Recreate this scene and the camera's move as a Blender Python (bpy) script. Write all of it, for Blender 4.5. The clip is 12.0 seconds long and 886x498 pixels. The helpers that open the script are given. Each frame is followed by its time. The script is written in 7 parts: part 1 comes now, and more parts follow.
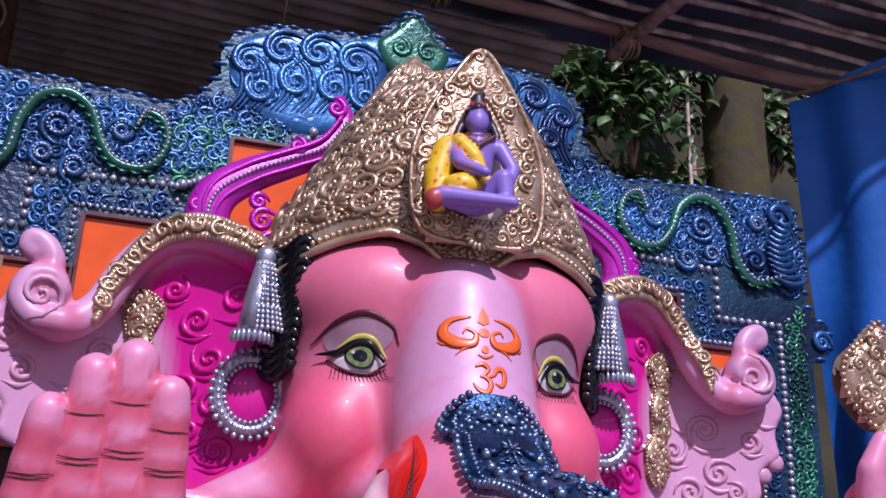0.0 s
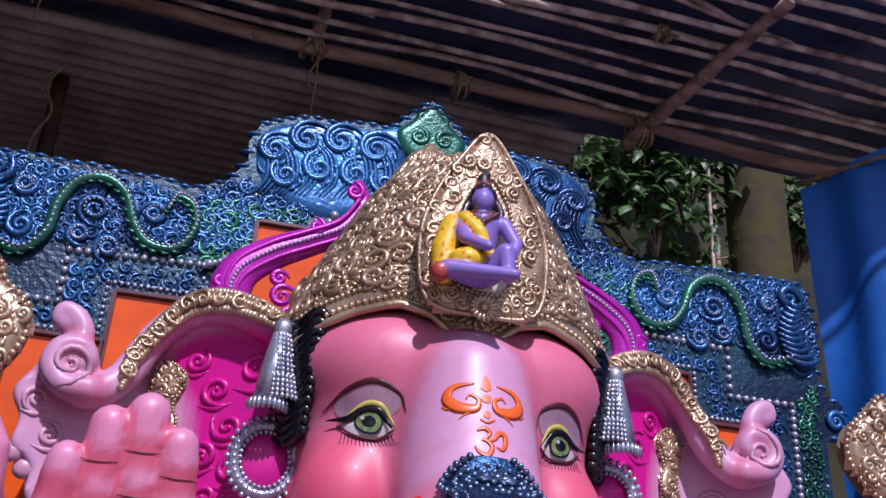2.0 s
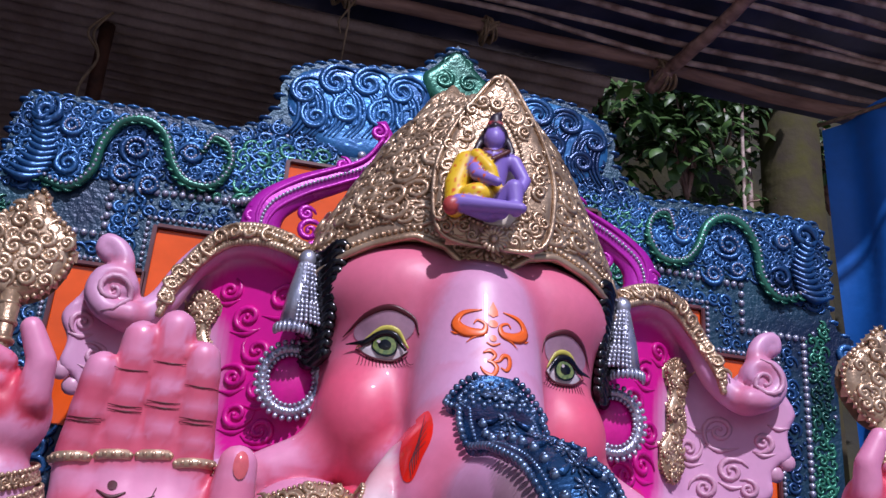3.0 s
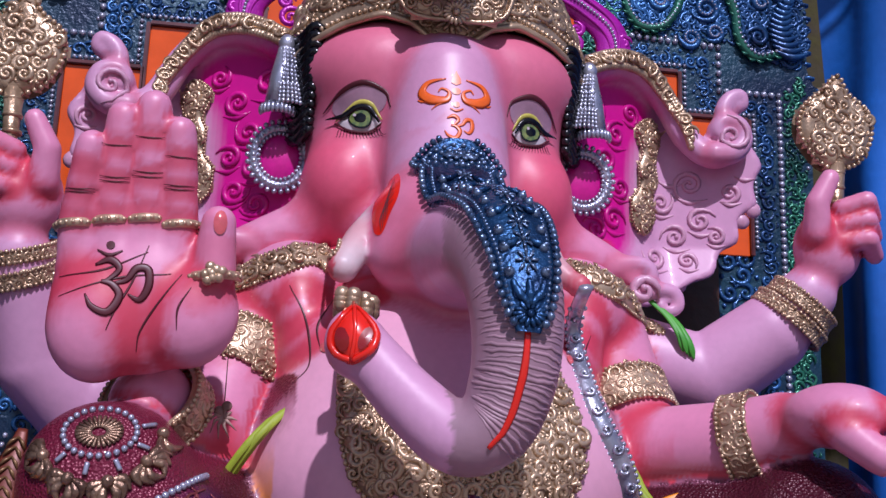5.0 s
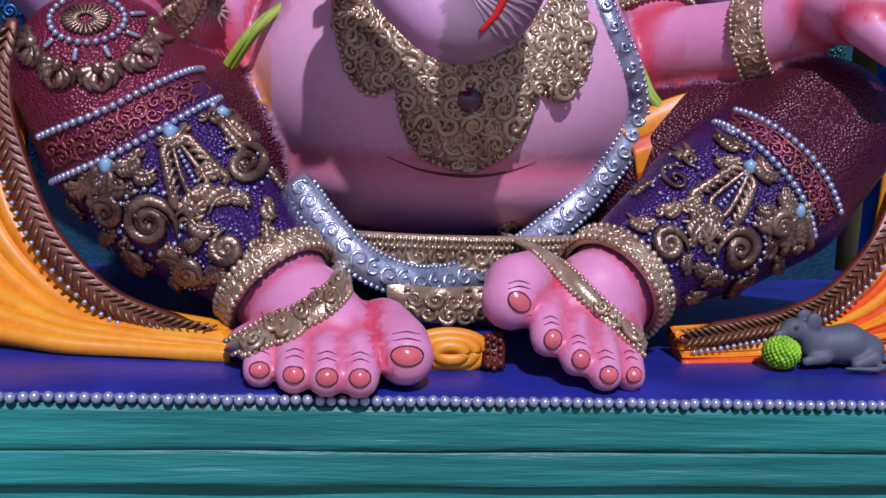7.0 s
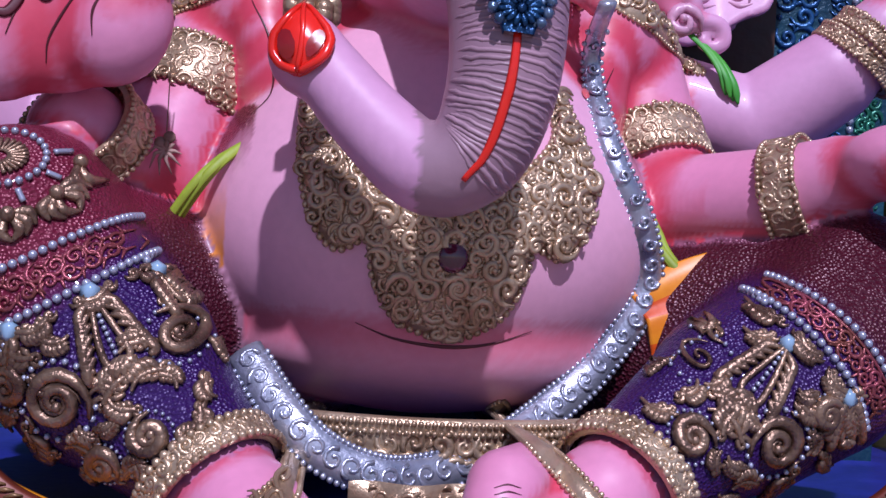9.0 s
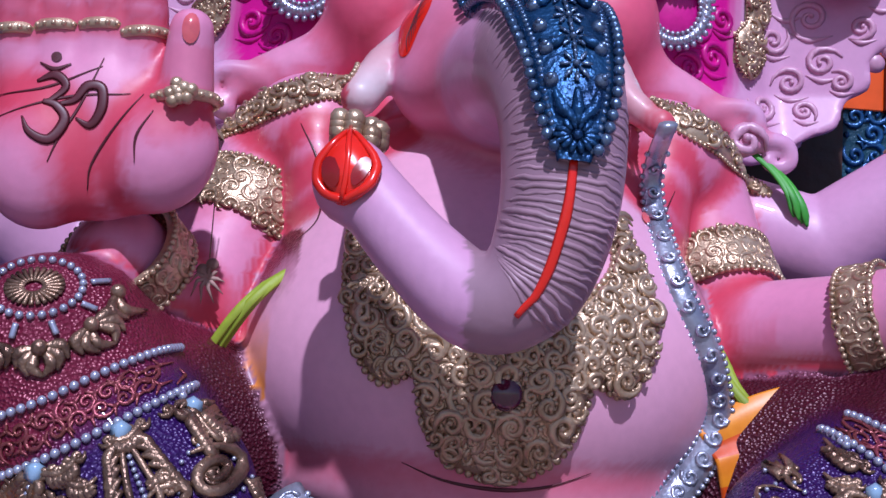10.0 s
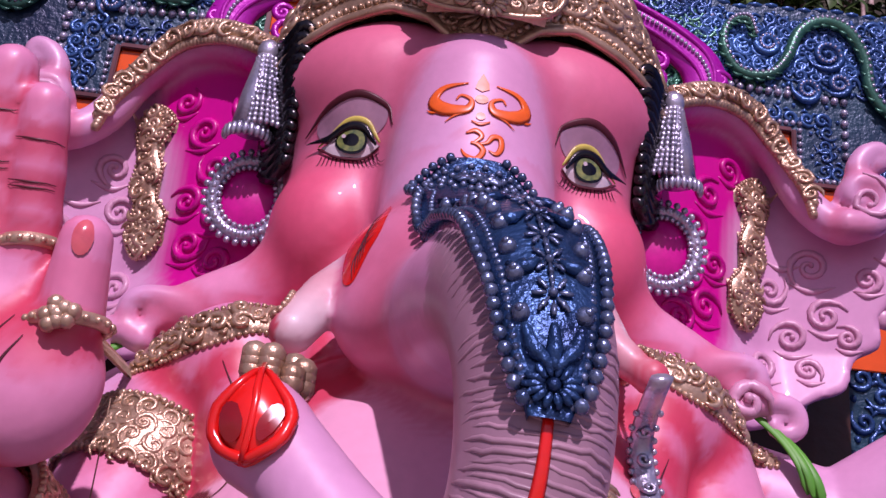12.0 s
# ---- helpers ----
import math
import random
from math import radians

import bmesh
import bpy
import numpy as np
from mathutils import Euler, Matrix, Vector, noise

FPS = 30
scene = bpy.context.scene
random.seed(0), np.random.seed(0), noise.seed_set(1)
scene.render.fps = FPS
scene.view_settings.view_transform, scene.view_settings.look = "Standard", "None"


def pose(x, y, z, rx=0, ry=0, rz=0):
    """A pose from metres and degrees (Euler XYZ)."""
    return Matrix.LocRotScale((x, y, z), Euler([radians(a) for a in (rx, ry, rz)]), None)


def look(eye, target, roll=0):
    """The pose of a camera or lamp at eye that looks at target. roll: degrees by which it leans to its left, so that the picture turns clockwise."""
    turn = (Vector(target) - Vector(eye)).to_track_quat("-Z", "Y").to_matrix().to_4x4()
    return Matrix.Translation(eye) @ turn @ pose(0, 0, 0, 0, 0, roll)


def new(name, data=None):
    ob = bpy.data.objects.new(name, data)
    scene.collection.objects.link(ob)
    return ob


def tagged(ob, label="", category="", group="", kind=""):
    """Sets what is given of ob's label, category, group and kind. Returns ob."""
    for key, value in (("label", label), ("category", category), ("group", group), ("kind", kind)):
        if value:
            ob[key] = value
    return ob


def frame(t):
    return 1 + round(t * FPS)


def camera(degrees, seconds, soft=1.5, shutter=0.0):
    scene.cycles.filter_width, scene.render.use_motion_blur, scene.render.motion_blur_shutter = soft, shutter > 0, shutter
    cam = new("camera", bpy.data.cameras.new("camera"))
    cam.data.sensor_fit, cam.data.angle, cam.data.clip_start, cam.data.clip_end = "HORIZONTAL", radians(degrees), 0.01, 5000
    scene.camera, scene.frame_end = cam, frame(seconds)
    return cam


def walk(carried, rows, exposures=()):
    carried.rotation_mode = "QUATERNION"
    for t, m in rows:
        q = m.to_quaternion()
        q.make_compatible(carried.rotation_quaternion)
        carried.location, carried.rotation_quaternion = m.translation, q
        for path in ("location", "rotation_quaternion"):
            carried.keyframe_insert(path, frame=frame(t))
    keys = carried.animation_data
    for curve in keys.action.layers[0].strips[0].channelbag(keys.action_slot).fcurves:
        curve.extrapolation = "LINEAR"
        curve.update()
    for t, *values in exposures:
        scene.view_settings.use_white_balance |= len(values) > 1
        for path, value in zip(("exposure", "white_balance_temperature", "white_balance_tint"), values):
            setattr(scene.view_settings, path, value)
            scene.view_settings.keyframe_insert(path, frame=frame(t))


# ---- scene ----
cam = camera(45.6, 12.0)
PATH = [
    (0, (-0.943, 1.41, 1.551), (-0.423, 3.203, 2.269), 2.2),
    (0.5, (-0.944, 1.399, 1.554), (-0.435, 3.134, 2.409), 1.3),
    (1, (-0.959, 1.392, 1.532), (-0.455, 3.111, 2.422), 1.0),
    (1.5, (-0.942, 1.364, 1.483), (-0.451, 3.086, 2.374), 2.1),
    (2, (-0.858, 1.263, 1.407), (-0.445, 3.006, 2.296), 3.3),
    (2.5, (-0.783, 1.136, 1.351), (-0.428, 2.91, 2.203), 4.3),
    (3, (-0.756, 1.055, 1.279), (-0.428, 2.861, 2.073), 4.7),
    (3.2, (-0.743, 1.011, 1.243), (-0.414, 2.826, 2.015), 4.7),
    (5, (-0.525, 0.768, 1.095), (-0.245, 2.7, 1.526), 2.0),
    (5.5, (-0.493, 0.784, 1.057), (-0.243, 2.756, 1.275), 2.2),
    (6, (-0.458, 0.796, 1.004), (-0.225, 2.783, 1.029), 2.2),
    (6.5, (-0.397, 0.796, 0.979), (-0.174, 2.772, 0.769), 2.3),
    (6.7, (-0.387, 0.805, 0.955), (-0.158, 2.778, 0.722), 2.2),
    (8.3, (-0.32, 1.159, 0.975), (-0.106, 3.138, 0.774), 3.4),
    (8.5, (-0.304, 1.222, 0.982), (-0.084, 3.206, 0.858), 3.4),
    (9, (-0.267, 1.308, 1.007), (-0.058, 3.297, 1.041), 3.3),
    (9.5, (-0.226, 1.358, 1.03), (-0.11, 3.351, 1.15), 3.5),
    (10, (-0.246, 1.439, 1.068), (-0.158, 3.423, 1.301), 3.7),
    (10.5, (-0.29, 1.576, 1.082), (-0.207, 3.549, 1.4), 4.5),
    (11, (-0.283, 1.682, 1.107), (-0.185, 3.625, 1.571), 5.6),
    (11.5, (-0.211, 1.808, 1.135), (-0.11, 3.709, 1.749), 5.8),
    (12, (-0.174, 1.893, 1.17), (-0.08, 3.767, 1.863), 5.8),
]
walk(cam, [(t, look(eye, target, roll)) for t, eye, target, roll in PATH], [(0, 0.24, 5800, 34), (3, 0.1, 5750, 25), (5, -0.04, 5750, 26), (6.5, -0.13, 5300, 22), (8.5, 0.0, 5650, 31), (9.5, 0.04, 5150, 22), (11, 0.03, 5900, 38), (12, 0.02, 6400, 62)])

# ---- world, sun and large lights ----
SUN_ELEV, SUN_ROT = 48.0, 180.0
world = bpy.data.worlds.new("sky")
scene.world = world
world.use_nodes = True
wn = world.node_tree.nodes
sky = wn.new("ShaderNodeTexSky")
sky.sky_type = "NISHITA"
sky.sun_disc = False
sky.sun_elevation = radians(SUN_ELEV)
sky.sun_rotation = radians(SUN_ROT)
wn["Background"].inputs[1].default_value = 0.054
world.node_tree.links.new(sky.outputs[0], wn["Background"].inputs[0])
sun_data = bpy.data.lights.new("sun", "SUN")
sun_data.energy, sun_data.angle, sun_data.color = 3.5, radians(1.2), (1.0, 0.96, 0.94)
sun = new("sun", sun_data)
sun.matrix_world = look((0.3, 3.8 - 8 * math.cos(radians(SUN_ELEV)), 8 * math.sin(radians(SUN_ELEV))), (0.0, 3.8, 0.0))


# ---- materials ----
def material(name, base, rough=0.5, metal=0.0, vary=0.15, scale=6.0, bump=0.0, bump_scale=60.0, coat=0.0, second=None, spec=0.5, stretch=None):
    """A painted or raw surface: colour varied by broad and fine noise, fine relief, uneven gloss."""
    m = bpy.data.materials.new(name)
    m.use_nodes = True
    n, l = m.node_tree.nodes, m.node_tree.links
    p = n["Principled BSDF"]
    p.inputs["Metallic"].default_value = metal
    p.inputs["Coat Weight"].default_value = coat
    p.inputs["Specular IOR Level"].default_value = spec
    co = n.new("ShaderNodeTexCoord")
    broad, fine = n.new("ShaderNodeTexNoise"), n.new("ShaderNodeTexNoise")
    broad.inputs["Scale"].default_value, broad.inputs["Detail"].default_value = scale, 5
    fine.inputs["Scale"].default_value, fine.inputs["Detail"].default_value = bump_scale, 4
    src = co.outputs["Object"]
    if stretch:
        grain = n.new("ShaderNodeMapping")
        grain.inputs["Scale"].default_value = stretch
        l.new(src, grain.inputs["Vector"])
        src = grain.outputs["Vector"]
    l.new(src, broad.inputs["Vector"])
    l.new(src, fine.inputs["Vector"])
    ramp = n.new("ShaderNodeValToRGB")
    dark = second if second else tuple(c * (1 - vary) for c in base)
    light = base if second else tuple(min(1, c * (1 + vary)) for c in base)
    ramp.color_ramp.elements[0].color, ramp.color_ramp.elements[0].position = (*dark, 1), 0.32
    ramp.color_ramp.elements[1].color, ramp.color_ramp.elements[1].position = (*light, 1), 0.68
    l.new(broad.outputs["Fac"], ramp.inputs["Fac"])
    mix = n.new("ShaderNodeMixRGB")
    mix.blend_type = "MULTIPLY"
    mix.inputs["Fac"].default_value = 0.25
    l.new(ramp.outputs["Color"], mix.inputs["Color1"])
    l.new(fine.outputs["Fac"], mix.inputs["Color2"])
    l.new(mix.outputs["Color"], p.inputs["Base Color"])
    rr = n.new("ShaderNodeMapRange")
    rr.inputs["To Min"].default_value, rr.inputs["To Max"].default_value = max(0.03, rough - 0.12), min(1, rough + 0.12)
    l.new(broad.outputs["Fac"], rr.inputs["Value"])
    l.new(rr.outputs["Result"], p.inputs["Roughness"])
    if bump:
        b = n.new("ShaderNodeBump")
        b.inputs["Strength"].default_value, b.inputs["Distance"].default_value = bump, 0.01
        l.new(fine.outputs["Fac"], b.inputs["Height"])
        l.new(b.outputs["Normal"], p.inputs["Normal"])
    return m


def paint_material(name, rough=0.4, coat=0.2, bump=0.05):
    """Airbrushed enamel on plaster: the painter's colours, with some light and shade, are carried by the mesh."""
    m = material(name, (1, 1, 1), rough, 0, 0.02, 3, bump, 35, coat)
    n, l = m.node_tree.nodes, m.node_tree.links
    att = n.new("ShaderNodeVertexColor")
    att.layer_name = "paint"
    mul = n.new("ShaderNodeMixRGB")
    mul.blend_type, mul.inputs["Fac"].default_value = "MULTIPLY", 0.6
    p = n["Principled BSDF"]
    src = p.inputs["Base Color"].links[0].from_socket
    l.new(att.outputs["Color"], mul.inputs["Color1"])
    l.new(src, mul.inputs["Color2"])
    l.new(mul.outputs["Color"], p.inputs["Base Color"])
    return m


PAINT = paint_material("statue_enamel", 0.43, 0.12)
PAINT_DULL = paint_material("dull_plaster_paint", 0.6, 0.0, 0.1)
GOLD = material("gold_paint", (0.72, 0.54, 0.36), 0.33, 0.62, 0.2, 9, 0.25, 90, second=(0.42, 0.28, 0.17))
SILVER = material("silver_paint", (0.62, 0.64, 0.74), 0.3, 0.7, 0.15, 9, 0.2, 90, second=(0.34, 0.36, 0.46))
PEARL = material("pearl_paint", (0.44, 0.46, 0.58), 0.25, 0.45, 0.1, 12, 0.0, 60)
BLUE_RELIEF = material("blue_relief", (0.05, 0.19, 0.46), 0.27, 0.4, 0.3, 2.2, 0.25, 70, second=(0.01, 0.03, 0.1))
GREEN_RELIEF = material("green_relief", (0.04, 0.24, 0.15), 0.28, 0.4, 0.3, 3, 0.25, 70, second=(0.01, 0.06, 0.05))
TEAL_FIELD = material("teal_field", (0.015, 0.08, 0.12), 0.35, 0.3, 0.3, 1.8, 0.6, 50, second=(0.008, 0.02, 0.06))
SKY_FIELD = material("sky_blue_field", (0.05, 0.26, 0.56), 0.3, 0.35, 0.2, 3.5, 0.3, 50, second=(0.01, 0.06, 0.22))
ORANGE = material("orange_panel", (0.9, 0.12, 0.008), 0.2, 0, 0.1, 3, 0.08, 12, 0.1)
MAGENTA = material("magenta_relief", (0.5, 0.02, 0.42), 0.3, 0.2, 0.2, 6, 0.15, 70)
TRUNK_BLUE = material("blue_metal_paint", (0.035, 0.13, 0.3), 0.27, 0.65, 0.3, 8, 0.5, 80, second=(0.006, 0.02, 0.07))
FRAME_BROWN = material("dark_red_moulding", (0.12, 0.025, 0.03), 0.4, 0, 0.3, 10)
DARK_BROWN = material("dark_stained_board", (0.05, 0.018, 0.012), 0.35, 0, 0.6, 3, 0.3, 20)
IVORY = material("ivory_paint", (0.72, 0.63, 0.5), 0.4, 0, 0.1, 9)
GEM = material("dark_red_glass", (0.09, 0.008, 0.03), 0.08, 0, 0.2, 20, 0, 40, 1.0)
BLUE_STONE = material("pale_blue_stone", (0.3, 0.45, 0.6), 0.2, 0, 0.1, 20, 0, 40, 0.5)
BRONZE = material("bronze_gold_paint", (0.44, 0.29, 0.19), 0.3, 0.7, 0.2, 14, 0.4, 90, second=(0.13, 0.07, 0.05))
SAFFRON_DEEP = material("deep_orange_paint", (0.8, 0.1, 0.004), 0.42, 0, 0.15, 5, 0.05, 40)
CLOTH_SAFFRON = material("saffron_orange_paint", (0.9, 0.38, 0.006), 0.42, 0, 0.2, 5, 0.05, 40, second=(0.86, 0.24, 0.004))
CLOTH_LIME = material("lime_paint", (0.32, 0.42, 0.025), 0.55, 0, 0.2, 8)
CLOTH_GREEN = material("bright_green_paint", (0.08, 0.4, 0.03), 0.5, 0, 0.25, 8, second=(0.04, 0.3, 0.03))
WINE_METAL = material("wine_metal_paint", (0.34, 0.07, 0.1), 0.32, 0.5, 0.3, 12, 0.3, 90, second=(0.2, 0.06, 0.04))
BLUE_SILVER = material("blued_silver_paint", (0.2, 0.28, 0.42), 0.25, 0.7, 0.3, 14, 0.3, 90, second=(0.05, 0.1, 0.2))
BORDER_GOLD = material("dull_gold_paint", (0.22, 0.12, 0.05), 0.4, 0.4, 0.2, 9)
BORDER_BROWN = material("dark_brown_border", (0.16, 0.03, 0.015), 0.4, 0.2, 0.3, 8)
LIME_GREEN = material("grainy_lime", (0.33, 0.62, 0.01), 0.5, 0, 0.2, 30)
RUST = material("rusty_pipe", (0.09, 0.035, 0.022), 0.7, 0.3, 0.4, 10, 0.3, 40)
MOSSY = material("moss_on_bark", (0.07, 0.065, 0.007), 0.9, 0, 0.5, 5, 0.9, 12, second=(0.05, 0.035, 0.02))
NAVY = material("navy_base", (0.02, 0.025, 0.24), 0.4, 0, 0.3, 4, 0.2, 30)
TEAL_WOOD = material("teal_painted_wood", (0.025, 0.25, 0.21), 0.5, 0, 0.3, 8, 0.9, 45, stretch=(0.07, 1, 1))
TARP_BLUE = material("blue_tarpaulin", (0.02, 0.16, 0.6), 0.42, 0, 0.25, 1.5, 0.3, 14)
TARP_BLACK = material("black_tarpaulin", (0.035, 0.042, 0.1), 0.33, 0, 0.5, 3, 0.6, 9)
BARK = material("barked_pole", (0.5, 0.32, 0.27), 0.75, 0, 0.35, 14, 0.6, 40, second=(0.14, 0.07, 0.055), stretch=(0.15, 1, 1))
BATTEN = material("split_bamboo", (0.72, 0.57, 0.5), 0.65, 0, 0.3, 10, 0.4, 50, second=(0.2, 0.12, 0.1))
ROPE = material("coir_rope", (0.3, 0.21, 0.13), 0.9, 0, 0.3, 30, 0.6, 120)
TIN = material("rusty_corrugated_sheet", (0.45, 0.36, 0.32), 0.5, 0.2, 0.4, 4, 0.3, 40, second=(0.25, 0.18, 0.15))
EARTH = material("packed_earth", (0.3, 0.25, 0.22), 0.9, 0, 0.3, 2, 0.6, 25)
LEAF = material("foliage", (0.09, 0.19, 0.04), 0.45, 0, 0.4, 8, 0.1, 30, second=(0.02, 0.05, 0.012))
MOSS = material("mossy_rock", (0.05, 0.045, 0.012), 0.9, 0, 0.4, 3, 0.9, 14, second=(0.02, 0.018, 0.012))


# ---- mesh helpers ----
def mesh_object(name, verts, faces, mat, parent=None, label="", smooth=True):
    me = bpy.data.meshes.new(name)
    me.from_pydata([tuple(v) for v in verts], [], [tuple(f) for f in faces])
    me.materials.append(mat)
    me.polygons.foreach_set("use_smooth", [smooth] * len(me.polygons))
    me.update()
    ob = new(name, me)
    if parent:
        ob.parent = parent
    if label:
        tagged(ob, label)
    return ob


def part(name, bm, mat, parent, label="", smooth=False):
    me = bpy.data.meshes.new(name)
    bm.to_mesh(me)
    bm.free()
    me.materials.append(mat)
    me.polygons.foreach_set("use_smooth", [smooth] * len(me.polygons))
    ob = new(name, me)
    if parent:
        ob.parent = parent
    if label:
        tagged(ob, label)
    return ob


def empty(name, at=(0, 0, 0)):
    ob = new(name)
    ob.location = at
    return ob


def box(bm, lo, hi, bevel=0.0):
    vs = [bm.verts.new((x, y, z)) for x in (lo[0], hi[0]) for y in (lo[1], hi[1]) for z in (lo[2], hi[2])]
    fs = [bm.faces.new([vs[i] for i in q]) for q in ((0, 1, 3, 2), (4, 6, 7, 5), (0, 4, 5, 1), (2, 3, 7, 6), (0, 2, 6, 4), (1, 5, 7, 3))]
    if bevel:
        es = list({e for f in fs for e in f.edges})
        bmesh.ops.bevel(bm, geom=es, offset=bevel, segments=2, affect="EDGES")
    return bm


def spline(pts, n, closed=False):
    """Points along a smooth curve through pts."""
    p = np.array(pts, float)
    m = len(p)
    out = []
    spans = m if closed else m - 1
    for s in np.linspace(0, spans, n, endpoint=not closed):
        i = min(int(s), spans - 1)
        u = s - i
        if closed:
            a, b, c, d = p[(i - 1) % m], p[i % m], p[(i + 1) % m], p[(i + 2) % m]
        else:
            b, c = p[i], p[i + 1]
            a = p[i - 1] if i else 2 * b - c
            d = p[i + 2] if i + 2 < m else 2 * c - b
        out.append(0.5 * (2 * b + (c - a) * u + (2 * a - 5 * b + 4 * c - d) * u * u + (3 * b - a - 3 * c + d) * u ** 3))
    return np.array(out)


class Shape:
    """Gathers tubes, beads and sheets into one mesh."""

    def __init__(self):
        self.v, self.f = [], []
        self.n = 0

    def add(self, v, f):
        v = np.asarray(v, float)
        self.v.append(v)
        self.f.extend([tuple(int(i) + self.n for i in q) for q in f])
        self.n += len(v)

    def tube(self, path, radii, sides=6, flat=1.0, normal=None, caps=True):
        path = np.asarray(path, float)
        n = len(path)
        radii = np.full(n, radii, float) if np.isscalar(radii) else np.asarray(radii, float)
        tan = np.gradient(path, axis=0)
        tan /= np.linalg.norm(tan, axis=1)[:, None] + 1e-9
        ref = np.tile(np.array(normal if normal is not None else (0, -1, 0.01), float), (n, 1)) if normal is None or np.ndim(normal) == 1 else np.asarray(normal, float)
        side = np.cross(tan, ref)
        ln = np.linalg.norm(side, axis=1)
        side[ln < 1e-4] = np.cross(tan[ln < 1e-4], (0.3, 0.2, 0.9))
        side /= np.linalg.norm(side, axis=1)[:, None] + 1e-9
        up = np.cross(side, tan)
        ang = np.arange(sides) * 2 * np.pi / sides
        ring = path[:, None] + radii[:, None, None] * (np.cos(ang)[None, :, None] * side[:, None] + flat * np.sin(ang)[None, :, None] * up[:, None])
        f = []
        for i in range(n - 1):
            for j in range(sides):
                k = (j + 1) % sides
                f.append((i * sides + j, i * sides + k, (i + 1) * sides + k, (i + 1) * sides + j))
        if caps:
            f.append(tuple(range(sides))[::-1])
            f.append(tuple(range((n - 1) * sides, n * sides)))
        self.add(ring.reshape(-1, 3), f)

    def ball(self, c, r, nu=8, nv=5, axes=None):
        v = [(0, 0, 1)]
        for i in range(1, nv):
            a = math.pi * i / nv
            v += [(math.sin(a) * math.cos(2 * math.pi * j / nu), math.sin(a) * math.sin(2 * math.pi * j / nu), math.cos(a)) for j in range(nu)]
        v.append((0, 0, -1))
        f = [(0, 1 + j, 1 + (j + 1) % nu) for j in range(nu)]
        for i in range(nv - 2):
            f += [(1 + i * nu + j, 1 + (i + 1) * nu + j, 1 + (i + 1) * nu + (j + 1) % nu, 1 + i * nu + (j + 1) % nu) for j in range(nu)]
        last = len(v) - 1
        f += [(last, 1 + (nv - 2) * nu + (j + 1) % nu, 1 + (nv - 2) * nu + j) for j in range(nu)]
        v = np.array(v) * np.asarray(r, float)
        if axes is not None:
            v = v @ np.asarray(axes, float)
        self.add(v + np.asarray(c, float), f)

    def grid(self, pts, closed=False):
        """A sheet from an array of rows of points."""
        a, b = pts.shape[:2]
        f = [(i * b + j, i * b + (j + 1) % b, (i + 1) * b + (j + 1) % b, (i + 1) * b + j) for i in range(a - 1) for j in range(b if closed else b - 1)]
        self.add(pts.reshape(-1, 3), f)

    def make(self, name, mat, parent=None, label="", smooth=True):
        v = np.concatenate(self.v) if self.v else np.zeros((0, 3))
        return mesh_object(name, v, self.f, mat, parent, label, smooth)


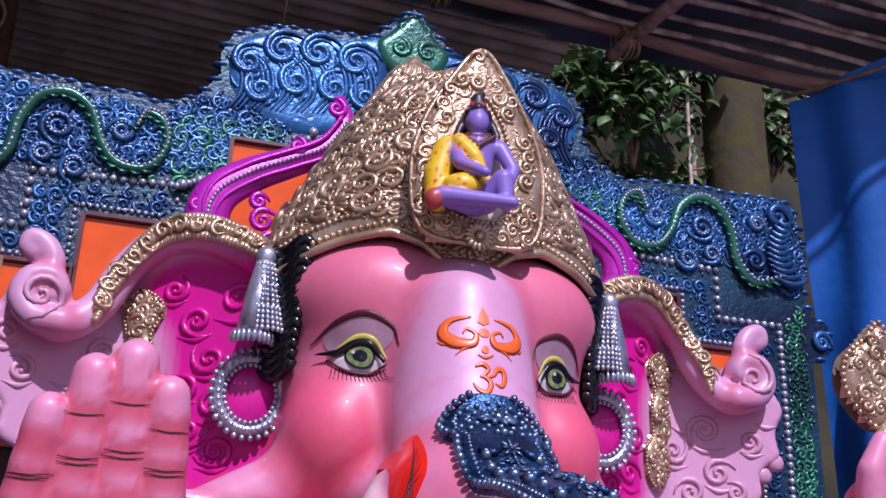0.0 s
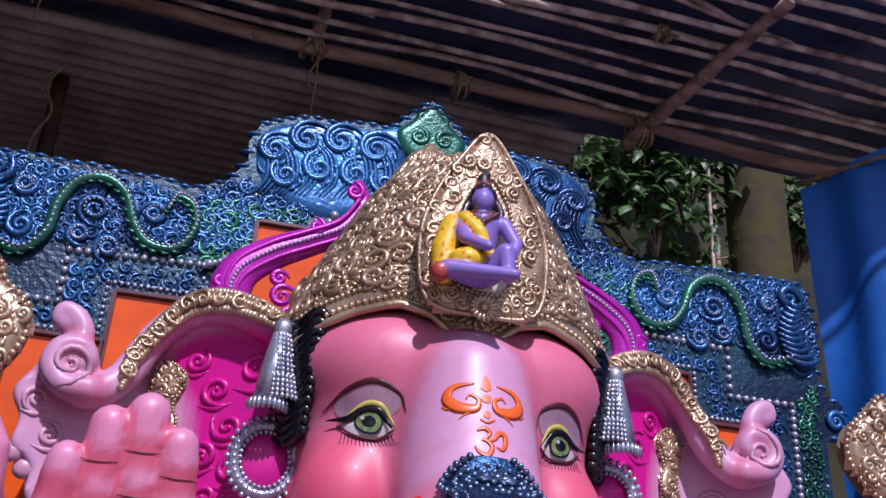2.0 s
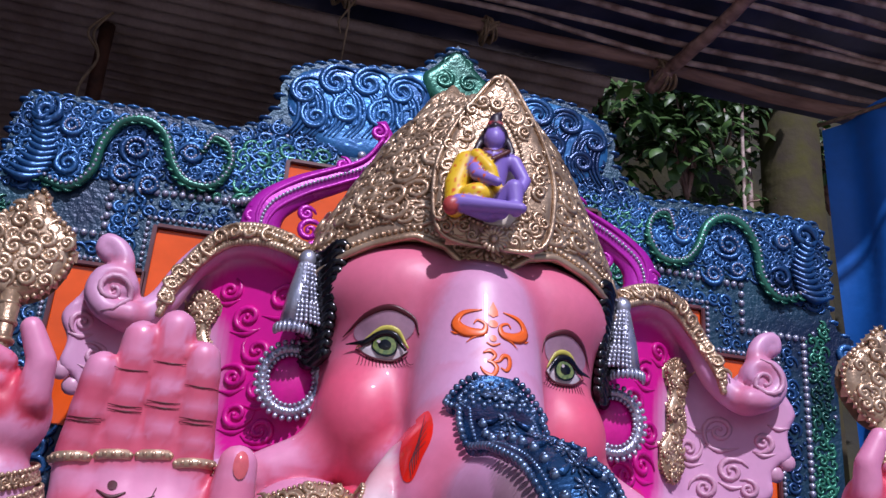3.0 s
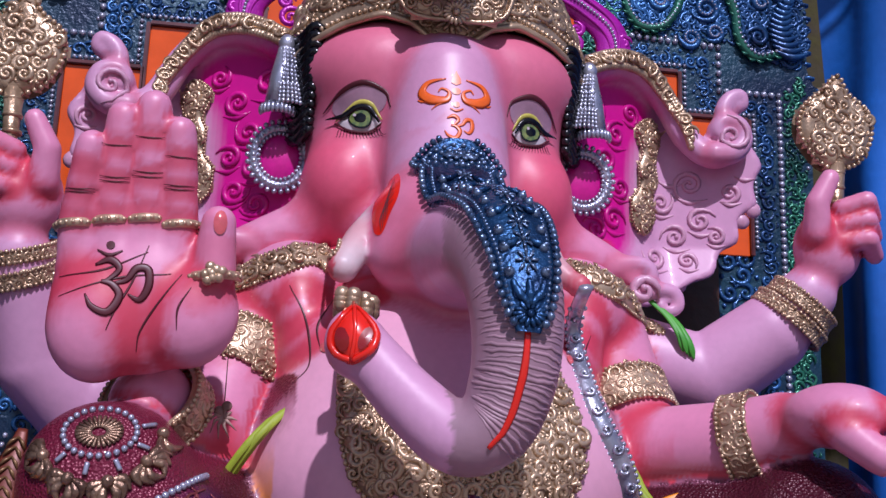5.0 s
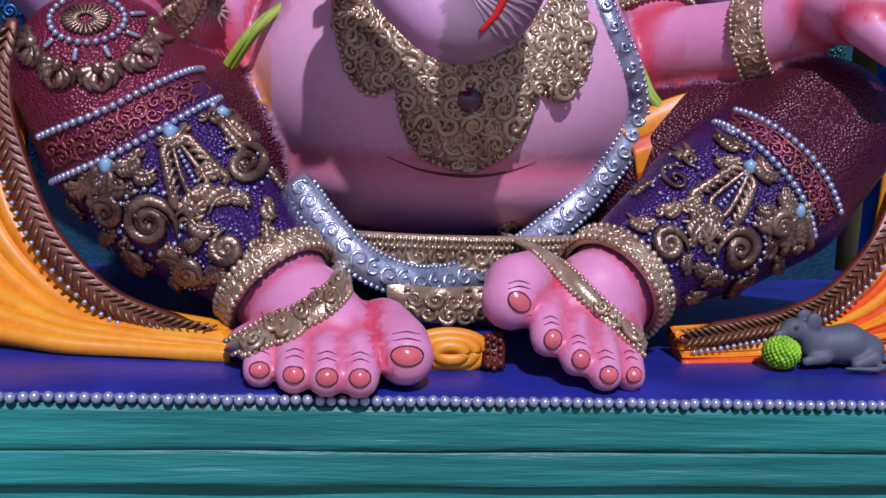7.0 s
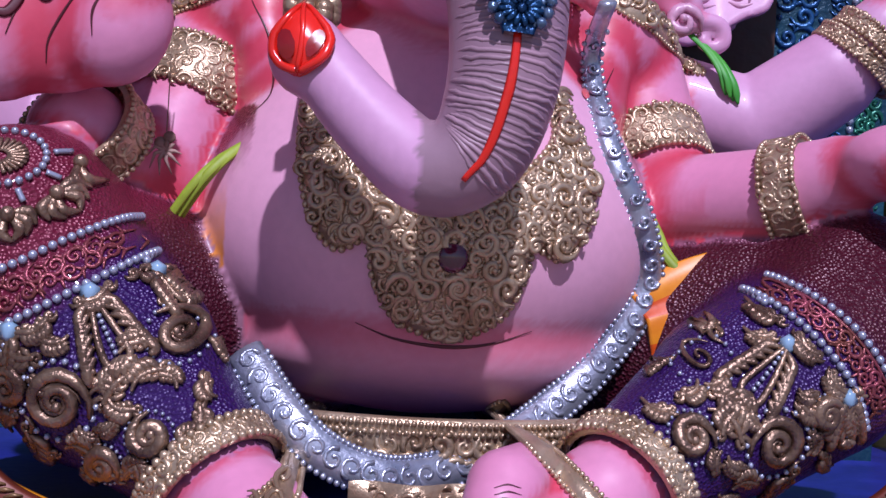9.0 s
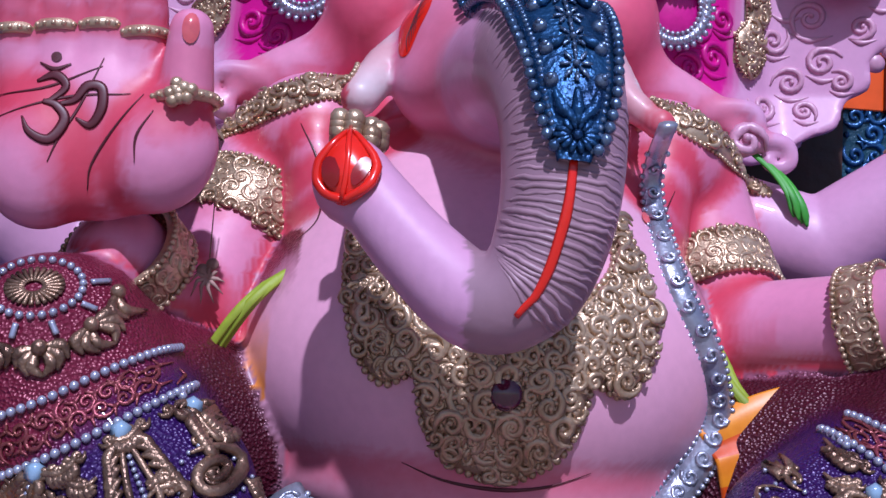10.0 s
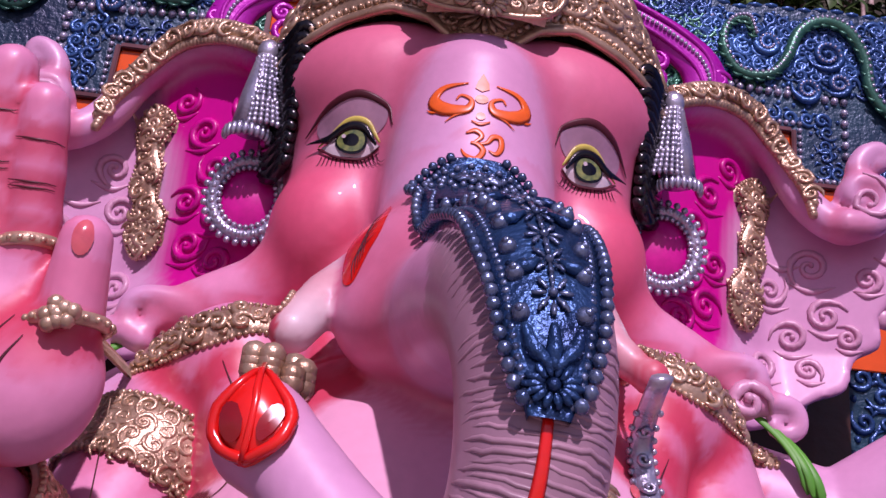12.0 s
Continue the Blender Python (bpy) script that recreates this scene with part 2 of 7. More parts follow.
# ---- modelling in clay: rounded forms that melt into one another ----
class Clay:
    def __init__(self, lo, hi, step):
        self.lo, self.h = np.array(lo, float), step
        self.axes = [np.arange(a, b, step) for a, b in zip(lo, hi)]
        shape = [len(a) for a in self.axes]
        self.d = np.full(shape, 1.0, np.float32)
        self.c = np.zeros((*shape, 3), np.float32)
        self.b = np.zeros(shape, np.float32)

    def region(self, lo, hi):
        s = [slice(max(0, int((a - o) / self.h)), max(0, int((b - o) / self.h) + 2)) for a, b, o in zip(lo, hi, self.lo)]
        x, y, z = [a[q] for a, q in zip(self.axes, s)]
        return tuple(s), x[:, None, None], y[None, :, None], z[None, None, :]

    def join(self, s, d, colour, k, blush):
        old = self.d[s].copy()
        w = np.clip(0.5 + 0.5 * (old - d) / k, 0, 1)
        self.d[s] = old * (1 - w) + d * w - k * w * (1 - w)
        self.c[s] = self.c[s] * (1 - w[..., None]) + np.array(colour, np.float32) * w[..., None]
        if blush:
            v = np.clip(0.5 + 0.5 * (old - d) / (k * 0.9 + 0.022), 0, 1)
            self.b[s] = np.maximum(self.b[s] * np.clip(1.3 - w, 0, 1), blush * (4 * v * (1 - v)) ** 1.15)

    def egg(self, at, r, colour, k=0.06, blush=0.0, turn=(0, 0, 0)):
        m = np.array(Euler([radians(a) for a in turn]).to_matrix().transposed())
        big = max(r) + k + 0.03
        s, x, y, z = self.region([a - big for a in at], [a + big for a in at])
        p = [m[i][0] * (x - at[0]) + m[i][1] * (y - at[1]) + m[i][2] * (z - at[2]) for i in range(3)]
        k0 = np.sqrt(sum((q / e) ** 2 for q, e in zip(p, r)))
        k1 = np.sqrt(sum((q / e ** 2) ** 2 for q, e in zip(p, r))) + 1e-6
        self.join(s, k0 * (k0 - 1) / k1, colour, k, blush)

    def limb(self, pts, radii, colour, k=0.05, blush=0.0, smooth=0):
        """A chain of tapering rounded limbs through pts."""
        p, rr = np.array(pts, float), np.array(radii, float)
        if smooth:
            both = spline(np.column_stack([p, rr]), smooth)
            p, rr = both[:, :3], both[:, 3]
        big = rr.max() + k + 0.03
        s, x, y, z = self.region(p.min(0) - big, p.max(0) + big)
        best = None
        for a, b, ra, rb in zip(p[:-1], p[1:], rr[:-1], rr[1:]):
            v = b - a
            t = np.clip(((x - a[0]) * v[0] + (y - a[1]) * v[1] + (z - a[2]) * v[2]) / max(v @ v, 1e-9), 0, 1)
            d = np.sqrt((x - a[0] - t * v[0]) ** 2 + (y - a[1] - t * v[1]) ** 2 + (z - a[2] - t * v[2]) ** 2) - (ra + (rb - ra) * t)
            best = d if best is None else np.minimum(best, d)
        self.join(s, best, colour, k, blush)

    def slab(self, outline, depth, thick, colour, k=0.02, soft=0.02, blush=0.0):
        """An upright slab of the given outline in x and z; depth(x, z) is the y of its middle."""
        o = np.array(outline)
        lo, hi = o.min(0) - 0.06, o.max(0) + 0.06
        s, x, y, z = self.region((lo[0], -9, lo[1]), (hi[0], 9, hi[1]))
        d2 = outline_distance(o, x[:, 0, 0][:, None], z[0, 0][None, :])
        yc = depth(x[:, 0, 0][:, None], z[0, 0][None, :])
        a, b = d2[:, None, :] + soft, np.abs(y - yc[:, None, :]) - thick + soft
        d = np.minimum(np.maximum(a, b), 0) + np.sqrt(np.maximum(a, 0) ** 2 + np.maximum(b, 0) ** 2) - soft
        self.join(s, d.astype(np.float32), colour, k, blush)

    def tint(self, fn, lo, hi):
        """Recolours a region: fn(x, y, z) gives weight and colour."""
        s, x, y, z = self.region(lo, hi)
        w, col = fn(x, y, z)
        w = np.clip(w, 0, 1)[..., None]
        self.c[s] = self.c[s] * (1 - w) + np.array(col, np.float32) * w

    def surface(self):
        d = self.d
        inside = d < 0
        n = [a - 1 for a in d.shape]
        cnt = np.zeros(n, np.uint8)
        corners = [(i, j, k) for i in (0, 1) for j in (0, 1) for k in (0, 1)]
        for i, j, k in corners:
            cnt += inside[i:n[0] + i, j:n[1] + j, k:n[2] + k]
        cells = np.argwhere((cnt > 0) & (cnt < 8))
        val = {c: d[tuple((cells + c).T)] for c in corners}
        acc, num = np.zeros((len(cells), 3)), np.zeros(len(cells))
        for a in corners:
            for ax in range(3):
                if a[ax]:
                    continue
                b = tuple(1 if q == ax else a[q] for q in range(3))
                va, vb = val[a], val[b]
                cross = (va < 0) != (vb < 0)
                t = np.where(cross, va / np.where(cross, va - vb, 1), 0)
                p = np.array(a, float)[None] + t[:, None] * (np.array(b) - np.array(a))[None]
                acc += p * cross[:, None]
                num += cross
        local = acc / num[:, None]
        verts = self.lo + (cells + local) * self.h
        near = tuple((cells + np.round(local).astype(int)).T)
        cols, blush = self.c[near], self.b[near]
        ids = np.full(n, -1, np.int32)
        ids[tuple(cells.T)] = np.arange(len(cells))
        quads = []
        for ax in range(3):
            o = [q for q in range(3) if q != ax]
            sl0 = [slice(1, -1)] * 3
            sl1 = [slice(1, -1)] * 3
            sl0[ax], sl1[ax] = slice(0, -1), slice(1, None)
            a, b = inside[tuple(sl0)], inside[tuple(sl1)]
            e = np.argwhere(a != b)
            base = e.copy()
            for q in o:
                base[:, q] += 1
            flip = a[tuple(e.T)]
            quad = []
            for s0, s1 in ((1, 1), (0, 1), (0, 0), (1, 0)):
                c = base.copy()
                c[:, o[0]] -= s0
                c[:, o[1]] -= s1
                quad.append(ids[tuple(c.T)])
            quad = np.array(quad).T
            turn = flip if ax != 1 else ~flip
            quad[~turn] = quad[~turn][:, ::-1]
            quads.append(quad)
        return verts, np.concatenate(quads), cols, blush


def outline_distance(o, x, z):
    """Signed distance in the plane to a closed outline (inside: minus)."""
    best = np.full(np.broadcast(x, z).shape, 1e9)
    odd = np.zeros(best.shape, bool)
    for a, b in zip(o, np.roll(o, -1, 0)):
        v = b - a
        t = np.clip(((x - a[0]) * v[0] + (z - a[1]) * v[1]) / max(v @ v, 1e-12), 0, 1)
        best = np.minimum(best, (x - a[0] - t * v[0]) ** 2 + (z - a[1] - t * v[1]) ** 2)
        if a[1] != b[1]:
            odd ^= ((a[1] > z) != (b[1] > z)) & (x < a[0] + (z - a[1]) / (b[1] - a[1]) * v[0])
    return np.sqrt(best) * np.where(odd, -1, 1)


SKIN, PALE, ROSE, HOT = (0.74, 0.275, 0.44), (0.66, 0.34, 0.53), (0.62, 0.04, 0.08), (0.68, 0.006, 0.28)
PURPLE, MAROON_SHADED, SAFFRON, LIME = (0.036, 0.007, 0.1), (0.075, 0.005, 0.017), (0.85, 0.3, 0.01), (0.35, 0.5, 0.03)
MAROON_LIT = (0.19, 0.014, 0.042)
# belly skin, paler to offset the trunk's shadow falling on it
BELLY_LIT_PINK = (0.8, 0.4, 0.55)
CHEEK = (0.76, 0.11, 0.2)
HAIR = (0.006, 0.006, 0.008)


def trunk_line():
    return [(0.0, 4.43, 2.52), (0.0, 4.4, 2.34), (0.0, 4.36, 2.16), (0.0, 4.24, 1.96), (0.0, 4.0, 1.81), (0.02, 3.77, 1.78), (0.045, 3.59, 1.72), (0.062, 3.475, 1.6), (0.065, 3.435, 1.46),
            (0.05, 3.43, 1.34), (0.01, 3.44, 1.24), (-0.08, 3.465, 1.205), (-0.2, 3.52, 1.3), (-0.325, 3.58, 1.44)]


TRUNK_R = [0.2, 0.215, 0.225, 0.215, 0.18, 0.158, 0.142, 0.13, 0.12, 0.112, 0.102, 0.094, 0.084, 0.074]


def ear_outline(side):
    pts = [(0.5, 2.66), (0.58, 2.76), (0.75, 2.85), (0.91, 2.86), (1.03, 2.76), (1.12, 2.6), (1.19, 2.57), (1.22, 2.62), (1.28, 2.66), (1.36, 2.64), (1.39, 2.56),
           (1.44, 2.47), (1.4, 2.38), (1.41, 2.29), (1.34, 2.23), (1.335, 2.13), (1.26, 2.08), (1.22, 1.98), (1.13, 1.94), (0.97, 1.84), (0.86, 1.82), (0.72, 1.86), (0.55, 1.92), (0.46, 2.1), (0.44, 2.4)]
    return spline([(side * x, z) for x, z in pts], 120, True)


def ear_depth(x, z):
    a = np.abs(x)
    return 4.72 + 0.28 * np.clip((a - 0.5) / 0.5, 0, 1) ** 1.0 - 0.12 * np.clip((a - 1.05) / 0.35, 0, 1) - 0.1 * np.clip((2.1 - z) / 0.3, 0, 1)


def statue_clay():
    c = Clay((-1.75, 3.15, 0.3), (1.75, 5.15, 3.05), 0.0135)
    # torso
    c.egg((0, 4.45, 1.2), (0.6, 0.55, 0.6), BELLY_LIT_PINK)
    c.egg((0, 4.32, 1.1), (0.65, 0.53, 0.47), BELLY_LIT_PINK, 0.1)
    c.egg((0, 4.62, 1.62), (0.68, 0.3, 0.36), SKIN, 0.1)
    c.egg((0, 4.33, 0.8), (0.56, 0.45, 0.2), BELLY_LIT_PINK, 0.045, 0.55)
    for s in (-1, 1):
        c.egg((s * 0.3, 4.36, 1.5), (0.27, 0.2, 0.2), SKIN, 0.035, 0.9)
        c.egg((s * 0.33, 4.4, 1.33), (0.25, 0.2, 0.11), SKIN, 0.03, 0.9)
        c.egg((s * 0.5, 4.5, 1.72), (0.22, 0.22, 0.2), SKIN, 0.04, 0.8)
        c.egg((s * 0.47, 4.38, 1.58), (0.11, 0.14, 0.2), SKIN, 0.02, 1.0, (0, s * 12, 0))
        c.egg((s * 0.22, 4.34, 1.62), (0.17, 0.16, 0.15), SKIN, 0.03, 0.9)
    # legs in patterned cloth
    c.limb([(-0.45, 4.5, 0.72), (-0.9, 4.12, 0.95), (-0.985, 3.9, 1.06)], [0.3, 0.27, 0.2], MAROON_SHADED, 0.03)
    c.limb([(-1.0, 3.88, 1.05), (-0.92, 3.88, 0.9), (-0.76, 3.83, 0.74), (-0.52, 3.68, 0.55)], [0.235, 0.25, 0.25, 0.15], PURPLE, 0.04)
    c.limb([(0.45, 4.5, 0.72), (0.95, 4.15, 0.9), (1.1, 3.95, 0.98)], [0.3, 0.28, 0.22], MAROON_SHADED, 0.03)
    c.limb([(1.12, 3.92, 0.98), (0.95, 3.88, 0.82), (0.76, 3.84, 0.72), (0.47, 3.7, 0.57)], [0.22, 0.25, 0.235, 0.15], PURPLE, 0.04)
    # one maroon cloth: lit tone on the left knee, shaded tone on the right
    c.tint(lambda x, y, z: ((np.abs(x) * 0.75 + z * 0.66 - 1.19 + 0 * y) / 0.1, MAROON_LIT), (-1.4, 3.2, 0.4), (-0.5, 4.3, 1.4))
    c.tint(lambda x, y, z: ((np.abs(x) * 0.75 + z * 0.66 - 1.24 + 0 * y) / 0.1, MAROON_SHADED), (0.55, 3.2, 0.4), (1.6, 4.3, 1.4))
    # front arms
    c.limb([(-0.62, 4.55, 1.66), (-0.71, 4.4, 1.4), (-0.77, 4.25, 1.17)], [0.175, 0.172, 0.155], SKIN, 0.035, 0.9)
    c.limb([(-0.79, 4.25, 1.14), (-0.91, 4.02, 1.29)], [0.15, 0.128], SKIN, 0.03, 0.8)
    c.limb([(0.62, 4.55, 1.66), (0.68, 4.48, 1.4), (0.72, 4.34, 1.22)], [0.17, 0.17, 0.15], SKIN, 0.035, 0.9)
    c.limb([(0.74, 4.3, 1.22), (0.92, 4.1, 1.24), (1.04, 3.94, 1.3)], [0.15, 0.145, 0.11], SKIN, 0.03, 0.8)
    for lo, hi in (((-1.0, 4.0, 0.85), (-0.55, 4.5, 1.24)), ((0.58, 3.95, 0.9), (1.05, 4.5, 1.2))):
        q, x, y, z = c.region(lo, hi)
        w = (np.clip((1.2 - z) / 0.2 + 0 * x * y, 0, 1) * (c.c[q][..., 0] > 0.4))[..., None]
        c.c[q] = c.c[q] * (1 - w) + np.array((0.82, 0.27, 0.03), np.float32) * w
    # rear arms
    c.limb([(-0.75, 4.75, 1.65), (-1.22, 4.66, 1.3), (-1.36, 4.6, 1.45), (-1.45, 4.47, 1.8)], [0.17, 0.16, 0.155, 0.11], PALE, 0.03, 0.7)
    c.limb([(0.75, 4.75, 1.62), (1.08, 4.66, 1.52), (1.3, 4.56, 1.69), (1.43, 4.5, 1.84)], [0.16, 0.165, 0.15, 0.11], PALE, 0.03, 0.7)
    # raised palm
    c.egg((-0.955, 3.86, 1.58), (0.245, 0.1, 0.22), SKIN, 0.04, 0.0)
    c.egg((-0.8, 3.83, 1.53), (0.13, 0.1, 0.15), SKIN, 0.025, 0.9, (0, 18, 0))
    c.egg((-1.06, 3.84, 1.5), (0.14, 0.1, 0.17), SKIN, 0.025, 0.9)
    for x, z, tip, r in ((-1.142, 1.79, 2.0, 0.052), (-1.046, 1.8, 2.09, 0.057), (-0.95, 1.81, 2.13, 0.058), (-0.858, 1.8, 2.06, 0.054)):
        lean = -(x + 0.95) * 0.05
        thirds = [z + (tip - z) * q for q in (0, 0.33, 0.66, 1)]
        pts = [(x + lean * q, 3.83 - 0.02 * q, zz) for q, zz in zip((0, 1, 2, 3), thirds)]
        c.limb([(x, 3.85, z - 0.12), pts[0]], [r * 0.95, r * 1.03], SKIN, 0.03, 0.0)
        for a, b, q in zip(pts[:-1], pts[1:], (1.0, 0.97, 0.92)):
            mid = [(m + n) / 2 for m, n in zip(a, b)]
            c.limb([[m + (n - m) * 0.1 for m, n in zip(a, b)], mid, b], [r * q * 0.96, r * q * 1.02, r * q * 0.94], SKIN, 0.006, 0.65)
    c.limb([(-0.79, 3.83, 1.58), (-0.745, 3.8, 1.66), (-0.742, 3.78, 1.8)], [0.075, 0.062, 0.05], SKIN, 0.03, 0.8)
    # open palm resting on the other side
    c.egg((1.14, 3.78, 1.33), (0.15, 0.17, 0.1), SKIN, 0.04, 0.7, (0, 0, 30))
    for i in range(4):
        c.limb([(1.2 + i * 0.03, 3.68 + i * 0.06, 1.33 - 0.015 * i), (1.36 + i * 0.02, 3.6 + i * 0.06, 1.34 - 0.02 * i)], [0.052, 0.045], SKIN, 0.012, 0.8)
    c.limb([(1.1, 3.68, 1.28), (1.17, 3.6, 1.2), (1.26, 3.58, 1.26)], [0.06, 0.05, 0.042], SKIN, 0.02, 0.8)
    # rear hands
    for s, x, y, z in ((-1, -1.45, 4.44, 2.0), (1, 1.5, 4.46, 2.02)):
        c.egg((x, y, z), (0.13, 0.1, 0.15), SKIN, 0.04, 0.4)
        c.limb([(x - s * 0.07, y - 0.06, z + 0.04), (x - s * 0.08, y - 0.09, z + 0.15), (x - s * 0.03, y - 0.1, z + 0.25)], [0.055, 0.045, 0.036], SKIN, 0.02, 0.8)
        for i in range(3):
            c.limb([(x + s * 0.03, y - 0.07, z + 0.14 - i * 0.065), (x + s * 0.11, y - 0.11, z + 0.17 - i * 0.075), (x + s * 0.16, y - 0.06, z + 0.12 - i * 0.075)], [0.04, 0.038, 0.034], SKIN, 0.012, 0.9)
    # feet
    c.limb([(-0.52, 3.7, 0.5), (-0.42, 3.56, 0.47), (-0.34, 3.44, 0.42)], [0.13, 0.125, 0.11], SKIN, 0.03, 0.6)
    c.egg((-0.36, 3.46, 0.4), (0.25, 0.12, 0.08), SKIN, 0.05)
    for x, y, r in ((-0.515, 3.39, 0.044), (-0.435, 3.35, 0.047), (-0.36, 3.33, 0.048), (-0.285, 3.33, 0.05)):
        c.limb([(x * 0.96 - 0.01, y + 0.1, 0.425), (x, y - 0.03, 0.41), (x, y - 0.1, 0.368)], [r * 0.9, r, r * 0.95], SKIN, 0.012, 0.55)
    c.limb([(-0.22, 3.48, 0.44), (-0.185, 3.36, 0.42), (-0.175, 3.3, 0.405)], [0.075, 0.075, 0.07], SKIN, 0.015, 0.9)
    c.limb([(0.47, 3.7, 0.52), (0.36, 3.6, 0.52), (0.3, 3.56, 0.48)], [0.13, 0.12, 0.11], SKIN, 0.03, 0.6)
    c.egg((0.33, 3.55, 0.43), (0.17, 0.12, 0.1), SKIN, 0.05, 0.0, (0, 22, 0))
    c.limb([(0.19, 3.6, 0.56), (0.125, 3.5, 0.55), (0.105, 3.46, 0.52)], [0.075, 0.085, 0.078], SKIN, 0.015, 0.9)
    for x, y, z, r in ((0.19, 3.4, 0.47, 0.048), (0.255, 3.36, 0.43, 0.046), (0.318, 3.33, 0.4, 0.045), (0.39, 3.36, 0.39, 0.041)):
        c.limb([(x + 0.03, y + 0.12, z + 0.04), (x, y + 0.02, z + 0.01), (x - 0.005, y - 0.04, z - 0.03)], [r * 0.9, r, r * 0.95], SKIN, 0.012, 0.55)
    # ears
    for s in (-1, 1):
        c.slab(ear_outline(s), ear_depth, 0.03, PALE, 0.02, 0.02)
        rim = [(s * x, y, z) for x, y, z in ((0.56, 4.68, 2.7), (0.75, 4.8, 2.83), (0.9, 4.88, 2.84), (1.02, 4.9, 2.73), (1.1, 4.86, 2.56), (1.2, 4.82, 2.47), (1.29, 4.82, 2.5))]
        c.limb(rim, [0.05, 0.06, 0.06, 0.055, 0.055, 0.05, 0.03], PALE, 0.03, 0.0, 24)
        c.limb([(s * x, 4.8, z) for x, z in ((1.2, 2.48), (1.28, 2.49), (1.33, 2.55), (1.31, 2.62), (1.24, 2.63), (1.215, 2.58), (1.25, 2.56))], [0.05, 0.045, 0.04, 0.036, 0.032, 0.026, 0.02], PALE, 0.012, 0.4, 24)
        c.limb([(s * x, 4.82, z) for x, z in ((1.27, 2.6), (1.25, 2.68), (1.28, 2.74), (1.33, 2.76), (1.345, 2.72), (1.315, 2.705))], [0.04, 0.036, 0.032, 0.028, 0.022, 0.016], PALE, 0.012, 0.3, 20)
        c.egg((s * 1.275, 4.84, 2.575), (0.095, 0.045, 0.095), PALE, 0.03)
        c.egg((s * 1.3, 4.835, 2.72), (0.05, 0.035, 0.05), PALE, 0.02)
        inner = spline([(s * x, z) for x, z in ((0.5, 2.66), (0.62, 2.74), (0.82, 2.78), (0.95, 2.72), (0.97, 2.62), (0.88, 2.5), (0.85, 2.3), (0.86, 2.12), (0.8, 2.0), (0.7, 1.93), (0.55, 1.95), (0.45, 2.3))], 60, True)

        def magenta(x, y, z, inner=inner):
            d = outline_distance(inner, x[:, 0, 0][:, None], z[0, 0][None, :])
            w = np.clip(0.5 - d / 0.08, 0, 1)
            return w[:, None, :] * np.ones_like(y), HOT
        c.tint(magenta, (min(s * 0.4, s * 1.1), 4.55, 1.85), (max(s * 0.4, s * 1.1), 5.1, 2.85))
        c.limb([(s * 0.5, 4.62, 2.0), (s * 0.62, 4.62, 1.95), (s * 0.76, 4.62, 1.9)], [0.1, 0.085, 0.06], SKIN, 0.03, 0.5)
        for x0, z0, k in ((0.79, 1.89, 1.0), (0.9, 1.8, 0.9), (0.64, 1.84, 0.75)):
            c.limb([(s * (x0 + k * a), 4.585, z0 + k * b) for a, b in ((-0.12, 0.02), (-0.04, 0.045), (0.035, 0.035), (0.05, -0.02), (0.01, -0.045), (-0.03, -0.02), (-0.005, 0.004))], [0.04 * k, 0.036 * k, 0.032 * k, 0.029 * k, 0.026 * k, 0.022 * k, 0.018 * k], PALE, 0.012, 0.35, 24)
    # head
    c.egg((0, 4.86, 2.42), (0.585, 0.36, 0.46), HAIR, 0.02)
    c.egg((0, 4.76, 2.4), (0.515, 0.4, 0.47), SKIN, 0.02)
    c.egg((0, 4.74, 2.62), (0.575, 0.36, 0.2), SKIN, 0.04)
    for s in (-1, 1):
        c.egg((s * 0.22, 4.63, 2.6), (0.28, 0.27, 0.22), (0.78, 0.2, 0.31), 0.1, 0.3)
        c.egg((s * 0.34, 4.575, 2.16), (0.175, 0.19, 0.2), CHEEK, 0.09, 0.35)
    c.egg((0, 4.58, 2.0), (0.4, 0.26, 0.17), SKIN, 0.04, 0.6)
    c.egg((-0.02, 4.2, 1.92), (0.27, 0.26, 0.2), SKIN, 0.05, 0.5)
    c.egg((-0.16, 4.12, 1.82), (0.13, 0.14, 0.13), SKIN, 0.05, 0.4)
    c.limb(trunk_line(), TRUNK_R, PALE, 0.07, 0.45, 70)
    c.egg((-0.355, 3.58, 1.45), (0.074, 0.07, 0.092), SKIN, 0.03)
    # the hanging trunk's grey-mauve paint, darkened for the shade it hangs in
    c.tint(lambda x, y, z: (np.minimum((3.72 - y) / 0.12, (1.92 - z) / 0.12) + 0 * x, (0.35, 0.205, 0.26)), (-0.1, 3.2, 1.1), (0.3, 3.75, 1.95))
    # tusks
    c.limb([(-0.24, 4.26, 1.96), (-0.31, 4.15, 1.86), (-0.366, 4.07, 1.75)], [0.06, 0.055, 0.05], (0.7, 0.62, 0.64), 0.02)
    c.limb([(0.27, 4.2, 1.95), (0.33, 4.1, 1.8), (0.4, 4.06, 1.735)], [0.06, 0.045, 0.033], (0.7, 0.62, 0.64), 0.02)
    c.egg((0.405, 4.05, 1.733), (0.04, 0.04, 0.04), (0.7, 0.62, 0.64), 0.01)
    return c


from mathutils.bvhtree import BVHTree

CLOTH = paint_material("embossed_cloth", 0.36, 0.1, 0.0)
CLOTH_N = CLOTH.node_tree
vor = CLOTH_N.nodes.new("ShaderNodeTexVoronoi")
vor.inputs["Scale"].default_value = 110
vco = CLOTH_N.nodes.new("ShaderNodeTexCoord")
CLOTH_N.links.new(vco.outputs["Object"], vor.inputs["Vector"])
vb = CLOTH_N.nodes.new("ShaderNodeBump")
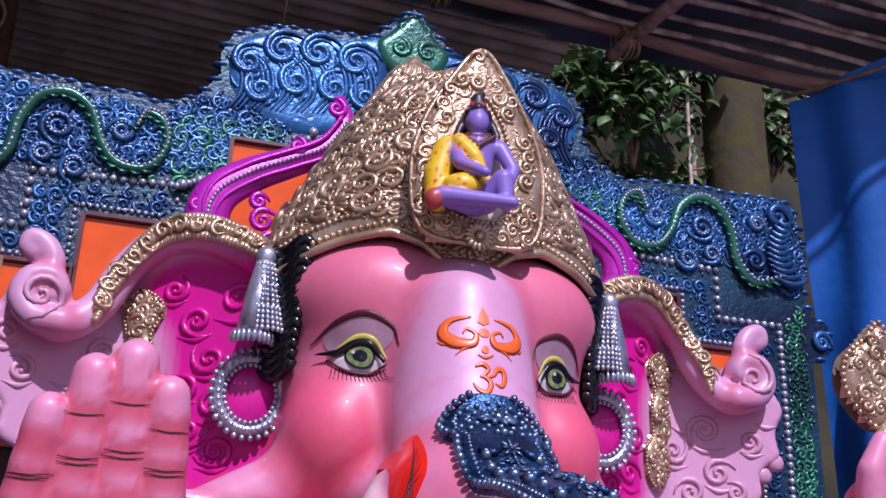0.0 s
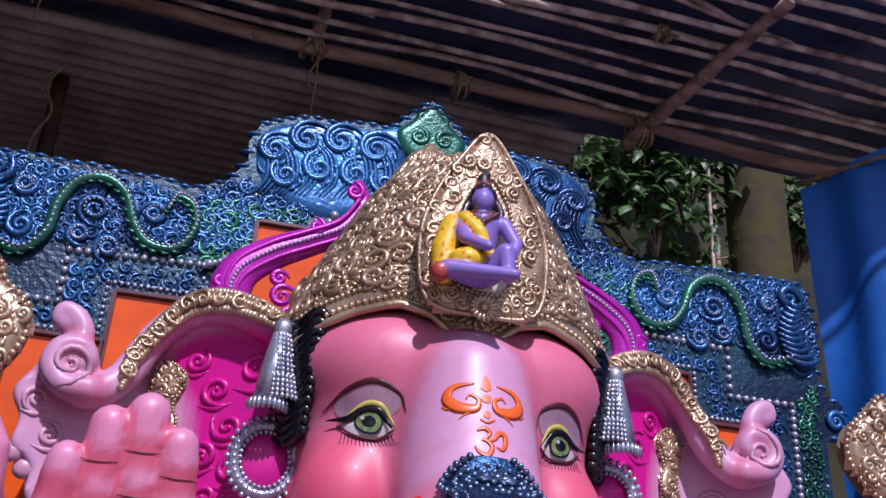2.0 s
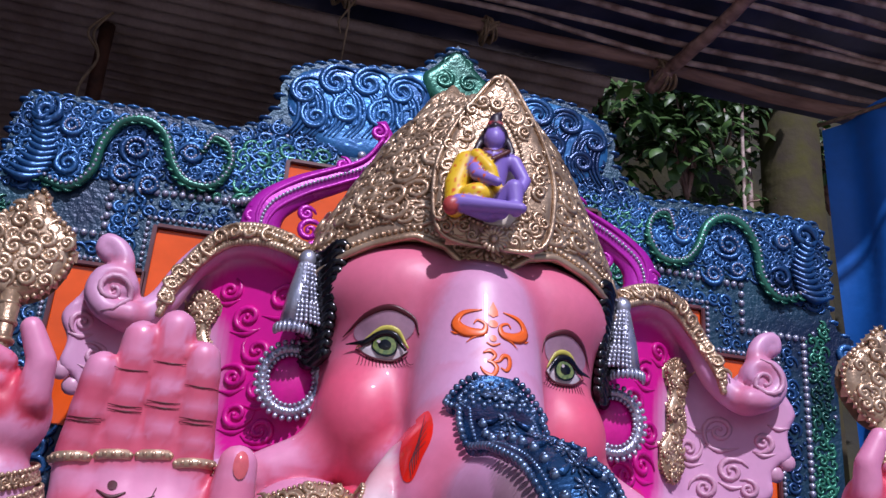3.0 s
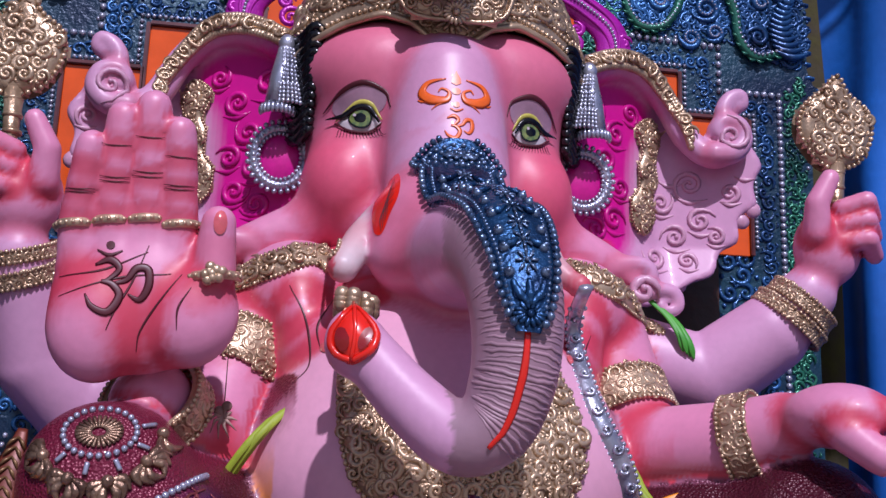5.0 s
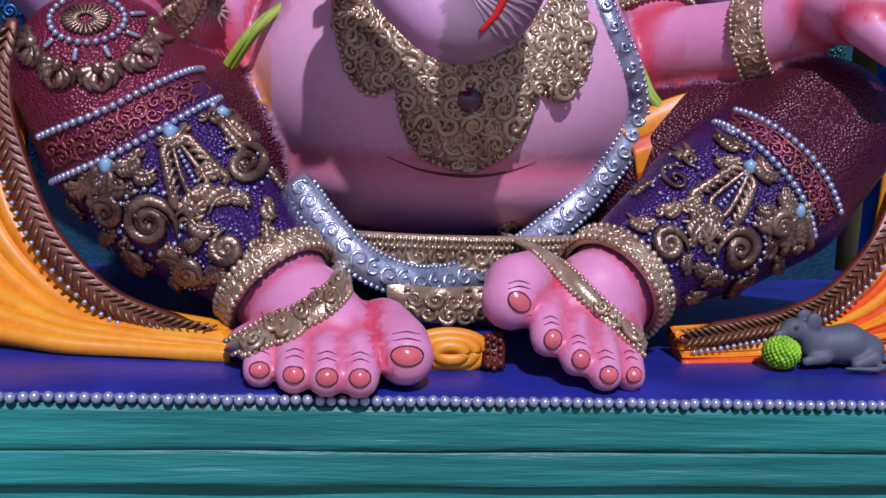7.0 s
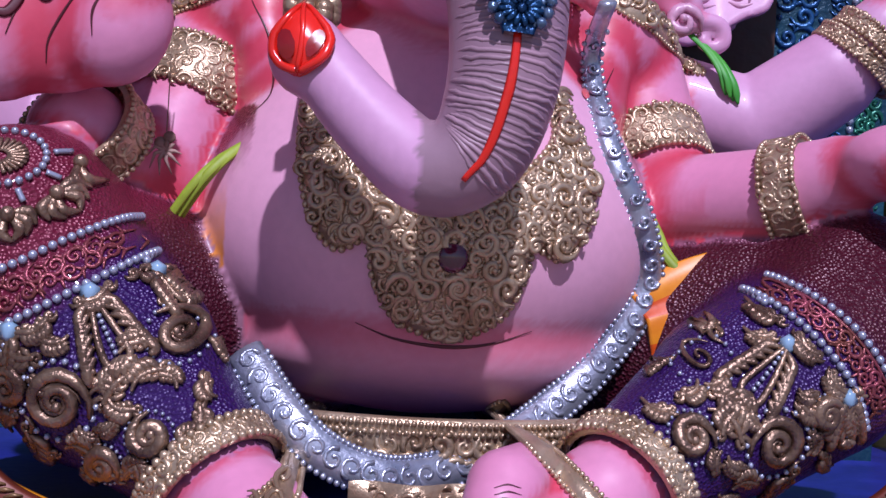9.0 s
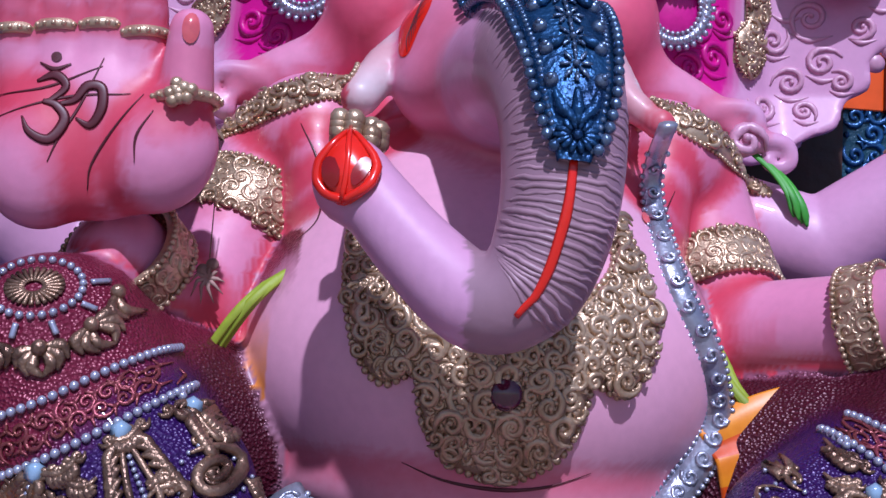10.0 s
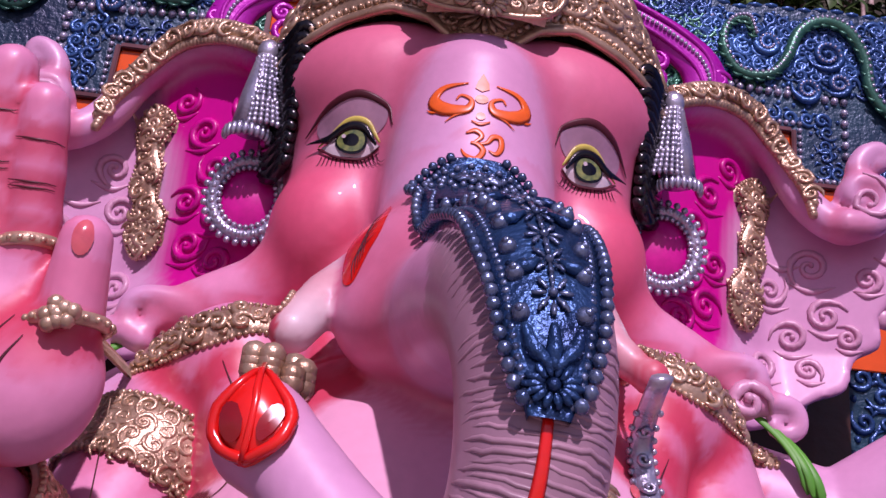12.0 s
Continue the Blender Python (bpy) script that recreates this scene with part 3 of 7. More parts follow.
vb.inputs["Strength"].default_value, vb.inputs["Distance"].default_value = 0.6, 0.01
CLOTH_N.links.new(vor.outputs["Distance"], vb.inputs["Height"])
CLOTH_N.links.new(vb.outputs["Normal"], CLOTH_N.nodes["Principled BSDF"].inputs["Normal"])
CLOTH_N.nodes["Principled BSDF"].inputs["Metallic"].default_value = 0.25
GLOSS_BLACK = material("black_enamel", (0.006, 0.006, 0.008), 0.2, 0, 0.2, 5)
GREY_LINE = material("brown_line_paint", (0.09, 0.012, 0.02), 0.4)
LINE_ORANGE = material("orange_line_paint", (0.9, 0.14, 0.01), 0.35)
RED_PAINT = material("red_enamel", (0.85, 0.022, 0.008), 0.2, 0, 0.1, 8, 0.0, 40, 0.3)
RED_DEEP = material("deep_red_enamel", (0.28, 0.006, 0.006), 0.25, 0, 0.2, 8, 0.0, 40, 0.4)
EYE_WHITE = material("eye_white", (0.7, 0.62, 0.64), 0.12, 0, 0.05, 5, 0, 40, 0.8)
IRIS = material("green_iris", (0.3, 0.36, 0.09), 0.08, 0, 0.4, 60, 0, 90, 1.0, second=(0.07, 0.14, 0.05))
LID = material("yellow_lid", (0.62, 0.56, 0.1), 0.3, 0, 0.15, 20)
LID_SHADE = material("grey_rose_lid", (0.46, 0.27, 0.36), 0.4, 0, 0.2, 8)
NAIL = material("coral_nail", (0.75, 0.14, 0.16), 0.2, 0, 0.1, 20, 0, 40, 0.5)
HOT_RELIEF = material("hot_pink_relief", (0.62, 0.008, 0.26), 0.35, 0, 0.2, 8)
PALE_RELIEF = material("pale_pink_relief", (0.66, 0.35, 0.49), 0.38, 0, 0.06, 8)
# ridges in grey-mauve, with the trunk's shade put into the colour
WRINKLE = material("trunk_ridge_shaded_paint", (0.38, 0.225, 0.28), 0.42, 0, 0.25, 14, 0.1, 60)

clay = statue_clay()
CV, CQ, CC, CB = clay.surface()
del clay
BODY = BVHTree.FromPolygons([tuple(p) for p in CV.tolist()], [tuple(q) for q in CQ.tolist()])


def body_from(y0, lift=0.0, way=(0, 1, 0), miss=4.2):
    """A surface: the statue as met from the front, from the depth y0 on, addressed by x and z."""
    w = Vector(way).normalized()

    def surf(x, z):
        p, n, _, _ = BODY.ray_cast(Vector((x, y0, z)), w, 3.0)
        if p is None:
            p, n, _, _ = BODY.find_nearest(Vector((x, miss, z)))
        if n.dot(w) > 0:
            n = -n
        return np.array(p) + np.array(n) * lift, np.array(n)
    return surf


def plane_at(y):
    return lambda x, z: (np.array((x, y, z)), np.array((0.0, -1.0, 0.0)))


def trunk_surface():
    """The trunk, addressed by the way along it (0 to 1) and the angle round it in metres at the skin."""
    both = spline(np.column_stack([trunk_line(), TRUNK_R]), 400)

    def surf(a, s):
        i = min(398, max(1, int(s * 399)))
        p, r = both[i, :3], both[i, 3]
        t = both[i + 1, :3] - both[i - 1, :3]
        t /= np.linalg.norm(t)
        side = np.cross(t, (0, 0, 1.0)) if abs(t[2]) < 0.3 else np.cross(t, (0, 1.0, 0)) * (1 if t[2] > 0 else -1)
        side = np.array((1.0, 0, 0)) - t * t[0]
        side /= np.linalg.norm(side)
        up = np.cross(side, t)
        if up[1] - up[2] * 0.6 > 0:
            up = -up
        ang = a / r
        n = up * math.cos(ang) + side * math.sin(ang)
        return p + n * r, n
    return surf


TRUNK = trunk_surface()


def onto(surf, pts, lift=0.0):
    got = [surf(float(a), float(b)) for a, b in pts]
    n = np.array([g[1] for g in got])
    return np.array([g[0] for g in got]) + n * lift, n


def stroke(sh, surf, pts, widths, lift=0.004, flat=0.35, n=0, sides=6):
    """A painted or moulded line on a surface, with its width along the way."""
    p = spline(pts, n or 4 * len(pts))
    w = np.interp(np.linspace(0, 1, len(p)), np.linspace(0, 1, len(np.atleast_1d(widths))), np.atleast_1d(widths))
    q, nn = onto(surf, p, lift)
    if np.linalg.norm(np.diff(q, axis=0), axis=1).max() < 0.09:
        sh.tube(q, w, sides, flat, nn)


def patch(sh, surf, outline, lift=0.003, rings=5, centre=None, dome=0.0):
    """A filled shape laid on a surface."""
    o = np.array(outline, float)
    c = np.array(centre if centre is not None else o.mean(0), float)
    n = len(o)
    rows = []
    for k in range(rings + 1):
        f = k / rings
        p, nn = onto(surf, c + (o - c) * max(f, 0.02), lift)
        rows.append(p + nn * dome * (1 - f * f))
    sh.grid(np.array(rows), True)


def oval(cx, cz, a, b, n=28, turn=0.0, pinch=0.0):
    t = np.arange(n) * 2 * np.pi / n
    x, z = a * np.cos(t), b * np.sin(t) * (1 - pinch * np.cos(t) ** 2)
    return np.column_stack([cx + x * math.cos(turn) - z * math.sin(turn), cz + x * math.sin(turn) + z * math.cos(turn)])


# the statue's painted and moulded details
DETAIL = {}


def detail(mat):
    return DETAIL.setdefault(mat.name, (mat, Shape()))[1]


FACE = body_from(3.9)
for s in (-1, 1):
    ex, ez = 0.31 * s, 2.375
    eye = lambda a, b: (ex + s * a * 0.76, ez + b * 0.98)
    patch(detail(LID_SHADE), FACE, [eye(*p) for p in oval(0.015, 0.062, 0.125, 0.062)], 0.002, 6)
    up = spline([eye(*p) for p in ((-0.095, -0.02), (-0.04, 0.035), (0.02, 0.042), (0.075, 0.01), (0.11, -0.005))], 14)
    low = spline([eye(*p) for p in ((0.11, -0.005), (0.06, -0.042), (0, -0.05), (-0.05, -0.045), (-0.095, -0.02))], 14)
    patch(detail(EYE_WHITE), FACE, np.concatenate([up, low[1:-1]]), 0.006, 5, None, 0.014)
    patch(detail(GLOSS_BLACK), FACE, oval(ex - s * 0.002, ez - 0.002, 0.043, 0.044), 0.0185, 4, None, 0.003)
    patch(detail(IRIS), FACE, oval(ex - s * 0.002, ez - 0.002, 0.037, 0.036), 0.0205, 4, None, 0.004)
    patch(detail(GLOSS_BLACK), FACE, oval(ex - s * 0.002, ez, 0.021, 0.022, 18), 0.0235, 3, None, 0.003)
    # highlight on the eye, painted as a white dot
    patch(detail(EYE_WHITE), FACE, oval(ex - 0.016, ez + 0.013, 0.006, 0.007, 10), 0.0265, 2)
    stroke(detail(LID), FACE, [eye(*p) for p in ((-0.1, -0.012), (-0.045, 0.052), (0.02, 0.062), (0.08, 0.025), (0.118, -0.003))], [0.003, 0.009, 0.01, 0.008, 0.003], 0.009, 0.4, 22)
    stroke(detail(GLOSS_BLACK), FACE, [eye(*p) for p in ((-0.1, -0.022), (-0.04, 0.037), (0.02, 0.044), (0.08, 0.012), (0.15, 0.01))], [0.005, 0.011, 0.012, 0.012, 0.002], 0.02, 0.4, 22)
    stroke(detail(GREY_LINE), FACE, [eye(*p) for p in ((-0.1, -0.022), (-0.05, -0.05), (0, -0.055), (0.06, -0.046), (0.12, -0.008))], [0.003, 0.005, 0.005, 0.005, 0.003], 0.008, 0.4, 20)
    stroke(detail(GREY_LINE), FACE, [eye(*p) for p in ((-0.13, 0.03), (-0.1, 0.095), (0.0, 0.132), (0.1, 0.11), (0.18, 0.05))], [0.002, 0.008, 0.011, 0.009, 0.002], 0.003, 0.3, 22)
    for i in range(15):
        a = -0.085 + 0.19 * i / 14
        stroke(detail(GLOSS_BLACK), FACE, [eye(a, -0.05 + 0.02 * abs(a) * 6), eye(a * 1.12 - 0.005, -0.068), eye(a * 1.25 - 0.012, -0.082 + 0.1 * abs(a - 0.02))], [0.0016, 0.0012, 0.0006], 0.003, 0.6, 4, 4)
    stroke(detail(GREY_LINE), FACE, [(s * 0.45, 2.06), (s * 0.4, 2.01), (s * 0.33, 1.985), (s * 0.26, 2.0)], [0.002, 0.006, 0.008, 0.003], 0.002, 0.3, 14)
    # curls of hair at the temple
    for k in range(13):
        z0 = 2.74 - 0.032 * k
        y0 = 4.5 + 0.006 * k
        detail(GLOSS_BLACK).tube(spline([(s * (0.455 + 0.004 * k), y0, z0), (s * 0.5, y0 + 0.02, z0 + 0.022), (s * 0.54, y0 + 0.08, z0 - 0.01), (s * 0.575, y0 + 0.15, z0 + 0.012), (s * 0.6, y0 + 0.24, z0 - 0.015)], 12), [0.006, 0.014, 0.02, 0.022, 0.024, 0.025, 0.025, 0.024, 0.022, 0.02, 0.016, 0.01], 6)

# mark on the forehead: flame, two leaves with spirals, dots, and the sign below
T = lambda a, b: (a, 2.36 + b)
org = detail(LINE_ORANGE)
patch(org, FACE, [T(*p) for p in ((0, 0.15), (0.016, 0.118), (0.018, 0.1), (0, 0.09), (-0.018, 0.1), (-0.013, 0.122))], 0.003, 3)
patch(org, FACE, [T(*p) for p in oval(0, 0.066, 0.017, 0.014, 14)], 0.003, 2)
patch(org, FACE, [T(*p) for p in oval(0, 0.012, 0.012, 0.012, 12)], 0.003, 2)
for s in (-1, 1):
    stroke(org, FACE, [T(s * a, b) for a, b in ((0.035, 0.115), (0.095, 0.1), (0.115, 0.06), (0.085, 0.03), (0.035, 0.03), (0.025, 0.06), (0.05, 0.075), (0.062, 0.06))], [0.002, 0.01, 0.018, 0.02, 0.014, 0.006, 0.004, 0.002], 0.003, 0.2, 34)
    stroke(org, FACE, [T(s * a, b) for a, b in ((0.09, 0.03), (0.115, 0.025), (0.13, 0.035))], [0.006, 0.004, 0.001], 0.003, 0.2)
    stroke(org, FACE, [T(s * a, b) for a, b in ((0.04, 0.02), (0.065, 0.008), (0.085, -0.01))], [0.005, 0.003, 0.001], 0.003, 0.2)
stroke(org, FACE, [T(*p) for p in ((-0.022, -0.005), (0.0, -0.013), (0.024, -0.003))], [0.002, 0.005, 0.002], 0.003, 0.2)


def om_sign(sh, surf, at, k, wd):
    m = lambda pts: [(at[0] + a * k, at[1] + b * k) for a, b in pts]
    stroke(sh, surf, m(((-0.5, 0.42), (-0.2, 0.55), (0.02, 0.35), (-0.2, 0.08), (-0.32, 0.05), (-0.1, 0.0), (0.08, -0.25), (-0.12, -0.62), (-0.45, -0.52), (-0.62, -0.25))), [wd * 0.3, wd, wd * 0.8, wd * 0.5, wd * 0.4, wd * 0.8, wd, wd, wd * 0.7, wd * 0.2], 0.003, 0.2, 44)
    stroke(sh, surf, m(((-0.05, 0.02), (0.2, 0.12), (0.38, 0.38), (0.62, 0.36), (0.66, 0.0), (0.5, -0.3), (0.25, -0.2))), [wd * 0.4, wd * 0.7, wd, wd, wd, wd * 0.8, wd * 0.2], 0.003, 0.2, 34)


om_sign(org, FACE, (0.005, 2.285), 0.075, 0.008)
PALM = body_from(3.3)
om_sign(detail(GREY_LINE), PALM, (-1.005, 1.6), 0.13, 0.012)
stroke(detail(GREY_LINE), PALM, [(-1.07, 1.7), (-1.035, 1.685), (-1.0, 1.7)], [0.002, 0.006, 0.002], 0.003, 0.3)
patch(detail(GREY_LINE), PALM, oval(-1.035, 1.715, 0.012, 0.012, 10), 0.003, 2)
for pts in (((-1.17, 1.62), (-1.05, 1.64), (-0.93, 1.7)), ((-1.16, 1.56), (-1.0, 1.62), (-0.86, 1.64)), ((-0.83, 1.64), (-0.87, 1.58), (-0.93, 1.48), (-0.94, 1.42)), ((-0.93, 1.72), (-0.96, 1.62), (-1.0, 1.53), (-1.02, 1.47)), ((-0.8, 1.6), (-0.83, 1.54), (-0.83, 1.48))):
    stroke(detail(GREY_LINE), PALM, pts, [0.001, 0.0035, 0.001], 0.002, 0.3, 14)

# folds: creases painted on the chest and belly
BELLY = body_from(3.72)
for pts in (((-0.2, 0.86), (-0.1, 0.825), (0.03, 0.812), (0.14, 0.825), (0.24, 0.86)), ((-0.53, 1.72), (-0.47, 1.6), (-0.45, 1.45), (-0.5, 1.38)), ((-0.38, 1.68), (-0.43, 1.58), (-0.42, 1.5)), ((0.5, 1.6), (0.46, 1.5), (0.5, 1.4))):
    stroke(detail(GREY_LINE), BELLY, pts, [0.001, 0.005, 0.001], 0.002, 0.3, 18)

for s in (-1, 1):
    patch(detail(NAIL), body_from(3.72), oval(s * 0.4, 1.5, 0.02, 0.02, 14), 0.004, 3, None, 0.008)
# trunk: ridges, red stripe, red nostrils at the tip, strokes at the mouth
rng = random.Random(4)
for i in range(46):
    s = 0.4 + 0.0085 * i
    wide = 0.2 - 0.06 * i / 46
    a0, a1 = -wide * (0.8 + 0.3 * rng.random()), wide * (0.8 + 0.3 * rng.random())
    q = [TRUNK(a, s + 0.002 * math.sin(a * 30 + i) + 0.0012 * rng.random()) for a in np.linspace(a0, a1, 18)]
    nn = np.array([b for _, b in q])
    detail(WRINKLE).tube(np.array([a for a, _ in q]) - nn * 0.002, np.interp(np.linspace(0, 1, 18), [0, 0.15, 0.85, 1], [0.001, 0.0055, 0.0055, 0.001]) * (0.8 + 0.5 * rng.random()), 5, 0.9, nn)
stroke(detail(RED_PAINT), TRUNK, [(0.0, s) for s in np.linspace(0.62, 0.8, 14)], [0.008, 0.011, 0.01, 0.006], 0.003, 0.35, 40)
patch(detail(RED_PAINT), body_from(3.85), spline([(-0.19, 2.11), (-0.245, 2.05), (-0.275, 1.96), (-0.272, 1.87), (-0.25, 1.86), (-0.225, 1.93), (-0.2, 2.0)], 30, True), 0.002, 6)
for i in range(5):
    stroke(detail(GREY_LINE), body_from(3.85), [(-0.2 - 0.004 * i, 2.09 - 0.028 * i), (-0.228 - 0.006 * i, 2.0 - 0.02 * i), (-0.235 - 0.004 * i, 1.92 - 0.014 * i)], [0.0008, 0.0028, 0.0008], 0.004, 0.3, 10)
TIP = body_from(3.2)
patch(detail(RED_PAINT), TIP, spline([(-0.355, 1.55), (-0.31, 1.49), (-0.29, 1.43), (-0.35, 1.385), (-0.41, 1.43), (-0.4, 1.49)], 30, True), 0.008, 5, None, 0.012)
for s in (-1, 1):
    patch(detail(RED_DEEP), TIP, oval(-0.352 + s * 0.026, 1.447, 0.015, 0.028, 14, -0.25 * s), 0.02, 2)
    stroke(detail(RED_PAINT), TIP, [(-0.355, 1.54), (-0.352 + s * 0.05, 1.47), (-0.352 + s * 0.045, 1.42), (-0.352, 1.395)], [0.005, 0.011, 0.012, 0.009], 0.014, 0.8, 16)
stroke(detail(RED_PAINT), TIP, [(-0.355, 1.54), (-0.352, 1.47), (-0.352, 1.395)], [0.005, 0.007, 0.006], 0.018, 0.8, 10)

# nails and toe creases
FOOT = body_from(2.9)
for x, z, a, b, tn in ((-0.515, 0.378, 0.02, 0.015, 0), (-0.435, 0.378, 0.021, 0.016, 0), (-0.36, 0.378, 0.021, 0.017, 0), (-0.285, 0.378, 0.021, 0.017, 0), (-0.175, 0.42, 0.034, 0.02, 0),
                       (0.112, 0.528, 0.028, 0.02, -0.6), (0.187, 0.448, 0.019, 0.02, -0.4), (0.25, 0.408, 0.019, 0.019, -0.2), (0.313, 0.378, 0.019, 0.017, 0), (0.385, 0.37, 0.017, 0.015, 0.3)):
    patch(detail(NAIL), FOOT, oval(x, z, a, b, 20, tn), 0.004, 3, None, 0.004)
    stroke(detail(GREY_LINE), FOOT, np.vstack([oval(x, z, a * 1.08, b * 1.1, 20, tn), oval(x, z, a * 1.08, b * 1.1, 20, tn)[:1]]), 0.002, 0.003, 0.5, 32)
    for q in (0.03, 0.042):
        stroke(detail(GREY_LINE), FOOT, [(x - a, z + q), (x, z + q + 0.007), (x + a, z + q)], [0.0005, 0.0018, 0.0005], 0.002, 0.4, 7)
patch(detail(NAIL), PALM, oval(-0.735, 1.79, 0.018, 0.035, 16), 0.004, 3, None, 0.003)
# creases on the fingers
for x, z, tip in ((-1.135, 1.79, 2.0), (-1.042, 1.8, 2.09), (-0.95, 1.81, 2.13), (-0.862, 1.8, 2.06)):
    for q in (0.33, 0.37, 0.68):
        zz = z + (tip - z) * q
        stroke(detail(GREY_LINE), PALM, [(x - 0.042, zz + 0.004), (x, zz - 0.002), (x + 0.042, zz + 0.004)], [0.0008, 0.0025, 0.0008], 0.002, 0.3, 8)
# hair-like lines beside the trunk cover, curls moulded on the ears
EAR = body_from(4.6, miss=4.85)


def volute(sh, surf, c, R, rot, sgn, rad, n=18, turns=1.35, lift=0.3, ball=True, tail=0.9):
    th = np.linspace(-tail, turns * 2 * np.pi, n)
    f = np.clip(th / (turns * 2 * np.pi), -1, 1)
    r = R * np.where(th < 0, 1 + 0.35 * np.abs(th), 1 - 0.84 * f)
    p = np.column_stack([c[0] + r * np.cos(rot + sgn * th), c[1] + r * np.sin(rot + sgn * th)])
    q, nn = onto(surf, p, rad * lift)
    if np.linalg.norm(np.diff(q, axis=0), axis=1).max() > max(0.06, R):
        return
    w = rad * np.interp(np.linspace(0, 1, n), [0, 0.15, 0.5, 1], [0.25, 1.0, 0.9, 0.5])
    sh.tube(q, w, 5, 0.9, nn)
    if ball:
        sh.ball(q[-1], rad * 0.75, 6, 4)


for s in (-1, 1):
    for k, (x, z, r, m) in enumerate(((0.66, 2.62, 0.06, 0), (0.78, 2.55, 0.05, 0), (0.73, 2.42, 0.05, 0), (0.8, 2.32, 0.045, 0), (0.7, 2.27, 0.05, 0), (0.77, 2.18, 0.05, 0), (0.68, 2.12, 0.05, 0), (0.73, 2.02, 0.055, 0), (0.62, 2.03, 0.05, 0), (0.86, 2.66, 0.04, 0),
                                      (1.27, 2.56, 0.07, 1), (1.06, 2.44, 0.05, 1), (1.14, 2.38, 0.06, 1), (1.3, 2.34, 0.04, 1), (1.02, 2.3, 0.05, 1), (1.18, 2.22, 0.05, 1), (1.08, 2.15, 0.05, 1), (0.98, 2.05, 0.05, 1), (0.93, 1.93, 0.05, 1), (1.12, 2.04, 0.035, 1), (1.24, 2.15, 0.035, 1), (1.36, 2.45, 0.04, 1))):
        mat = (HOT_RELIEF, PALE_RELIEF)[m]
        volute(detail(mat), EAR, (s * x, z), r, (0.5 + k * 1.3) * s, s if k % 2 else -s, 0.013 if m else 0.014, 20, 1.4, 0.1)
        stroke(detail(mat), EAR, [(s * (x - r), z - r * 0.9), (s * x, z - r * 1.35), (s * (x + r * 1.2), z - r * 1.1)], [0.003, 0.012, 0.002], 0.0, 0.8, 10)
    # scalloped edge and shoulder curls
    for k in range(9):
        t = k / 8
        x, z = 1.4 - 0.36 * t, 2.27 - 0.38 * t
        detail(PALE_RELIEF).ball((s * x, float(ear_depth(s * x, z)), z), (0.036, 0.022, 0.036), 10, 6)
    for x, z, r in ((0.8, 1.83, 0.05), (0.92, 1.8, 0.045), (0.68, 1.86, 0.05)):
        volute(detail(PALE_RELIEF), body_from(4.35, miss=4.7), (s * x, z), r, 0.6, s, 0.02, 18, 1.2, 0.4)


def build_statue():
    """All of the statue in one mesh: the modelled body and its painted details."""
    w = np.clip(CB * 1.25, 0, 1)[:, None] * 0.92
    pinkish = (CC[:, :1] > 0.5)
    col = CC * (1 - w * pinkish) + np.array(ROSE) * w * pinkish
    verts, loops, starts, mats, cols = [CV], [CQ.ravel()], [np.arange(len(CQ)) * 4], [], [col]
    cloth = (CC[CQ].mean(1)[:, 0] < 0.3) & (CC[CQ].mean(1)[:, 0] > 0.02)
    mats.append(np.where(cloth, 1, 0))
    nv, nl = len(CV), len(CQ) * 4
    slots = [PAINT, CLOTH]
    for mat, sh in DETAIL.values():
        slots.append(mat)
        v = np.concatenate(sh.v)
        verts.append(v)
        cols.append(np.tile((0.5, 0.3, 0.3), (len(v), 1)))
        size = np.array([len(f) for f in sh.f])
        loops.append(np.array([i for f in sh.f for i in f]) + nv)
        starts.append(nl + np.concatenate([[0], np.cumsum(size)[:-1]]))
        mats.append(np.full(len(size), len(slots) - 1))
        nv += len(v)
        nl += int(size.sum())
    me = bpy.data.meshes.new("statue")
    me.vertices.add(nv)
    me.vertices.foreach_set("co", np.concatenate(verts).astype(np.float32).ravel())
    me.loops.add(nl)
    me.loops.foreach_set("vertex_index", np.concatenate(loops).astype(np.int32))
    st = np.concatenate(starts).astype(np.int32)
    me.polygons.add(len(st))
    me.polygons.foreach_set("loop_start", st)
    me.polygons.foreach_set("material_index", np.concatenate(mats).astype(np.int32))
    me.polygons.foreach_set("use_smooth", np.ones(len(st), bool))
    for m in slots:
        me.materials.append(m)
    me.update(calc_edges=True)
    att = me.color_attributes.new("paint", "FLOAT_COLOR", "POINT")
    c4 = np.concatenate(cols)
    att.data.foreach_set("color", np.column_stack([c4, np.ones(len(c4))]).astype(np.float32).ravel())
    return tagged(new("statue", me), "pink painted plaster elephant-headed seated statue with four arms", "statue")


statue = build_statue()


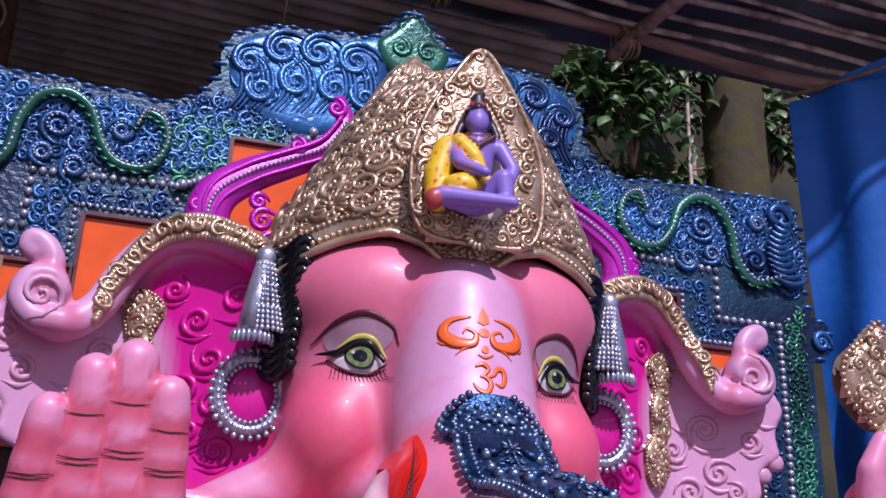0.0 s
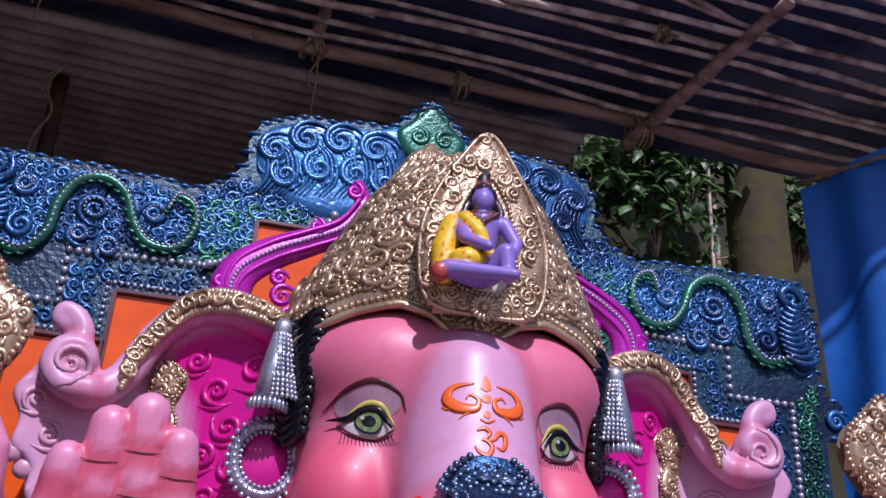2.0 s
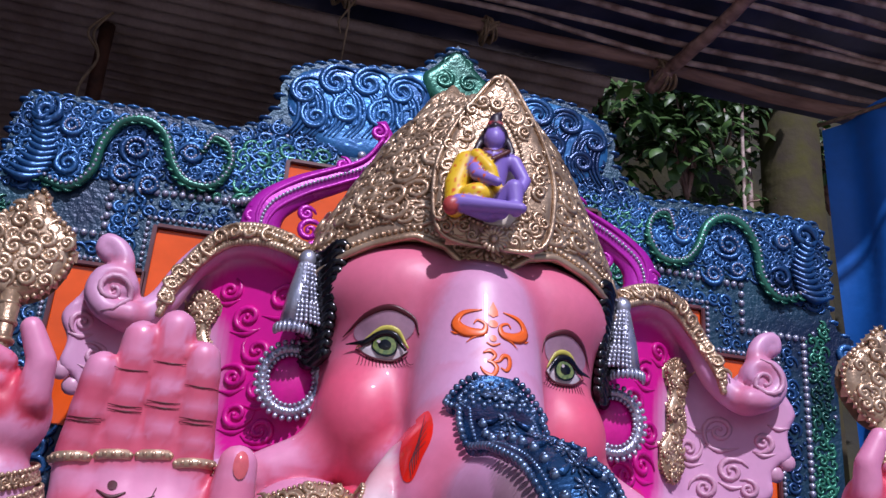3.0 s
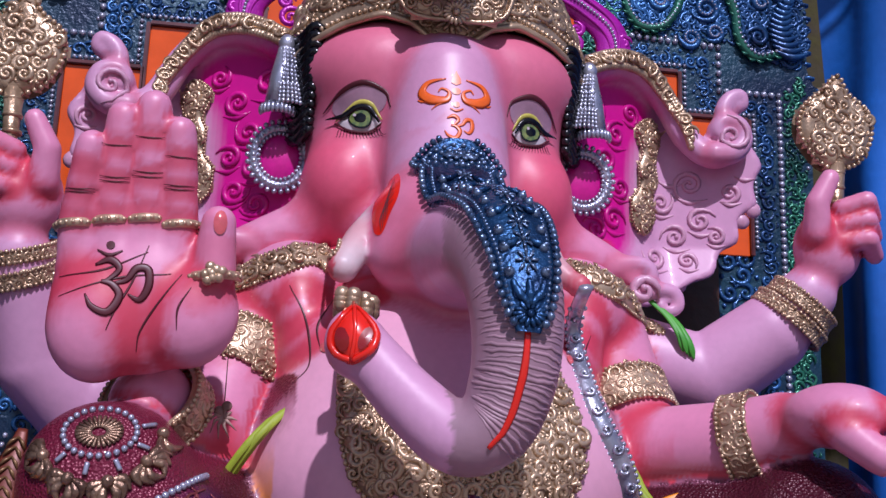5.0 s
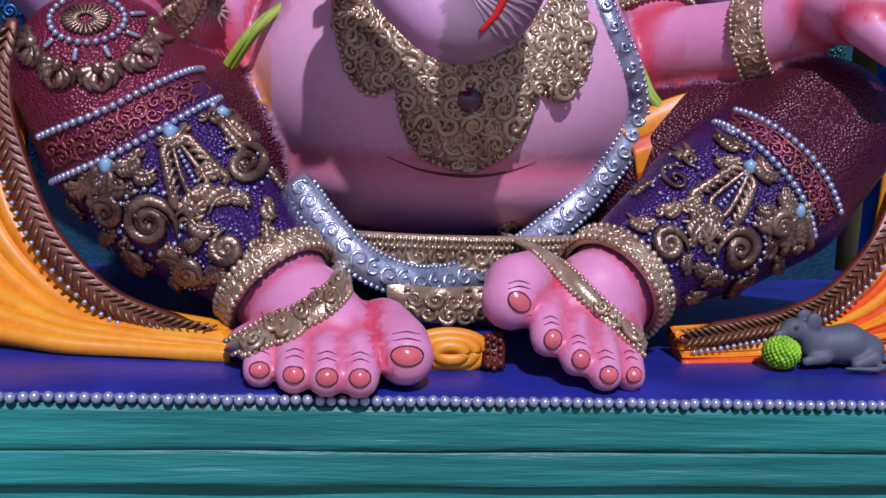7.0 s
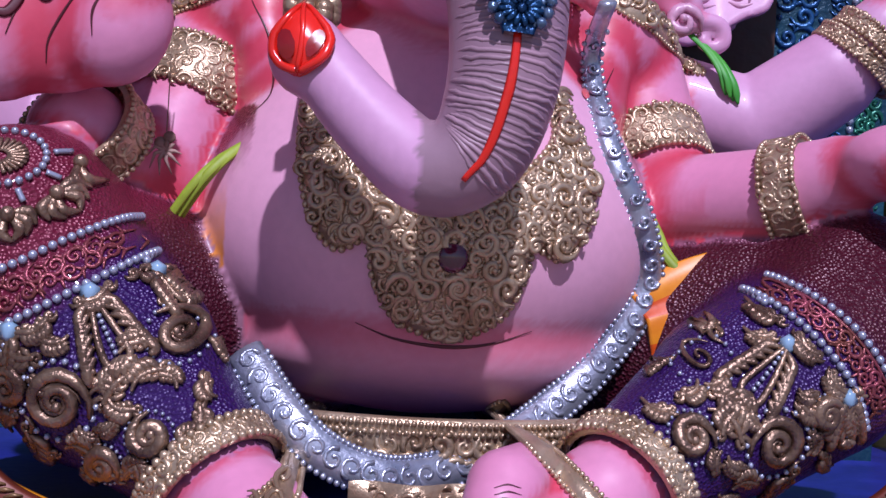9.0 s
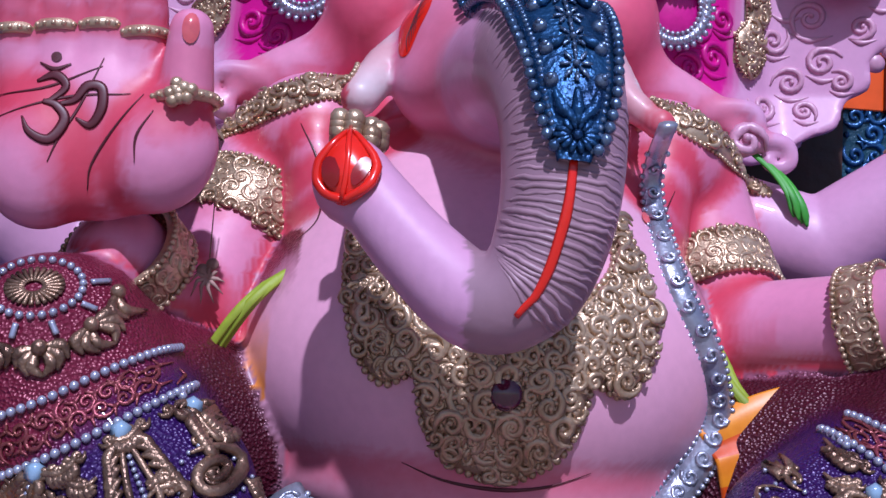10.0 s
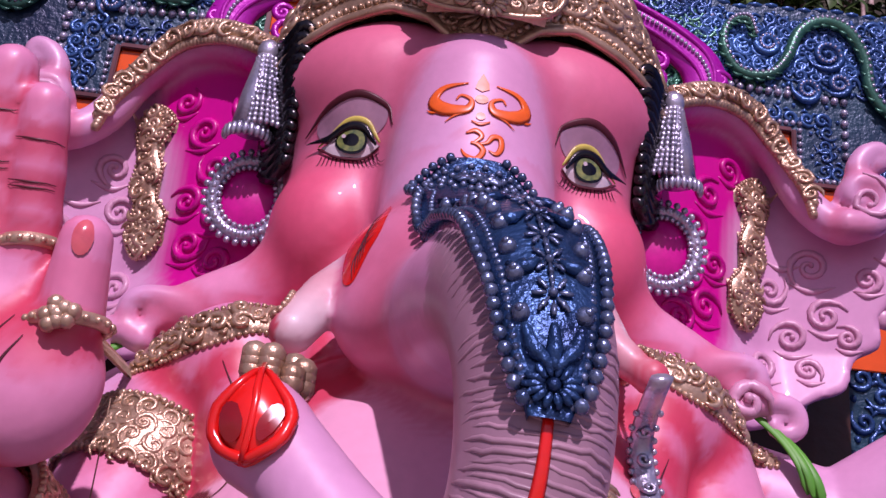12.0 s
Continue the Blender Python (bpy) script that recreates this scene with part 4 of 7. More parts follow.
# ---- carved relief ----
def fill(sh, surf, lo, hi, depth, pitch, rad, seed, beads=None, turns=1.3, lift=0.3):
    """Covers the part of a surface where depth(a, b) < 0 with carved scrolls, leaves and dots."""
    r = random.Random(seed)
    row = 0
    b = lo[1] + pitch / 2
    while b < hi[1]:
        a = lo[0] + pitch * (0.5 if row % 2 else 0.25)
        k = row
        while a < hi[0]:
            c = (a + r.uniform(-0.12, 0.12) * pitch, b + r.uniform(-0.12, 0.12) * pitch)
            d = depth(*c)
            if d < -0.3 * pitch:
                size = pitch * min(0.5, 0.28 - d / pitch * 0.35)
                sgn = 1 if k % 2 else -1
                rot = r.uniform(0, 6.28)
                volute(sh, surf, c, size, rot, sgn, rad * r.uniform(0.85, 1.2), 16, turns * r.uniform(0.8, 1.1), lift)
                for q in range(2):
                    ang = rot + sgn * (2.2 + 1.5 * q)
                    p0 = (c[0] + size * 1.05 * math.cos(ang), c[1] + size * 1.05 * math.sin(ang))
                    p1 = (c[0] + size * 1.35 * math.cos(ang + 0.35), c[1] + size * 1.35 * math.sin(ang + 0.35))
                    p2 = (c[0] + size * 1.3 * math.cos(ang + 0.75), c[1] + size * 1.3 * math.sin(ang + 0.75))
                    if depth(*p1) < 0:
                        stroke(sh, surf, [p0, p1, p2], [rad * 0.3, rad * 0.8, rad * 0.2], rad * lift, 0.9, 7, 5)
            elif d < -0.02 * pitch:
                p, n = surf(*c)
                (beads or sh).ball(p, rad * 1.1, 6, 4)
            a += pitch
            k += 1
        b += pitch * 0.86
        row += 1


def bead_line(sh, surf, pts, r, n=None, lift=0.2):
    p = spline(pts, 200) if len(pts) > 2 else np.linspace(pts[0], pts[1], 200)
    q, nn = onto(surf, p, r * lift)
    way = np.concatenate([[0], np.cumsum(np.linalg.norm(np.diff(q, axis=0), axis=1))])
    k = max(2, int(way[-1] / (2.05 * r)))
    for s in np.linspace(0, way[-1], k):
        sh.ball([np.interp(s, way, q[:, i]) for i in range(3)], r, 7, 4)


def plate(sh, surf, outline, step, lift):
    """A thin plate of the given outline that follows a surface, its rim turned down."""
    o = np.array(outline)
    xs, zs = np.arange(o[:, 0].min() - step, o[:, 0].max() + 2 * step, step), np.arange(o[:, 1].min() - step, o[:, 1].max() + 2 * step, step)
    d = outline_distance(o, xs[:, None], zs[None, :])
    ids, v, f = {}, [], []
    for i in range(len(xs) - 1):
        for j in range(len(zs) - 1):
            if max(d[i, j], d[i + 1, j], d[i, j + 1], d[i + 1, j + 1]) < step * 0.9:
                quad = []
                for a, b in ((i, j), (i + 1, j), (i + 1, j + 1), (i, j + 1)):
                    if (a, b) not in ids:
                        p, n = surf(float(xs[a]), float(zs[b]))
                        ids[a, b] = len(v)
                        v.append(p + n * (lift * min(1.0, max(-0.6, -d[a, b] / (step * 0.9)))))
                    quad.append(ids[a, b])
                f.append(quad)
    sh.add(v, f)


def depth_of(outline):
    o = np.array(outline)
    return lambda a, b: float(outline_distance(o, np.array([[a]]), np.array([[b]]))[0, 0])


def rosette(sh, surf, c, R, petals=10, beads=None):
    for i in range(petals):
        a = 2 * math.pi * i / petals
        stroke(sh, surf, [(c[0] + R * q * math.cos(a), c[1] + R * q * math.sin(a)) for q in (0.3, 0.65, 1.0)], [R * 0.08, R * 0.22, R * 0.12], R * 0.12, 0.8, 6, 5)
    p, n = surf(*c)
    (beads or sh).ball(p + n * R * 0.15, R * 0.3, 8, 5)


def band_surface(at, axis, r0, r1, up=(0, 0, 1)):
    """The skin of a band round a limb, addressed by metres round it and metres along it."""
    ax = np.array(axis, float) / np.linalg.norm(axis)
    u = np.cross(ax, np.array(up, float))
    u /= np.linalg.norm(u)
    w = np.cross(u, ax)
    at = np.array(at, float)

    def surf(a, b):
        t = a / r0
        n = u * math.cos(t) + w * math.sin(t)
        return at + ax * b + n * (r0 + (r1 - r0) * (b / 0.1)), n
    return surf


def bangle(name, at, axis, r, width, label, mat=None, rim=0.009, category="bangle", group=""):
    mat = mat or GOLD
    th = empty(name, at)
    s = band_surface((0, 0, 0), axis, r, r)
    L = 2 * math.pi * r
    body = Shape()
    rows = []
    for b, dr in ((-0.5, -0.02), (-0.5, 0.0), (-0.25, 0.004), (0.25, 0.004), (0.5, 0.0), (0.5, -0.02)):
        rows.append([s(L * k / 36, b * width)[0] + s(L * k / 36, 0)[1] * dr for k in range(36)])
    body.grid(np.array(rows), True)
    body.make("band", mat, th)
    rel = Shape()
    fill(rel, s, (0, -width / 2), (L, width / 2), lambda a, b: abs(b) - width * 0.62, max(0.03, min(0.052, width * 0.62)), 0.007, hash_of(name, at))
    rel.make("scrollwork", mat, th)
    for sg in (-1, 1):
        edge = Shape()
        for k in range(int(L / (rim * 2))):
            p, n = s(k * rim * 2, sg * width / 2)
            edge.ball(p + n * 0.003, rim, 6, 4)
        edge.make("beaded_rim", mat, th)
    tagged(th, label, category, group)
    return th


def hash_of(name, at):
    return int(abs(at[0] * 731 + at[1] * 97 + at[2] * 1013)) + len(name)


# ---- structure: ground, platform ----
bm = bmesh.new()
bmesh.ops.create_grid(bm, x_segments=60, y_segments=60, size=300)
ground = tagged(part("ground", bm, EARTH, None), "packed brown earth floor of the shed", "ground", kind="structure")

platform = tagged(empty("platform", (0, 4.3, 0)), "teal painted wooden platform with navy top and pearl edge", "platform")


def rough_board(lo, hi, seed):
    """A plank with an uneven, brushed face."""
    bm = bmesh.new()
    box(bm, lo, hi)
    bmesh.ops.subdivide_edges(bm, edges=[e for e in bm.edges if abs(e.verts[0].co.x - e.verts[1].co.x) > 0.5], cuts=60)
    bmesh.ops.subdivide_edges(bm, edges=[e for e in bm.edges if abs(e.verts[0].co.z - e.verts[1].co.z) > 0.03], cuts=5)
    for v in bm.verts:
        v.co.y += 0.006 * noise.noise((v.co.x * 2.5, v.co.z * 30, seed))
        v.co.z += 0.005 * noise.noise((v.co.x * 1.7, seed, v.co.y))
    return bm


part("front_board", rough_board((-2.4, -1.054, 0.19), (2.4, -0.98, 0.296), 3), TEAL_WOOD, platform, smooth=True)
part("front_board", rough_board((-2.4, -1.05, 0.10), (2.4, -0.98, 0.188), 7), TEAL_WOOD, platform, smooth=True)
part("front_board", rough_board((-2.4, -1.025, 0.0), (2.4, -0.98, 0.098), 9), TEAL_WOOD, platform, smooth=True)
top = Shape()
rows = []
for y, z in ((-1.045, 0.296), (-1.05, 0.312), (-1.03, 0.322), (-0.9, 0.335), (-0.7, 0.34), (0.0, 0.34), (1.35, 0.34)):
    rows.append([(x, y, z + 0.006 * noise.noise((x * 3, y * 5, 1))) for x in np.linspace(-2.4, 2.4, 90)])
top.grid(np.array(rows))
top.make("top", NAVY, platform)
pearl = Shape()
pearl.ball((0, 0, 0), 0.0128, 12, 8)
pearl_mesh = pearl.make("pearl", PEARL, platform)
pearl_mesh.location = (-1.7, -1.062, 0.312)
for k in range(1, 130):
    ob = new("pearl", pearl_mesh.data)
    ob.parent = platform
    ob.location = (-1.7 + k * 0.0265 + random.uniform(-0.002, 0.002), -1.062 + random.uniform(-0.003, 0.003), 0.312 + random.uniform(-0.002, 0.002))

# ---- the carved back panel ----
half = [(0.0, 4.19), (0.1, 4.1), (0.18, 4.0), (0.3, 4.01), (0.42, 3.98), (0.55, 3.99), (0.66, 3.95), (0.76, 3.9), (0.8, 3.8), (0.79, 3.71), (0.86, 3.6), (1.0, 3.53), (1.12, 3.56), (1.25, 3.55), (1.38, 3.57), (1.5, 3.56), (1.65, 3.57), (1.84, 3.56),
        (1.88, 3.4), (1.87, 3.1), (1.9, 3.02), (1.98, 2.98), (1.97, 2.85), (1.88, 2.8), (1.88, 0.34)]
PANEL = np.array([(x, z) for x, z in half] + [(-x, z) for x, z in half[:0:-1]])
panel = tagged(empty("back_panel", (0, 5.3, 0.34)), "carved backdrop panel in metallic blue, green and silver", "panel")
sh = Shape()
n = len(PANEL)
off = np.array((0, 5.3, 0.34))
sh.add(np.array([(x, 5.25, z) for x, z in PANEL] + [(x, 5.33, z) for x, z in PANEL]) - off, [tuple(range(n))[::-1], tuple(range(n, 2 * n))] + [(i, (i + 1) % n, (i + 1) % n + n, i + n) for i in range(n)])
sh.make("board", TEAL_FIELD, panel, smooth=False)
FLAT = plane_at(-0.05)
PZ = 0.34


def flat(pts):
    return [(x, z - PZ) for x, z in pts]


# light blue ground of the upper lobes
for s in (-1, 1):
    lobe = spline([(s * x, z) for x, z in ((0.12, 4.0), (0.3, 3.97), (0.5, 3.96), (0.7, 3.9), (0.76, 3.78), (0.72, 3.62), (0.5, 3.5), (0.25, 3.55), (0.12, 3.75))], 50, True)
    sh = Shape()
    plate(sh, FLAT, flat(lobe), 0.025, 0.014)
    sh.make("lobe_ground", SKY_FIELD, panel)
    sh = Shape()
    for i, (x, z, R) in enumerate(((0.25, 3.87, 0.075), (0.41, 3.88, 0.07), (0.56, 3.86, 0.068), (0.69, 3.78, 0.06), (0.33, 3.72, 0.06), (0.49, 3.72, 0.06), (0.63, 3.66, 0.055), (0.2, 3.7, 0.05))):
        for q in (1.0, 0.72):
            volute(sh, FLAT, (s * x, z - PZ), R * q, (1.9 if s < 0 else 1.2) + 0.25 * i, -s, 0.015 * q + 0.003, 24, 1.35, 0.9, True, 1.7)
        for q in range(3):
            a = 2.6 + 0.6 * q
            stroke(sh, FLAT, [(s * (x + R * 1.05 * math.cos(a)), z - PZ + R * 1.05 * math.sin(a)), (s * (x + R * 1.3 * math.cos(a + 0.3)), z - PZ + R * 1.3 * math.sin(a + 0.3)), (s * (x + R * 1.35 * math.cos(a + 0.7)), z - PZ + R * 1.3 * math.sin(a + 0.7))], [0.004, 0.012, 0.003], 0.016, 0.9, 8)
    fill(sh, FLAT, (min(0.1 * s, 0.8 * s), 3.5 - PZ), (max(0.1 * s, 0.8 * s), 3.7 - PZ), lambda a, b, lobe=lobe: depth_of(lobe)(a, b + PZ), 0.085, 0.011, 31)
    for i in range(7):
        x, z = 0.2 + 0.085 * i, 3.62 - 0.012 * i
        for q in range(3):
            o = 0.02 * q
            stroke(sh, FLAT, [(s * (x + o), z - PZ), (s * (x - 0.045 + o), z + 0.09 - PZ), (s * (x - 0.03 + o), z + 0.2 - PZ), (s * (x + 0.03 + o), z + 0.26 - PZ)], [0.003, 0.011, 0.01, 0.003], 0.014, 0.9, 14)
    sh.make("lobe_scrollwork", BLUE_RELIEF, panel)
    # serpent winding along the top
    sh, pe = Shape(), Shape()
    way = [(s * x, z - PZ) for x, z in ((1.72, 3.16), (1.6, 3.13), (1.52, 3.22), (1.5, 3.36), (1.44, 3.47), (1.34, 3.5), (1.25, 3.44), (1.2, 3.32), (1.13, 3.24), (1.02, 3.24), (0.96, 3.34), (0.98, 3.44), (1.05, 3.47), (1.08, 3.4))]
    stroke(sh, FLAT, way, [0.016, 0.023, 0.025, 0.024, 0.022, 0.019, 0.016, 0.01], 0.02, 0.9, 90, 8)
    for k, p in enumerate(spline(way, 70)):
        q = p + np.array((0.004, 0.012))
        pe.ball((q[0], -0.089 + 0.01 * k / 70, q[1]), 0.0085, 6, 4)
        if k % 2 == 0:
            stroke(sh, FLAT, [p + np.array((-0.026, -0.014)), p + np.array((-0.01, -0.026)), p + np.array((0.012, -0.022))], [0.003, 0.009, 0.003], 0.03, 0.8, 5, 5)
    sh.make("serpent", GREEN_RELIEF, panel)
    # sea creature at the corner
    sh = Shape()
    for k in range(11):
        t = k / 10
        c = np.array((s * (1.78 - 0.05 * math.sin(3 * t)), 3.16 + 0.28 * t - PZ))
        w = 0.085 - 0.05 * t
        stroke(sh, FLAT, [c + np.array((-w, 0.01)), c + np.array((0, -0.02)), c + np.array((w, 0.01))], [0.006, 0.022, 0.006], 0.03, 1.2, 10, 6)
    volute(sh, FLAT, (s * 1.75, 3.47 - PZ), 0.055, 0.4, s, 0.022, 20, 1.3, 0.9)
    volute(sh, FLAT, (s * 1.62, 3.24 - PZ), 0.05, 2.4, -s, 0.016, 20, 1.5, 0.9)
    volute(sh, FLAT, (s * 1.93, 2.9 - PZ), 0.045, 0.4, s, 0.016, 20, 1.5, 0.6)
    for x, z, r in ((1.36, 3.36, 0.065), (1.13, 3.38, 0.05), (1.28, 3.2, 0.05), (1.4, 3.24, 0.045), (1.64, 3.42, 0.045)):
        volute(sh, FLAT, (s * x, z - PZ), r, 1 + x * 7, s, 0.016, 24, 1.7, 0.8)
        for q in range(14):
            a = q * 0.45
            pe.ball((s * x + r * 0.75 * math.cos(a) * (1 - q * 0.03), -0.072, z - PZ + r * 0.75 * math.sin(a) * (1 - q * 0.03)), 0.006, 6, 4)
    # carved fields
    side = lambda x: s * x
    up_field = spline([(s * x, z - PZ) for x, z in ((0.5, 3.55), (0.8, 3.62), (1.0, 3.5), (1.2, 3.53), (1.5, 3.53), (1.84, 3.53), (1.85, 3.1), (1.45, 3.2), (0.95, 3.22), (0.55, 3.4))], 60, True)
    fill(sh, FLAT, (min(s * 0.4, s * 1.9), 3.1 - PZ), (max(s * 0.4, s * 1.9), 3.65 - PZ), depth_of(up_field), 0.085, 0.011, 5)
    band_a = [(s * x, z - PZ) for x, z in ((0.9, 3.15), (1.4, 3.15), (1.4, 2.93), (1.7, 2.93), (1.7, 1.3), (1.6, 1.3), (1.6, 2.83), (1.28, 2.83), (1.28, 3.05), (0.9, 3.05))]
    fill(sh, FLAT, (min(s * 0.9, s * 1.7), 1.3 - PZ), (max(s * 0.9, s * 1.7), 3.15 - PZ), depth_of(band_a), 0.06, 0.009, 9)
    fill(sh, FLAT, (min(s * 0.4, s * 1.9), 3.1 - PZ), (max(s * 0.4, s * 1.9), 3.65 - PZ), depth_of(up_field), 0.052, 0.009, 6)
    pillar = [(s * x, z - PZ) for x, z in ((1.4, 2.2), (1.6, 2.2), (1.6, 0.6), (1.4, 0.6))]
    fill(sh, FLAT, (min(s * 1.4, s * 1.6), 0.7 - PZ), (max(s * 1.4, s * 1.6), 2.2 - PZ), depth_of(pillar), 0.085, 0.012, 12)
    stroke(sh, FLAT, [(s * 1.41, 2.2 - PZ), (s * 1.41, 0.7 - PZ)], 0.012, 0.01, 1, 12)
    stroke(sh, FLAT, [(s * 1.59, 2.2 - PZ), (s * 1.59, 0.7 - PZ)], 0.012, 0.01, 1, 12)
    sh.make("scrollwork", BLUE_RELIEF, panel)
    sh = Shape()
    vine = [(s * x, z - PZ) for x, z in ((0.55, 3.38), (0.8, 3.25), (0.95, 3.22), (1.45, 3.2), (1.46, 2.98), (1.75, 2.98), (1.86, 3.1), (1.86, 1.2), (1.73, 1.2), (1.73, 2.9), (1.72, 2.95), (1.43, 2.95), (1.43, 3.17), (0.9, 3.17), (0.7, 3.0), (0.5, 3.2))]
    fill(sh, FLAT, (min(s * 0.5, s * 1.9), 1.2 - PZ), (max(s * 0.5, s * 1.9), 3.4 - PZ), depth_of(vine), 0.05, 0.009, 15, pe, 1.0)
    fan = spline([(s * x, z - PZ) for x, z in ((0.5, 3.5), (0.85, 3.55), (1.0, 3.35), (0.9, 3.1), (0.75, 2.95), (0.6, 3.1), (0.45, 3.3))], 40, True)
    fill(sh, FLAT, (min(s * 0.4, s * 1.0), 2.95 - PZ), (max(s * 0.4, s * 1.0), 3.55 - PZ), depth_of(fan), 0.08, 0.011, 21, pe)
    sh.make("vine", GREEN_RELIEF, panel)
    for r, pts in ((0.016, ((0.92, 3.19), (1.42, 3.17))), (0.016, ((1.42, 3.17), (1.42, 2.95))), (0.016, ((1.42, 2.95), (1.72, 2.95))), (0.016, ((1.72, 2.95), (1.72, 1.5))), (0.011, ((0.95, 3.06), (1.25, 3.06))), (0.011, ((1.25, 3.06), (1.25, 2.84))), (0.011, ((1.25, 2.84), (1.59, 2.84))), (0.011, ((1.59, 2.84), (1.59, 2.2)))):
        bead_line(pe, FLAT, flat([(s * x, z) for x, z in pts]), r)
    for k in range(26):
        t = k / 25
        x, z = 0.4 + 0.5 * t, 3.5 - 0.32 * t ** 0.7
        pe.ball((s * x, -0.075, z - PZ), 0.015 if k % 3 else 0.022, 7, 5)
    pe.make("beadwork", PEARL, panel)
    # orange boards in their dark frames
    for x0, x1, z0, z1 in ((0.9, 1.22, 2.2, 3.02), (1.22, 1.56, 2.15, 2.81), (0.3, 0.72, 2.95, 3.42)):
        a, b = sorted((s * x0, s * x1))
        ob = part("orange_board", box(bmesh.new(), (a + 0.012, -0.066, z0 - PZ), (b - 0.012, -0.054, z1 - PZ - 0.012), 0.004), ORANGE, panel, "glossy orange painted board")
        for q in ((a - 0.006, a + 0.012), (b - 0.012, b + 0.006)):
            part("moulding", box(bmesh.new(), (q[0], -0.085, z0 - PZ), (q[1], -0.05, z1 - PZ), 0.004), FRAME_BROWN, ob)
        part("moulding", box(bmesh.new(), (a + 0.012, -0.085, z1 - PZ - 0.012), (b - 0.012, -0.05, z1 - PZ + 0.008), 0.004), FRAME_BROWN, ob)
    a, b = sorted((s * 0.75, s * 1.395))
    part("lower_board", box(bmesh.new(), (a, -0.062, 0.3), (b, -0.052, 2.14 - PZ), 0.003), DARK_BROWN, panel, "dark stained lower board")
# crest at the top
sh = Shape()
crest = spline([(0.0, 4.16), (0.1, 4.06), (0.17, 3.97), (0.1, 3.85), (0, 3.8), (-0.1, 3.85), (-0.17, 3.97), (-0.1, 4.06)], 40, True)
plate(sh, FLAT, flat(crest), 0.02, 0.03)
for s in (-1, 1):
    volute(sh, FLAT, (s * 0.06, 3.97 - PZ), 0.045, 1.2, s, 0.016, 20, 1.4, 1.6)
    volute(sh, FLAT, (s * 0.04, 4.07 - PZ), 0.03, 1.2, -s, 0.012, 18, 1.3, 1.8)
sh.make("crest", GREEN_RELIEF, panel)
sh = Shape()
for (x0, z0), (x1, z1) in zip(PANEL, np.roll(PANEL, -1, 0)):
    L = math.hypot(x1 - x0, z1 - z0)
    if min(z0, z1) > 2.7:
        for k in range(int(L / 0.055)):
            f = (k + 0.5) / max(1, int(L / 0.055))
            sh.ball((x0 + (x1 - x0) * f, -0.03, z0 + (z1 - z0) * f - PZ), (0.036, 0.032, 0.013), 8, 5)
sh.make("leaf_edging", BLUE_RELIEF, panel)

# ---- magenta scrolls on each side of the crown ----
for s in (-1, 1):
    th = tagged(empty("scroll_bracket", (s * 0.6, 4.9, 2.85)), "magenta carved scroll bracket beside the crown", "bracket", "scroll brackets")
    sh, pe = Shape(), Shape()
    P = lambda x, z: (s * (x - 0.6), z - 2.85)
    M = plane_at(0.0)
    way = [P(*p) for p in ((0.36, 3.5), (0.33, 3.38), (0.4, 3.27), (0.52, 3.2), (0.65, 3.13), (0.76, 3.04), (0.79, 2.94), (0.75, 2.86), (0.66, 2.82), (0.57, 2.84))]
    stroke(sh, M, way, [0.02, 0.045, 0.055, 0.06, 0.068, 0.076, 0.08, 0.07, 0.055, 0.03], 0.0, 0.45, 60, 12)
    for q in (-0.6, 0.6):
        stroke(sh, M, [np.array(p) + q * np.array((0.03 * s, 0.045)) for p in way[1:-1]], 0.009, 0.03, 1, 50)
    for x, z, r, g in ((0.37, 3.44, 0.035, 1), (0.5, 3.26, 0.03, 1), (0.6, 2.95, 0.045, -1), (0.83, 2.98, 0.03, 1), (0.62, 3.02, 0.03, -1), (0.57, 2.87, 0.035, -1)):
        volute(sh, M, P(x, z), r, 1.0, g * s, 0.014, 20, 1.4, 1.4)
    sh.make("scroll", MAGENTA, th)
    bead_line(pe, M, way[1:-1], 0.008, lift=4.4)
    pe.make("bead_trim", PEARL, th)


# ---- crown ----
CW = ([2.6, 2.75, 2.9, 3.1, 3.3, 3.42, 3.5, 3.56], [0.6, 0.605, 0.55, 0.45, 0.34, 0.23, 0.13, 0.03])
CF = ([2.6, 2.75, 2.9, 3.2, 3.4, 3.56], [0.34, 0.38, 0.4, 0.4, 0.33, 0.06])


def crown_foot(x):
    return float(np.interp(abs(x), [0, 0.06, 0.15, 0.26, 0.4, 0.5, 0.58, 0.62], [2.635, 2.665, 2.735, 2.765, 2.73, 2.69, 2.64, 2.6]))


def crown_surface(u, z):
    """u: metres across, measured at the foot; z: height above the base."""
    z = z + 2.7
    t = u / 0.62
    w, f = float(np.interp(z, *CW)), float(np.interp(z, *CF))
    a = max(-1.6, min(1.6, t)) * math.pi / 2
    p = np.array((w * math.sin(a), 0.14 - f * (math.cos(a) if abs(a) < math.pi / 2 else 2.2 * math.cos(a)) * 1.0, z - 2.7))
    n = np.array((math.sin(a) / max(w, 0.05), -math.cos(a) / max(f, 0.05), 0.9))
    return p, n / np.linalg.norm(n)


crown = tagged(empty("crown", (0, 4.6, 2.7)), "tall gold carved crown on the statue's head", "crown")
sh = Shape()
us = np.linspace(-0.98, 0.98, 61)
rows = []
for k in range(25):
    rows.append([crown_surface(u, (crown_foot(crown_surface(u, 0.05)[0][0]) - 2.7) * (1 - k / 24) + 0.86 * (k / 24))[0] for u in us])
sh.grid(np.array(rows))
sh.make("body", GOLD, crown)
RW = ([2.7, 3.18, 3.4, 3.53, 3.66, 3.77], [0.5, 0.34, 0.24, 0.17, 0.1, 0.01])


